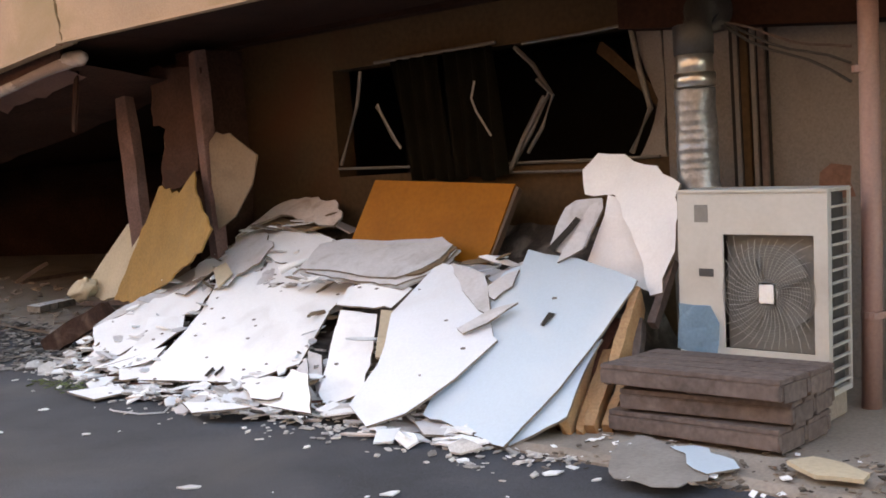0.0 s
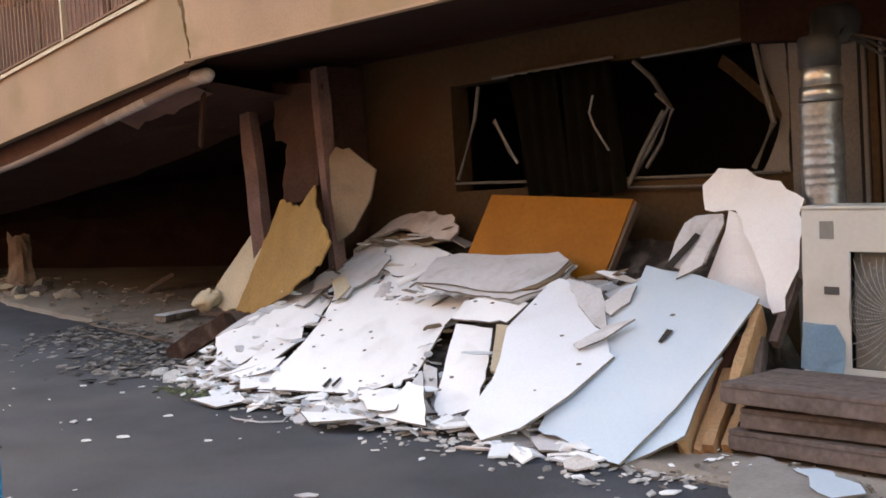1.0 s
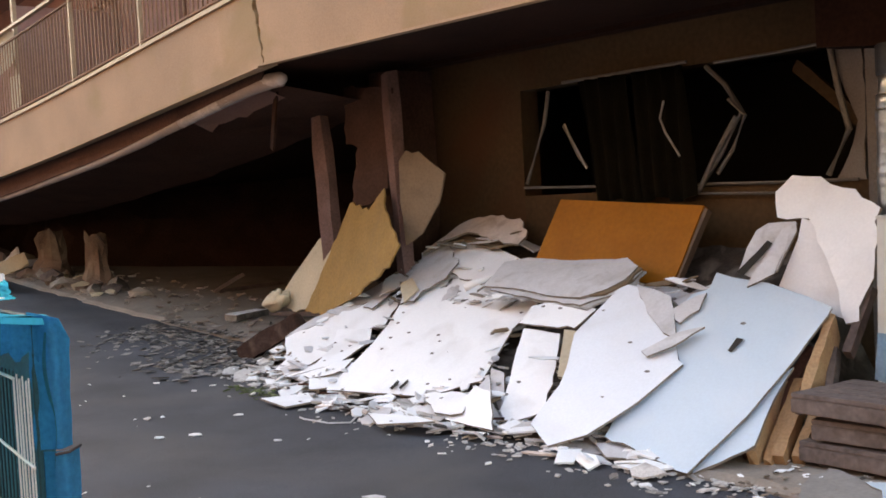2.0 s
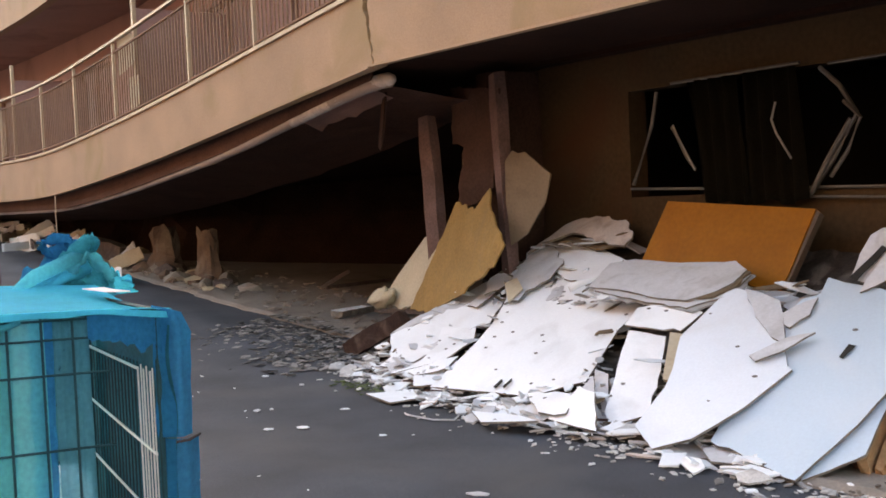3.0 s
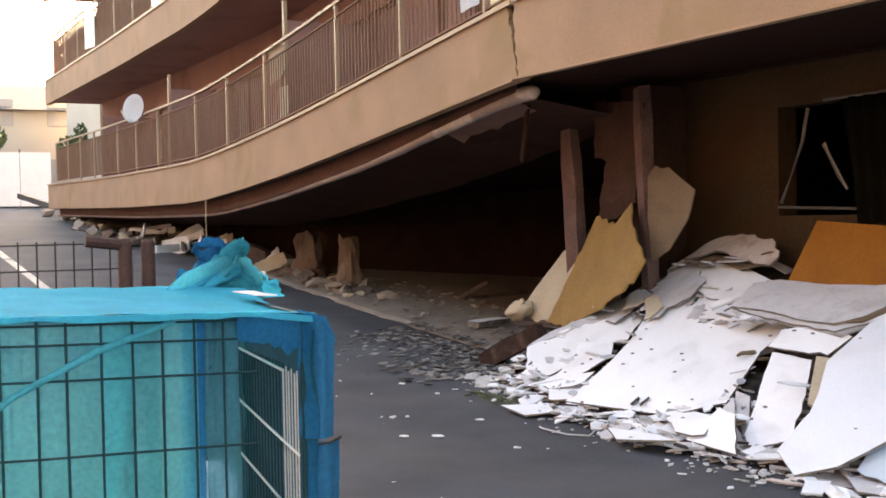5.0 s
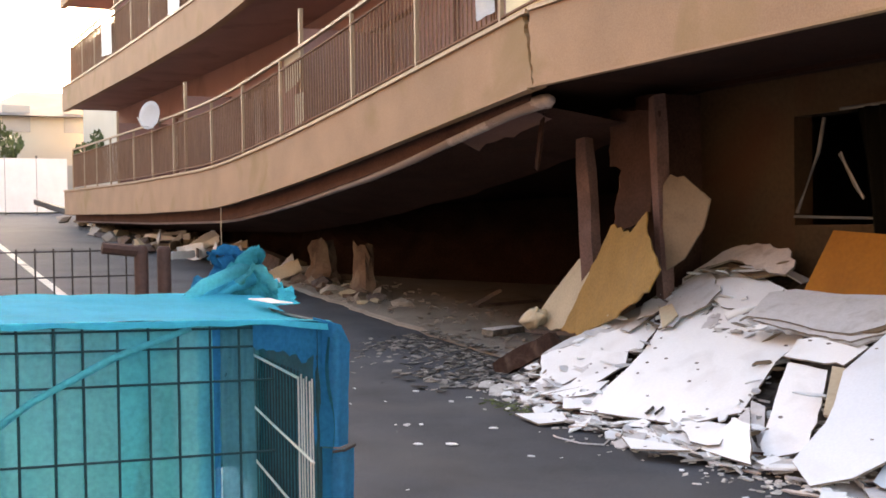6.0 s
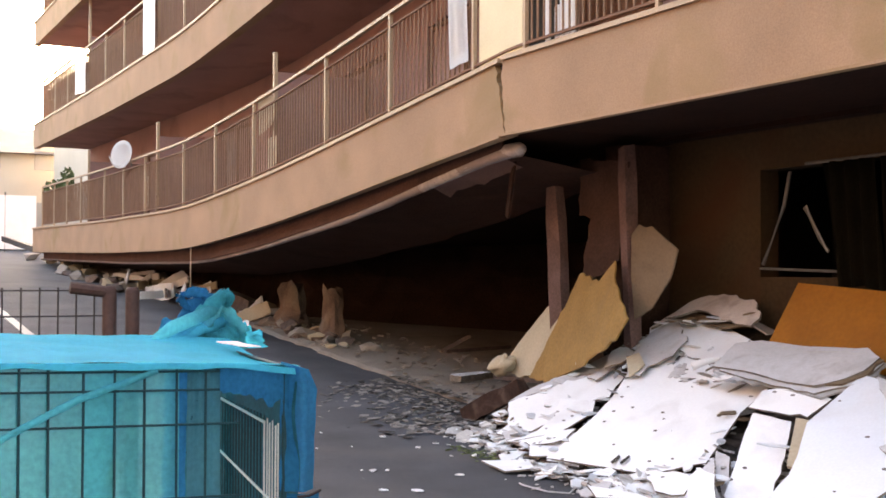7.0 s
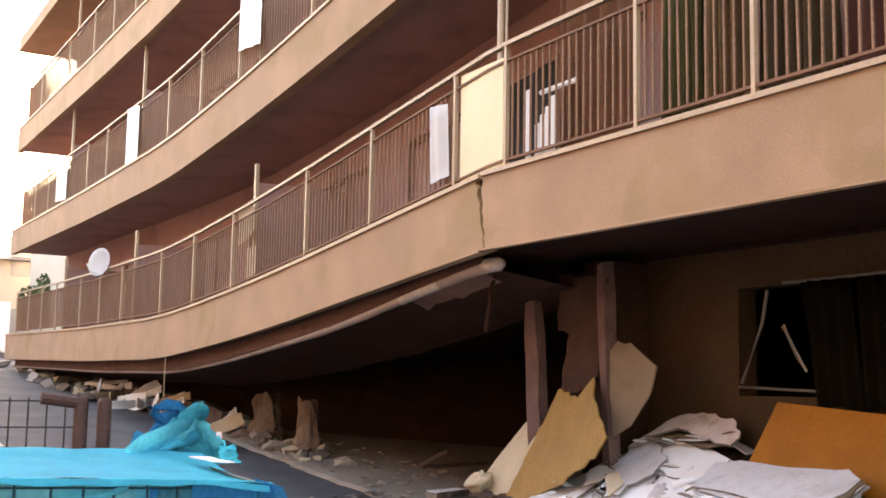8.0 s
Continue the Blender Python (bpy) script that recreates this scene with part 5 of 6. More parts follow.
for i in range(34):
    # rubble banked round the stumps
    r2 = random.Random(500 + i)
    x, y, sz = -16.5 + r2.gauss(0, 0.95), 6.1 + r2.uniform(-0.35, 0.3), r2.uniform(0.10, 0.34)
    rock("rubble_block", (x, y, ground_z(x) + 0.06 + 0.12 * r2.random() * sz), (sz * 1.5, sz, sz * 0.8), 300 + i, r2.choice((STUMP, CONCRETE, STUMP, BEIGE)), "broken masonry block banked against a column stump", group="rubble blocks")
for i, (x, y, yaw, L, w, up) in enumerate(((-21.9, 5.3, 8, 1.3, 0.30, 0.10), (-22.0, 5.5, 60, 0.7, 0.2, 0.42), (-20.3, 5.3, -12, 1.7, 0.16, 0.34), (-20.0, 5.5, 4, 1.2, 0.12, 0.30), (-16.6, 5.2, -10, 0.9, 0.20, 0.06), (-21.6, 5.4, 25, 1.1, 0.14, 0.34))):
    c, d2 = Vector((x, y, ground_z(x) + 0.09)), Vector((math.cos(radians(yaw)), math.sin(radians(yaw)), 0)) * L / 2
    beam("rubble_plank", c - d2, c + d2 + Vector((0, 0, up)), w, 0.03, WHITE if i < 4 else PLASTER, "white broken board jutting from the roadside rubble", "rubble planks", 700 + i, "plank")
for i in range(40):
    x = rnd.uniform(-33, -23)
    y = rnd.uniform(4.5, 6.0)
    sz = rnd.uniform(0.15, 0.5)
    rock("rubble_block", (x, y, ground_z(x) + 0.04 + 0.25 * sz * rnd.random()), (sz * 1.5, sz, sz * 0.8), 100 + i, rnd.choice((CONCRETE, OLDWOOD, BEIGE, STUMP)), "broken masonry block in the heap at the building's end", group="rubble blocks")
beam("fallen_log", (-21.6, 5.9, ground_z(-21.6) + 0.22), (-18.4, 6.0, ground_z(-18.4) + 0.2), 0.3, 0.26, OLDWOOD, "long brown fallen beam lying along the kerb", seed=77, category="beam")
for i, (a, b) in enumerate((((-13.82, 7.11, 0.35), (-13.63, 7.46, 0.56)), ((-13.79, 7.17, 0.34), (-14.02, 8.38, 0.36)), ((-11.6, 6.6, 0.2), (-10.6, 6.9, 0.22)))):
    beam("rubble_plank", a, b, 0.05, 0.03, OLDWOOD, "thin brown stick lying in the dark void", "rubble planks", 300 + i, "plank")

# ---- plaster fragments on the heap and the road ----
def shard_outline(r, size):
    n = r.randint(4, 6)
    return [(size * r.uniform(0.55, 1) * math.cos(2 * math.pi * k / n + r.uniform(-0.35, 0.35)), size * 0.62 * r.uniform(0.55, 1) * math.sin(2 * math.pi * k / n + r.uniform(-0.35, 0.35))) for k in range(n)]


def flat_shard(outline, thick):
    bm = bmesh.new()
    f = bm.faces.new([bm.verts.new((x, y, 0)) for x, y in outline])
    e = bmesh.ops.extrude_face_region(bm, geom=[f])
    bmesh.ops.translate(bm, verts=[v for v in e["geom"] if isinstance(v, bmesh.types.BMVert)], vec=(0, 0, thick))
    return bm


rnd = random.Random(11)
for i in range(230):
    x = rnd.uniform(-8.9, -3.9)
    front = float(np.interp(x, (-8.9, -7.0, -5.6, -4.0), (4.75, 4.35, 4.28, 4.2)))
    y = front + rnd.uniform(-0.22, 0.22)
    size = rnd.uniform(0.05, 0.17)
    if i > 150:
        x, y, size = rnd.choice(((rnd.uniform(-8.7, -7.5), rnd.uniform(4.75, 5.3), rnd.uniform(0.06, 0.18)), (rnd.uniform(-6.2, -5.5), rnd.uniform(4.35, 4.75), rnd.uniform(0.06, 0.16)), (rnd.uniform(-7.9, -5.9), rnd.uniform(5.75, 6.2), rnd.uniform(0.08, 0.2)), (rnd.uniform(-7.7, -6.6), rnd.uniform(5.35, 5.85), rnd.uniform(0.05, 0.13)), (rnd.uniform(-5.4, -4.9), rnd.uniform(5.1, 5.8), rnd.uniform(0.08, 0.2))))
    z = max(ground_z(x) + 0.005, heap_z(x, y)) + (0.03 if y < front else 0.06) + (0.05 if i > 150 else 0) + (0.13 if i > 150 and 5.3 < y < 5.75 and x < -6.5 else 0)
    ob = part("plaster_fragment", flat_shard(shard_outline(rnd, size), 0.012), rnd.choice((PLASTER, PLASTER, PLASTERGREY, CORE)))
    ob.matrix_basis = pose(x, y, z, rnd.uniform(-8, 34), rnd.uniform(-22, 22), rnd.uniform(0, 360))
    tagged(ob, "broken piece of white plasterboard at the foot of the heap", "plaster fragment", "plaster fragments")
for i in range(17):
    x, y = rnd.uniform(-9.5, -2.4), rnd.uniform(2.9, 4.2)
    y = min(y, kerb_y(x) - 0.05)
    ob = part("plaster_fragment", flat_shard(shard_outline(rnd, rnd.uniform(0.025, 0.085)), 0.008), rnd.choice((PLASTER, PLASTER, PLASTERGREY)))
    ob.matrix_basis = pose(x, y, ground_z(x) + 0.006, rnd.uniform(-3, 3), rnd.uniform(-3, 3), rnd.uniform(0, 360))
    tagged(ob, "small white plaster chip lying on the asphalt", "plaster fragment", "plaster fragments")

for i in range(46):
    x, y = rnd.choice(((rnd.uniform(-8.3, -6.9), rnd.uniform(5.2, 6.05)), (rnd.uniform(-8.6, -5.0), rnd.uniform(4.3, 4.6)), (rnd.uniform(-6.4, -5.7), rnd.uniform(4.4, 4.9))))
    L, w = rnd.uniform(0.08, 0.3), rnd.uniform(0.008, 0.022)
    ob = part("wood_splinter", flat_shard([(-L / 2, -w * 0.3), (L * 0.2, -w / 2), (L / 2, 0.0), (L * 0.1, w / 2), (-L / 2, w * 0.4)], 0.008), rnd.choice((OLDWOOD, REDWOOD, GRIMY, HEAP)))
    ob.matrix_basis = pose(x, y, max(0.02, heap_z(x, y)) + 0.13 * (y > 5) + 0.05, 22, rnd.uniform(-12, 12), rnd.uniform(0, 360))
    tagged(ob, "thin dark splinter of wood lying on the plasterboard", "splinter", "wood splinters")

for i in range(60):
    x = rnd.uniform(-8.9, -4.6)
    y = float(np.interp(x, (-8.9, -7.0, -5.6, -4.0), (4.75, 4.35, 4.28, 4.2))) + rnd.uniform(-0.25, 0.12)
    L, w = rnd.uniform(0.1, 0.32), rnd.uniform(0.015, 0.045)
    ob = part("plaster_sliver", flat_shard([(-L / 2, -w * 0.2), (-L * 0.1, -w / 2), (L / 2, -w * 0.1), (L * 0.25, w / 2), (-L * 0.4, w * 0.4)], 0.012), rnd.choice((PLASTERGREY, CORE, PINKGREY, HEAP)))
    ob.matrix_basis = pose(x, y, max(ground_z(x) + 0.01, heap_z(x, y) + 0.02) + rnd.uniform(0.0, 0.05), rnd.uniform(-5, 20), rnd.uniform(-8, 8), rnd.uniform(-35, 35))
    tagged(ob, "thin torn sliver of plasterboard at the heap's foot", "plaster fragment", "plaster slivers")


SEAMS = (((-7.18, 4.40, 0.10), (-7.30, 5.05, 0.47), 4), ((-7.32, 5.08, 0.50), (-7.87, 5.92, 0.97), 9), ((-5.84, 4.66, 0.20), (-6.02, 5.20, 0.50), 10),
         ((-5.45, 4.45, 0.15), (-5.20, 4.85, 0.42), 3), ((-6.55, 5.27, 0.70), (-5.35, 5.30, 0.72), 16), ((-8.55, 4.85, 0.22), (-7.75, 4.55, 0.14), 14),
         ((-8.30, 5.15, 0.42), (-7.75, 5.75, 0.86), 12), ((-7.60, 5.86, 1.02), (-6.75, 6.0, 1.12), 10), ((-4.95, 5.42, 0.80), (-4.55, 5.50, 0.86), 6), ((-5.85, 4.50, 0.12), (-5.55, 4.42, 0.10), 8))
for k, (a, b, n) in enumerate(SEAMS):
    r2 = random.Random(900 + k)
    a, b = Vector(a), Vector(b)
    yaw = math.degrees(math.atan2(b.y - a.y, b.x - a.x))
    for _ in range(n):
        p = a.lerp(b, r2.random()) + Vector((r2.gauss(0, 0.035), r2.gauss(0, 0.03), r2.uniform(0.0, 0.035)))
        L, w = r2.uniform(0.10, 0.30), r2.uniform(0.02, 0.075)
        ob = part("torn_paper", outline_slab([(-L / 2, -w * 0.2), (-L * 0.15, -w / 2), (L * 0.3, -w * 0.4), (L / 2, w * 0.1), (L * 0.1, w / 2), (-L * 0.35, w * 0.35)], 0.008, r2.randint(0, 999), 0.008, 0.03, 0.9), r2.choice((PLASTERGREY, CORE, TORNEDGE, PLAINPLASTER, GRIMY)))
        ob.matrix_basis = pose(*p, r2.uniform(10, 40), r2.uniform(-15, 15), yaw + r2.gauss(0, 22))
        tagged(ob, "torn strip of plasterboard paper along a sheet's edge", "plaster fragment", "torn paper strips")


for k in range(34):
    # flaked dust patches and splinters lying in the plane of the large sheet
    r2 = random.Random(1200 + k)
    u, v = r2.uniform(-1.05, 0.45), r2.uniform(0.30, 1.10)
    if v > 0.95 - 0.35 * u or u < -0.55 - 0.5 * v:
        continue
    L, w = r2.uniform(0.05, 0.17), r2.uniform(0.012, 0.05)
    ob = part("plaster_flake", outline_slab([(-L / 2, 0), (-L * 0.1, -w / 2), (L / 2, -w * 0.1), (L * 0.15, w / 2)], 0.006, k, 0.006, 0.006, 0.9), r2.choice((PLASTERGREY, TORNEDGE, HEAP, PLASTERGREY, CORE)))
    ob.matrix_basis = pose(-6.65, 5.09, 0.487, 29, 2, 0) @ pose(u, v, 0.006, 0, 0, r2.gauss(25, 35))
    tagged(ob, "dusty plaster flake lying on the large white sheet", "plaster fragment", "plaster flakes")


def scatter(name, count, place, size, material, label, seed, thick=0.25):
    r = random.Random(seed)
    bm = bmesh.new()
    for _ in range(count):
        x, y, z = place(r)
        s = r.uniform(*size)
        m = pose(x, y, z, r.uniform(-15, 15), r.uniform(-15, 15), r.uniform(0, 360))
        vs = [bm.verts.new(m @ Vector((px, py, pz))) for pz in (0, s * thick) for px, py in [(s * r.uniform(0.6, 1) * math.cos(a), s * 0.6 * r.uniform(0.6, 1) * math.sin(a)) for a in (0.3, 1.9, 3.4, 5.0)]]
        bm.faces.new(vs[:4])
        bm.faces.new(vs[4:])
        for k in range(4):
            bm.faces.new((vs[k], vs[(k + 1) % 4], vs[4 + (k + 1) % 4], vs[4 + k]))
    return tagged(part(name, bm, material), label, "debris", kind="stuff")


def near_foot(r):
    x = r.uniform(-9.2, -3.3)
    y = float(np.interp(x, (-8.9, -7.0, -5.6, -4.0), (4.7, 4.3, 4.22, 4.15))) + abs(r.gauss(0, 0.15)) * r.choice((-1, 0.6))
    return x, y, max(ground_z(x), heap_z(x, y)) + 0.008


def by_kerb(r):
    x = -9.0 - 3.3 * r.random() ** 1.2
    y = 5.62 + 0.25 * r.random() ** 2 - abs(r.gauss(0, 0.5)) * (1.2 if x > -12 else 0.6)
    return x, y, ground_z(x) + (0.006 if y < kerb_y(x) - 0.08 else 0.048)


def on_heap(r):
    x = r.uniform(-8.6, -4.2)
    y = r.uniform(4.35, 6.1 if x < -5.6 else 5.2)
    return x, y, heap_z(x, y) + 0.045


def under_slab(r):
    x, y = r.uniform(-24, -9.3), r.uniform(5.65, 7.3)
    return x, y, ground_z(x) + 0.062


scatter("plaster_crumbs", 760, near_foot, (0.008, 0.045), CORE, "white plaster crumbs along the foot of the heap", 1)
scatter("leaf_litter", 1200, by_kerb, (0.014, 0.075), mat("dead_leaves", (0.16, 0.145, 0.135), 0.85, 0.4, 9, 0.3, island=0.95), "dead leaves and grit gathered along the kerb", 2, 0.10)
scatter("slate_chips", 120, lambda r: (lambda x: (x, r.gauss(4.62, 0.3), ground_z(x) + 0.012))(r.gauss(-9.5, 0.45)), (0.03, 0.095), mat("dusty_grey_chips", (0.16, 0.145, 0.135), 0.85, 0.4, 9, 0.3, island=0.8), "dusty grey flat chips drifted against the kerb", 22, 0.12)
scatter("plaster_rubble", 500, on_heap, (0.02, 0.07), CORE, "loose gypsum rubble between the sheets", 3)
scatter("floor_rubble", 500, under_slab, (0.02, 0.09), CONCRETE, "grey rubble strewn under the slab", 4)
scatter("forecourt_grit", 260, lambda r: (r.uniform(-3.4, -1.6), 3.95 + 0.75 * r.random() ** 1.4, 0.05), (0.006, 0.035), mat("brown_grit", (0.15, 0.115, 0.09), 0.9, 0.4, 9, 0.3, island=0.9), "brown grit and chips strewn on the concrete", 12, 0.2)
scatter("forecourt_chips", 34, lambda r: (r.uniform(-3.6, -1.8), r.uniform(3.85, 4.6), 0.052), (0.012, 0.05), PLASTER, "white plaster chips on the concrete", 13, 0.15)
scatter("road_crumbs", 36, lambda r: (lambda x: (x, r.uniform(1.5, 4.0), ground_z(x) + 0.004))(r.uniform(-10, -1.5)), (0.006, 0.02), PLASTER, "sparse white crumbs on the asphalt", 6)
scatter("weeds", 60, lambda r: (lambda x: (x, 4.18 + r.gauss(0, 0.06), 0.02))(r.gauss(-7.95, 0.25)), (0.015, 0.04), LEAF, "small dry weeds at the foot of the heap", 9)
beam("fallen_pole", (-38.5, 4.6, ground_z(-38.5) + 0.45), (-33.6, 5.0, ground_z(-33.6) + 0.2), 0.16, 0.16, BLACKWIRE, "dark fallen pole past the end of the building", seed=31, category="pole")
tagged(part("cable_scrap", tube(bmesh.new(), [(-6.75, 3.85, 0.012), (-6.6, 3.78, 0.03), (-6.38, 3.83, 0.02), (-6.3, 3.95, 0.012), (-6.42, 4.08, 0.012)], 0.006, 6), PLASTERGREY), "pale bent cable scrap on the asphalt", "cable")

# ---- netted waste cage ----
cage = thing("waste_cage", "wire mesh waste cage wrapped in teal and blue netting", "cage", (-3.75, 0.99, 0.0), rot=(0, 0, -4))
CW, CD, CH = 1.7, 0.92, 1.16


def wire(pts, r, m, name="wire"):
    return part(name, tube(bmesh.new(), pts, r, 6), m, cage)


def tilt(y):
    """The cage stands a little higher at its far end."""
    return -0.03 * y


v_mesh = None
for face_x in (0.0, -CD):
    for k in range(16):
        y = (-0.264 if face_x == 0.0 else -0.1) - k * 0.0955 + 0.004 * math.sin(k * 2.3)
        if v_mesh is None:
            w0 = part("wire", tube(bmesh.new(), [(0, 0, 0.04), (0, 0, CH)], 0.0042, 6), WIRE, cage)
            v_mesh = w0.data
        else:
            w0 = new("wire", v_mesh)
            w0.parent = cage
        w0.matrix_basis = pose(face_x, y, tilt(y), 0.5 * math.sin(k * 3.1), 0, 0)
    for z in (0.06, 0.29, 0.515, 0.74, 0.975, 1.085, 1.145):
        y0 = -0.15 if face_x == 0.0 else 0.0
        wire([(face_x, y0, z + tilt(y0)), (face_x, -CW / 2, z + tilt(-CW / 2) - 0.004), (face_x, -CW, z + tilt(-CW))], 0.0042, WIRE)
for k in range(16):
    x = -CD + 0.04 + k * 0.043
    wire([(x, -0.004, 0.05), (x + 0.002, -0.004, 0.97)], 0.0026, WIRE)
for k in range(6):
    x = -0.20 + 0.034 * k
    wire([(x, -0.012, 0.05), (x + 0.003 * math.sin(k * 2), -0.012, 0.955 + 0.012 * (k % 2))], 0.0034 - 0.0008 * (k % 2), WHITEWIRE)
for z0, z1, x1 in ((0.97, 0.953, -0.17), (0.766, 0.69, 0.0), (0.555, 0.465, 0.0), (0.34, 0.25, 0.0), (0.13, 0.05, 0.0)):
    wire([(-CD + 0.045, -0.02, z0), (x1, -0.02, z1)], 0.0050, WHITEWIRE, "stay_rod")
for x, y in ((0, 0), (0, -CW), (-CD, 0), (-CD, -CW)):
    wire([(x, y, 0), (x, y, CH)], 0.010, WIRE, "corner_post")
for x in (0, -CD):
    wire([(x, 0, CH), (x, -CW, CH + tilt(-CW))], 0.007, WIRE, "top_frame")
for y in (0, -CW):
    wire([(0, y, CH + tilt(y)), (-CD, y, CH + tilt(y))], 0.007, WIRE, "top_frame")


def sheet(fn, nu, nv, thick=0.003):
    bm = bmesh.new()
    g = [[bm.verts.new(fn(i / nu, j / nv)) for j in range(nv + 1)] for i in range(nu + 1)]
    for i in range(nu):
        for j in range(nv):
            bm.faces.new((g[i][j], g[i + 1][j], g[i + 1][j + 1], g[i][j + 1]))
    return bm


def n2(a, b, c=0.0):
    return noise.noise(Vector((a, b, c)))


def rim(y):
    return CH + tilt(y)


def crease(u, v, seed):
    """Sharp little folds in slack net."""
    return abs(n2(u, v, seed)) - 0.2


part("top_net", sheet(lambda u, v: (0.03 - (CD + 0.06) * u, 0.045 - (CW + 0.045) * v, rim(-CW * v) + 0.012 + 0.035 * u + 0.014 * crease(u * 5, v * 7, 1) - 0.03 * math.sin(math.pi * u) * (1 - v) - 0.008 * max(0, 1 - v * 9)), 40, 70), NETTOP, cage, "bright cyan netting draped over the top", True)
part("hem", sheet(lambda u, v: (0.03 + 0.005 * math.sin(u * 70), 0.045 - (CW + 0.045) * u, rim(-CW * u) + 0.012 - (0.020 + 0.010 * n2(u * 11, 3)) * v - 0.02 * max(0, 1 - u * 9)), 90, 3), NETTOP, cage, "folded cyan net hem", True)
part("front_net", sheet(lambda u, v: (-0.022 + 0.012 * n2(u * 9, v * 2, 3) + 0.012 * crease(u * 14, v * 3, 7), -0.345 - (CW - 0.345) * u, rim(-CW * u) + 0.004 - (CH - 0.06) * v), 60, 16), NETSIDE, cage, "teal see-through netting", True)
part("net_fold", sheet(lambda u, v: (-0.05 + 0.02 * n2(u * 6, v * 3, 8), -0.31 - 0.075 * u - 0.02 * v + 0.012 * n2(v * 9, u, 1), CH - 0.01 - (CH - 0.08) * v), 10, 20), NETBLUE, cage, "doubled dark blue net fold", True)
part("net_fold", sheet(lambda u, v: (-0.07 + 0.03 * n2(u * 6, v * 3, 5), -0.50 - 0.14 * u - 0.20 * v * (1 - u) + 0.02 * n2(v * 5, u, 1), CH - 0.02 - (CH - 0.08) * v), 10, 20), NETSIDE, cage, "doubled teal net fold", True)
part("net_veil", sheet(lambda u, v: (-0.018 + 0.010 * n2(u * 7, v * 3, 6), -0.21 - 0.11 * u, CH - 0.01 - (CH - 0.08) * v), 16, 16), NETVEIL, cage, "thin blue single net layer", True)
part("side_net", sheet(lambda u, v: (0.05 - (CD + 0.06) * u, 0.03 + 0.02 * n2(u * 5, v * 5, 2) + 0.012 * crease(u * 16, v * 2, 4), CH - 0.05 - (CH - 0.15) * v), 30, 24), NETDARK, cage, "teal netting on the end, inner shade in its colour", True)
for z0, z1, bulge in ((CH + 0.016, 0.745, 0.0), (0.738, 0.08, 0.008)):
    part("corner_net", sheet(lambda u, v: (0.05 - 0.10 * abs(u - 0.45) + 0.008 * n2(v * 5, u * 4, z0), 0.112 + bulge - 0.125 * u - 0.03 * max(0.0, 1 - v * 6 if z0 > 1 else 0.0) * (1 - u) - 0.012 * v * (1 - u) + 0.006 * n2(v * 4, u * 2, 5), z0 - 0.03 * (1 - u) * (z0 > 1) * (1 - v) + (z1 - z0) * v), 12, 30), NETBLUE, cage, "bright blue net gathered at the corner", True)
part("net_tie", tube(bmesh.new(), [(0.045, 0.112, 0.748), (0.058, 0.07, 0.735), (0.05, 0.03, 0.732)], 0.005, 6), BLACKWIRE, cage, "dark tie round the net")
part("net_valance", sheet(lambda u, v: (0.012 + 0.008 * math.sin(u * 60), 0.04 - 0.26 * u, CH - 0.0 - (0.14 - 0.07 * u + 0.05 * n2(u * 7, 1)) * v), 24, 6), NETBLUE, cage, "bunched blue net under the rim", True)
# extra net layer added so the inside reads dark from the front
part("rear_net", sheet(lambda u, v: (-CD - 0.02 + 0.015 * n2(u * 7, v * 3, 9), 0.06 - 0.26 * u, CH - 0.05 - (CH - 0.13) * v), 16, 10), NETDARK, cage, "added far-side netting that darkens the cage's inside", True)
part("net_rope", tube(bmesh.new(), [(0.014, -1.3, 0.66), (0.016, -1.1, 0.82), (0.014, -0.9, 0.96), (0.016, -0.66, 1.08), (0.014, -0.42, 1.16)], [0.009, 0.012, 0.010, 0.012, 0.009], 8), NETSIDE, cage, "twisted teal net rope", True)
part("contents", sheet(lambda u, v: (-0.45 + 0.18 * n2(u * 4, v * 4, 6), -0.30 - 1.2 * u, 0.10 + 0.42 * v * (0.7 + 0.5 * n2(u * 5, 2)) + 0.05 * n2(u * 6, v * 5)), 24, 10), mat("pale_bin_liner", (0.42, 0.58, 0.56), 0.5, 0.2, 4, 0.3), cage, "pale crumpled sacks inside", True)
part("contents", new_box(-0.60, -0.36, -0.29, -0.14, 0.05, 0.58, 0.02), mat("pale_carton", (0.50, 0.60, 0.62), 0.7, 0.15, 4, 0.2), cage, "pale carton standing inside")

knot = thing("net_bundle", "bundled teal and blue netting tied above the cage", "netting", (-4.85, 1.0, 1.16))
for k in range(5):
    rr = random.Random(60 + k)
    a = Vector((0.18 + rr.uniform(-0.05, 0.05), -0.32 + rr.uniform(-0.05, 0.22), -0.03))
    b = Vector((rr.uniform(-0.1, 0.06), 0.10 + rr.uniform(-0.06, 0.08), 0.17 + rr.uniform(-0.08, 0.05)))
    mid = (a + b) / 2 + Vector((rr.uniform(-0.04, 0.04), rr.uniform(-0.04, 0.04), rr.uniform(0.0, 0.05)))
    part("strand", tube(bmesh.new(), [a, mid, b], [rr.uniform(0.008, 0.02), rr.uniform(0.015, 0.03), rr.uniform(0.01, 0.03)], 8), rr.choice((NETSIDE, NETBLUE, NETTOP)), knot, smooth=True)
def crumpled(bm, amp, scale, seed):
    for v in bm.verts:
        v.co += Vector((noise.noise(v.co * scale + Vector((seed, 0, 0))), noise.noise(v.co * scale + Vector((0, seed, 0))), noise.noise(v.co * scale + Vector((0, 0, seed))))) * amp
    return bm


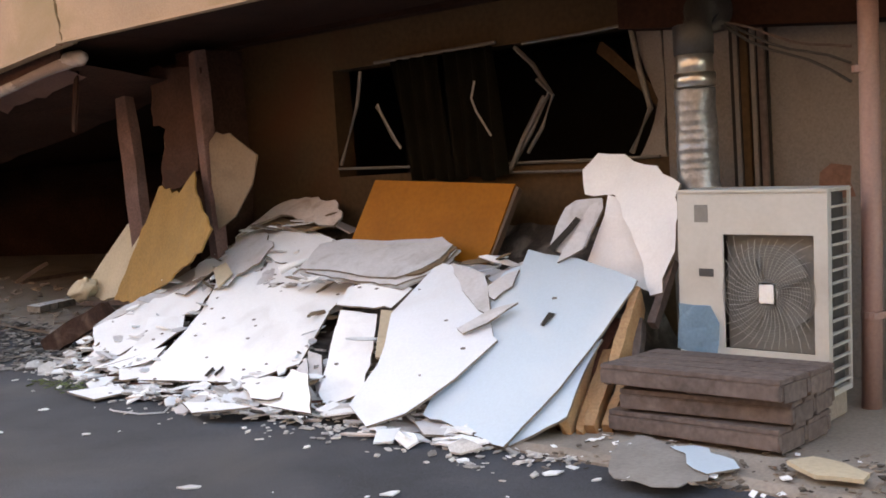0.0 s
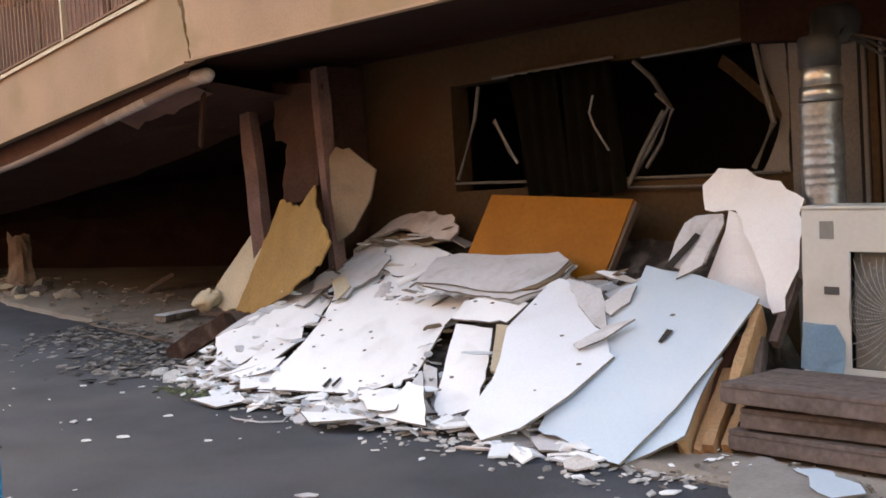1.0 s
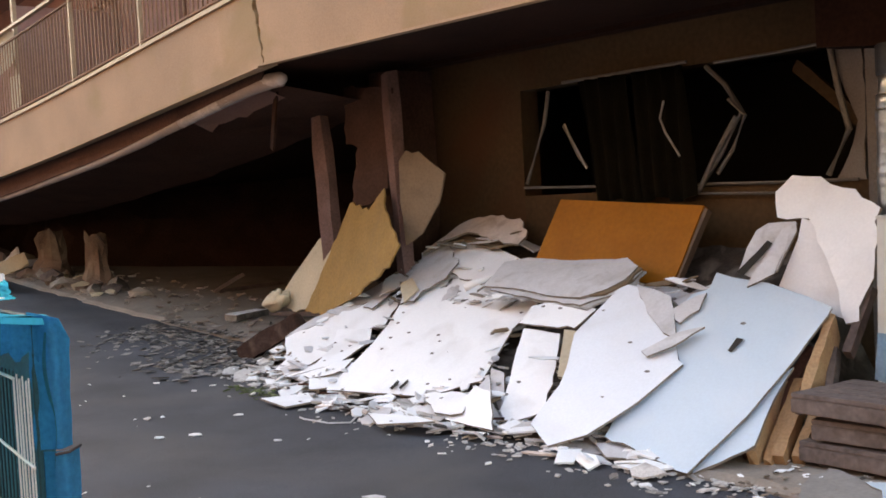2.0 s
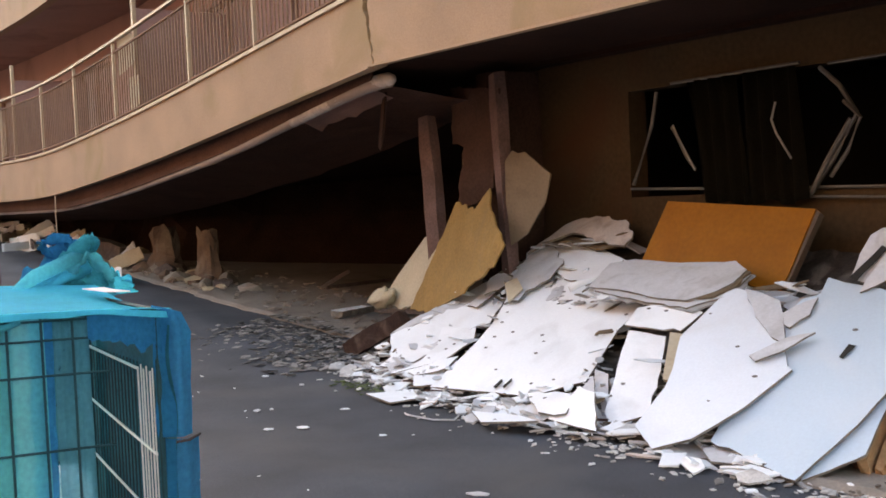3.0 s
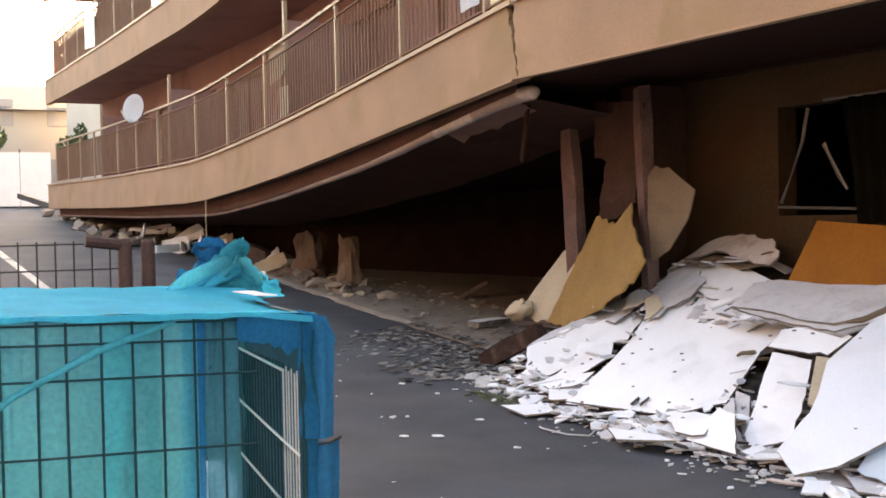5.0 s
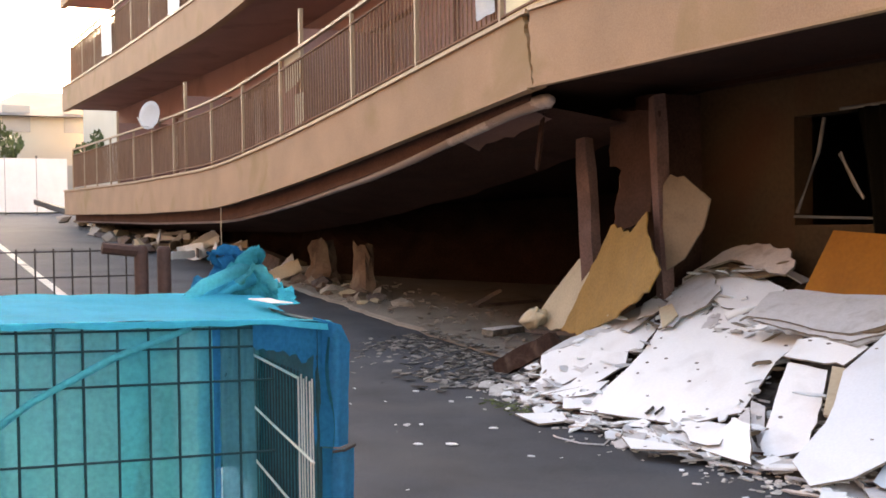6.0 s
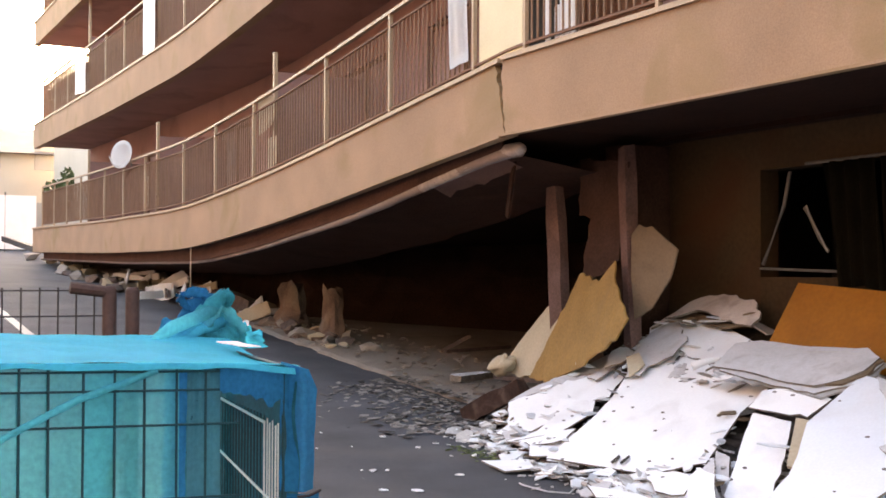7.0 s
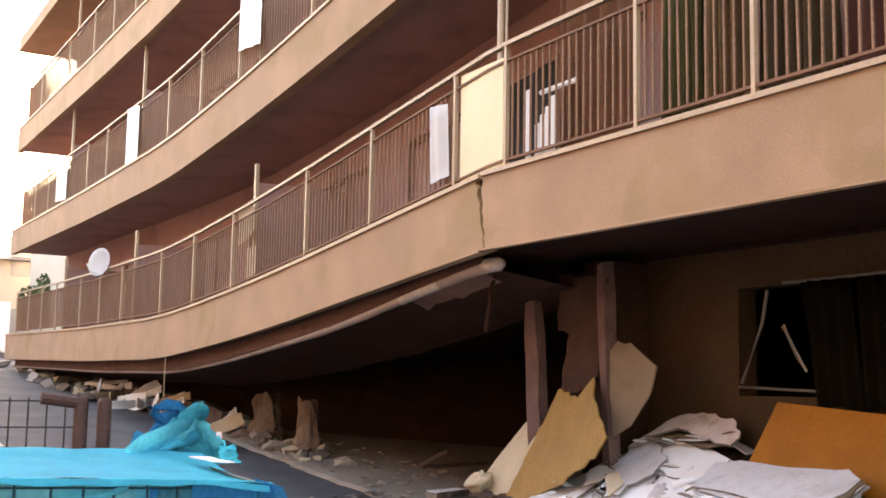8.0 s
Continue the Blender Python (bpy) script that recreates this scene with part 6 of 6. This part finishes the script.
def smooth_line(pts, n):
    """n + 1 places along a bent line."""
    out = []
    for i in range(n + 1):
        s = i / n * (len(pts) - 1)
        k = min(int(s), len(pts) - 2)
        out.append(Vector(pts[k]).lerp(Vector(pts[k + 1]), s - k))
    return out


for k, (pts, r0, r1, m) in enumerate((
        ([(0.10, -0.28, -0.01), (0.06, -0.06, 0.085), (0.05, 0.10, 0.195), (0.05, 0.14, 0.20)], 0.008, 0.034, NETROLL),
        ([(0.05, -0.22, 0.0), (0.0, -0.08, 0.08), (-0.02, 0.02, 0.18), (-0.02, 0.09, 0.17)], 0.012, 0.028, NETBLUE),
        ([(0.12, -0.10, 0.0), (0.09, 0.02, 0.08), (0.06, 0.11, 0.16), (0.08, 0.20, 0.06)], 0.010, 0.020, NETSIDE),
        ([(0.0, -0.02, 0.14), (0.02, -0.06, 0.21), (0.03, 0.02, 0.23), (0.04, 0.08, 0.19)], 0.014, 0.018, NETBLUE))):
    line = smooth_line(pts, 22)
    part("roll", crumpled(tube(bmesh.new(), line, [(r0 + (r1 - r0) * min(1, i / 15)) * (0.75 + 0.5 * abs(math.sin(i * 1.3 + k))) for i in range(23)], 14), 0.022, 26, k * 3.7), m, knot, "twisted roll of slack net", True)
for k, (m, y0, y1, z1) in enumerate(((NETROLL, 0.02, 0.20, 0.17), (NETBLUE, -0.14, 0.10, 0.12), (NETTOP, 0.08, 0.30, 0.12))):
    part("skirt", sheet(lambda u, v: (0.06 - 0.03 * k + 0.05 * crease(u * 6, v * 4, k) - 0.03 * v, y0 + (y1 - y0) * (u + 0.25 * v * (u - 0.3)) + 0.02 * n2(u * 9, v * 5, k), (z1 - 0.09 * u * u) * (1 - v) - 0.02 * v + 0.05 * crease(u * 7, v * 5, k + 4) * (1 - v)), 26, 14), m, knot, "slack net falling from the bundle", True)
part("pole", tube(bmesh.new(), [(0.0, 0.0, -1.16), (0.0, 0.02, 0.16)], 0.014, 8), BROWNMETAL, knot)

board("paper_sheet", (-4.28, 1.02, 1.20), (1, 1, 10), [(-0.14, -0.035), (0.07, -0.05), (0.12, 0.015), (-0.10, 0.035)], 0.004, WHITE, "white paper sheet lying on the netting", "paper", warp=0.01)

# ---- second, unwrapped cage behind ----
POSTPAINT = mat("maroon_brown_post_paint", (0.075, 0.04, 0.034), 0.7, 0.3, 6, 0.2, 40, spec=0.2)
fen = thing("mesh_fence_panel", "dark brown wire mesh panel with two stout posts", "fence panel", (-6.1, 0.95, 0.0), rot=(0, 0, -6))
for y, h in ((0.09, 1.385), (-0.025, 1.39)):
    part("post", tube(bmesh.new(), [(0, y, 0), (0, y, h - 0.02), (0, y, h)], [0.036, 0.036, 0.028], 10), POSTPAINT, fen, smooth=True)
part("top_bar", tube(bmesh.new(), [(0.02, -0.22, 1.385), (0.0, -0.02, 1.36)], 0.03, 8), POSTPAINT, fen)
for k in range(22):
    y = -0.10 - k * 0.088
    part("wire", tube(bmesh.new(), [(0, y, 0.05), (0, y, 1.385)], 0.0042, 6), BLACKWIRE, fen)
for z in (0.1, 0.4, 0.7, 1.0, 1.24, 1.37):
    part("wire", tube(bmesh.new(), [(0, -0.05, z), (0, -2.0, z)], 0.0042, 6), BLACKWIRE, fen)
beam("loose_plank", (-7.6, -0.6, 0.02), (-6.6, 0.35, 1.05), 0.14, 0.03, CREAM, "pale plank leaning behind the mesh panel", seed=91, category="plank")

# ---- things on the balconies ----
dish = thing("satellite_dish", "white satellite dish clamped to the balcony rail", "satellite dish", (-21.1, 4.40, sag(-21.1) + 1.77))
bm = bmesh.new()
rings = [[bm.verts.new((0.24 * s * math.cos(a), -0.05 * (1 - s * s) * -1 - 0.05, 0.27 * s * math.sin(a))) for a in [2 * math.pi * k / 20 for k in range(20)]] for s in (0.05, 0.35, 0.7, 1.0)]
for r, s in zip(rings, rings[1:]):
    for k in range(20):
        bm.faces.new((r[k], r[(k + 1) % 20], s[(k + 1) % 20], s[k]))
bm.faces.new(rings[0])
bmesh.ops.solidify(bm, geom=bm.faces[:], thickness=0.01)
bmesh.ops.rotate(bm, verts=bm.verts[:], matrix=Matrix.Rotation(radians(38), 3, "Z") @ Matrix.Rotation(radians(-10), 3, "X"))
part("reflector", bm, WHITE, dish, smooth=True)
part("feed_arm", tube(bmesh.new(), [(0.0, 0.05, -0.22), (0.1, -0.2, -0.2), (0.14, -0.28, -0.05)], 0.012, 6), WHITE, dish)
part("mount", tube(bmesh.new(), [(0, 0.02, 0), (0, 0.14, -0.06), (0, 0.16, -0.2)], 0.018, 8), ALU, dish)

pan = part("privacy_screen", new_box(-8.53, -7.84, 4.57, 4.585, sag(-8.1) + 0.65, sag(-8.1) + 1.60, 0.004), CREAM)
tagged(pan, "cream plastic panel fixed inside the railing", "panel")
slats = thing("slatted_rack", "white plastic slatted rack standing on the balcony", "rack", (0, 0, 2.60))
for x, z0, h in ((-7.40, 0.225, 0.72), (-7.33, 0.225, 0.78), (-7.26, 0.225, 0.83), (-7.19, 0.225, 0.90), (-7.53, 0.225, 1.02)):
    part("slat", new_box(x - 0.030, x + 0.030, 4.60, 4.62, z0, z0 + h, 0.006), WHITE, slats)
part("cross_rail", new_box(-7.56, -7.16, 4.621, 4.635, 0.40, 0.44), WHITE, slats)
tagged(part("hanging_rod", new_box(-7.58, -7.08, 4.74, 4.77, 3.83, 3.87, 0.01), WHITE), "white bar hanging across the balcony", "bar")
bm = sheet(lambda u, v: (-9.02 + 0.33 * u + 0.04 * v, 4.53 + 0.008 * math.sin(u * 9), sag(-9.0) + 1.50 - (0.72 - 0.06 * u) * v - 0.03 * u), 12, 6)
bmesh.ops.solidify(bm, geom=bm.faces[:], thickness=0.004)
tagged(part("white_towel", bm, WHITE, smooth=True), "white towel hanging on the railing", "towel")
for x0, x1, m, lab in ((-7.45, -6.55, CLOTH, "brown striped curtain hanging on the balcony"), (-6.22, -5.82, mat("green_cloth", (0.10, 0.09, 0.025), 0.9, 0.3, 4, 0.3), "dull green cloth hanging on the balcony"), (-5.78, -5.33, mat("olive_cloth", (0.20, 0.12, 0.05), 0.9, 0.3, 4, 0.3), "olive brown cloth screen on the balcony"), (-5.28, -4.66, mat("dark_olive_screen", (0.10, 0.065, 0.03), 0.9, 0.3, 4, 0.3), "dark olive cloth screen on the balcony"), (-4.61, -3.6, mat("maroon_cloth", (0.13, 0.045, 0.032), 0.9, 0.3, 4, 0.3), "maroon curtain hanging on the balcony")):
    bm = sheet(lambda u, v: (x0 + (x1 - x0) * u, 4.86 + 0.05 * math.sin(u * 26) + 0.02 * n2(u * 5, v * 3), 2.58 + 2.3 - 2.0 * v), 40, 6)
    bmesh.ops.solidify(bm, geom=bm.faces[:], thickness=0.004)
    tagged(part("balcony_curtain", bm, m, smooth=True), lab, "curtain", "balcony curtains")
dp = thing("downpipe", "pale drain downpipe between two balconies", "downpipe", (-8.12, 4.72, sag(-8.12)))
part("pipe", tube(bmesh.new(), [(0, 0, 0.222), (0, 0, 2.838)], 0.032, 10), PALEMETAL, dp, smooth=True)
part("rod", tube(bmesh.new(), [(0.075, 0.01, 0.222), (0.075, 0.01, 2.838)], 0.012, 8), PALEMETAL, dp, smooth=True)
for z in (0.9, 1.75, 2.5):
    part("clip", new_box(-0.042, 0.092, -0.042, 0.038, z, z + 0.03, 0.004), PALEMETAL, dp)
# partition screens between flats, with a pale edge post
for fl in range(3):
    for x in (-25.65, -19.75, -13.9, -2.4):
        scr = thing("partition_screen", "mauve-brown balcony partition screen with a pale edge post", "partition", (x, 0, sag(x) + fl * FLOOR_H), "partition screens")
        part("screen", new_box(-0.02, 0.02, 4.72, 5.945, 0.23, 2.0), WALLBROWN, scr)
        part("edge_post", new_box(-0.03, 0.03, 4.67, 4.718, 0.225, 2.25 if fl == 0 else 2.8), PALEMETAL, scr)
for x, z, w, h in ((-14.05, 1.22, 0.62, 0.46), (-13.8, 0.68, 0.36, 0.46), (-20.2, 0.70, 0.30, 0.62)):
    b = board("hung_sheet", (x, 4.62, sag(x) + z + h / 2), (90, 0, 0), [(-w / 2, -h / 2), (w * 0.2, -h * 0.35), (w / 2, -h * 0.2), (w / 2, h / 2), (-w / 2, h / 2)], 0.006, BEIGE, "torn pale sheet hung inside the railing", "sheet", warp=0.02)
for x in (-16.6, -22.0, -10.9):
    unit = thing("balcony_appliance", "pale boxed appliance standing on the balcony", "appliance", (x, 5.5, sag(x) + 0.225))
    part("case", new_box(-0.38, 0.38, -0.14, 0.14, 0.04, 0.6, 0.015), BEIGE, unit)
    part("grille", tube(bmesh.new(), [(-0.1, -0.141, 0.32), (-0.1, -0.150, 0.32)], 0.2, 20), ACFAN, unit)
    for fx in (-0.3, 0.3):
        part("foot", new_box(fx - 0.04, fx + 0.04, -0.14, 0.14, 0.0, 0.039), ACDARK, unit)
ch = thing("folding_chair", "pale folding chair standing on the balcony", "chair", (-13.1, 4.95, sag(-13.1) + 0.225))
part("seat", new_box(-0.2, 0.2, -0.18, 0.18, 0.40, 0.42, 0.005), BEIGE, ch)
part("backrest", new_box(-0.2, 0.2, 0.17, 0.19, 0.5, 0.8, 0.005), BEIGE, ch)
for x in (-0.19, 0.19):
    for y0, y1, z1 in ((-0.18, 0.18, 0.8), (0.18, -0.16, 0.41)):
        part("leg", tube(bmesh.new(), [(x, y0, 0), (x, y1, z1)], 0.011, 6), PALEMETAL, ch)

for x, w, z, h in ((-13.9, 0.8, 5.86, 0.82), (-19.75, 0.8, 5.27, 1.0), (-25.8, 1.1, 5.4, 0.95)):
    hung = thing("hung_linen", "white linen sheet hung over the upper balcony railing", "linen", (x, 4.505, z), "hung linen")
    bm = sheet(lambda u, v: (w * (u - 0.5) + 0.01 * n2(v * 4, u), 0.012 * math.sin(u * 13) + 0.012, h * v - 0.10 * u), 24, 8)
    part("cloth", bm, WHITE, hung, smooth=True)
    part("hem", sheet(lambda u, v: (w * (u - 0.5), 0.012 * math.sin(u * 13) + 0.004, 0.02 * v - 0.10 * u), 24, 2), WHITE, hung, smooth=True)

# ---- beyond the far end ----
zb = ground_z(-42)
hoard = thing("site_hoarding", "white site hoarding past the end of the building", "hoarding", (-42, 0, zb))
for k in range(5):
    y = 0.9 + k * 1.05
    part("panel", new_box(-0.02, 0.02, y, y + 1.03, 0.1, 2.0), WHITE, hoard)
    part("post", new_box(-0.07, -0.022, y - 0.03, y + 0.03, 0.0, 2.1), ALU, hoard)


def small_house(x, y, w, d, h, seed):
    z = ground_z(x)
    hs = thing("house", "cream rendered house with a grey hipped roof in the distance", "house", (x, y, z), "distant houses")
    part("wall", new_box(-w / 2, w / 2, -d / 2, d / 2, 0, h), HOUSEWALL, hs)
    bm = bmesh.new()
    e = 0.5
    base = [bm.verts.new(p) for p in ((-w / 2 - e, -d / 2 - e, h + 0.003), (w / 2 + e, -d / 2 - e, h + 0.003), (w / 2 + e, d / 2 + e, h + 0.003), (-w / 2 - e, d / 2 + e, h + 0.003))]
    ridge = [bm.verts.new(p) for p in ((0, -d / 4, h + 1.6), (0, d / 4, h + 1.6))]
    for f in ((base[0], base[1], ridge[0]), (base[1], base[2], ridge[1], ridge[0]), (base[2], base[3], ridge[1]), (base[3], base[0], ridge[0], ridge[1]), base[::-1]):
        bm.faces.new(f)
    part("roof", bm, ROOFTILE, hs)
    for k in range(3):
        for fl in (0.9, 3.6):
            yy = -d / 2 + d * (k + 0.5) / 3
            part("window", new_box(w / 2, w / 2 + 0.04, yy - 0.6, yy + 0.6, fl, fl + 1.2), HOUSEGLASS, hs)


small_house(-58, 8.5, 8, 8, 4.3, 1)
# unseen behind the block; added to shade the ground past its end
small_house(-48, 13.5, 9, 10, 7.0, 4)
# unseen houses, added to keep the road in shade
small_house(-58, -3.5, 9, 12, 5.0, 2)
small_house(-60, -18.0, 9, 12, 5.0, 3)


def tree(x, y, h, seed):
    r = random.Random(seed)
    t = thing("tree", "broad leafy street tree with a thin trunk", "tree", (x, y, ground_z(x)), "distant trees")
    bm = bmesh.new()
    tube(bm, [(0, 0, 0), (0.05, 0, h * 0.3), (0, 0.08, h * 0.6), (0, 0, h * 0.85)], [0.16, 0.13, 0.08, 0.02], 8)
    for k in range(7):
        a = k * 2.4
        z = h * (0.35 + 0.06 * k)
        tube(bm, [(0, 0, z), (0.5 * math.cos(a), 0.5 * math.sin(a), z + 0.5), (1.2 * math.cos(a), 1.2 * math.sin(a), z + 0.9)], [0.06, 0.04, 0.015], 6)
    part("trunk", bm, BARK, t)
    bm = bmesh.new()
    for _ in range(2200):
        c = Vector((r.gauss(0, 1), r.gauss(0, 1), r.gauss(0, 1))).normalized() * r.uniform(0.45, 1) ** 0.6
        c = Vector((c.x * 1.9, c.y * 1.9, h * 0.68 + c.z * h * 0.33)) + Vector((n2(c.x * 2, c.y * 2, seed), n2(c.y * 2, c.z * 2, seed), 0)) * 0.6
        m = Matrix.Translation(c) @ Euler((r.uniform(0, 6), r.uniform(0, 6), r.uniform(0, 6))).to_matrix().to_4x4()
        s = r.uniform(0.08, 0.17)
        bm.faces.new([bm.verts.new(m @ Vector(p)) for p in ((-s, 0, 0), (0, -s * 0.5, 0.02), (s, 0, 0), (0, s * 0.5, 0.02))])
    part("crown", bm, LEAF, t)


tree(-49, 9.5, 3.6, 3)
tree(-50, 3.6, 4.2, 4)
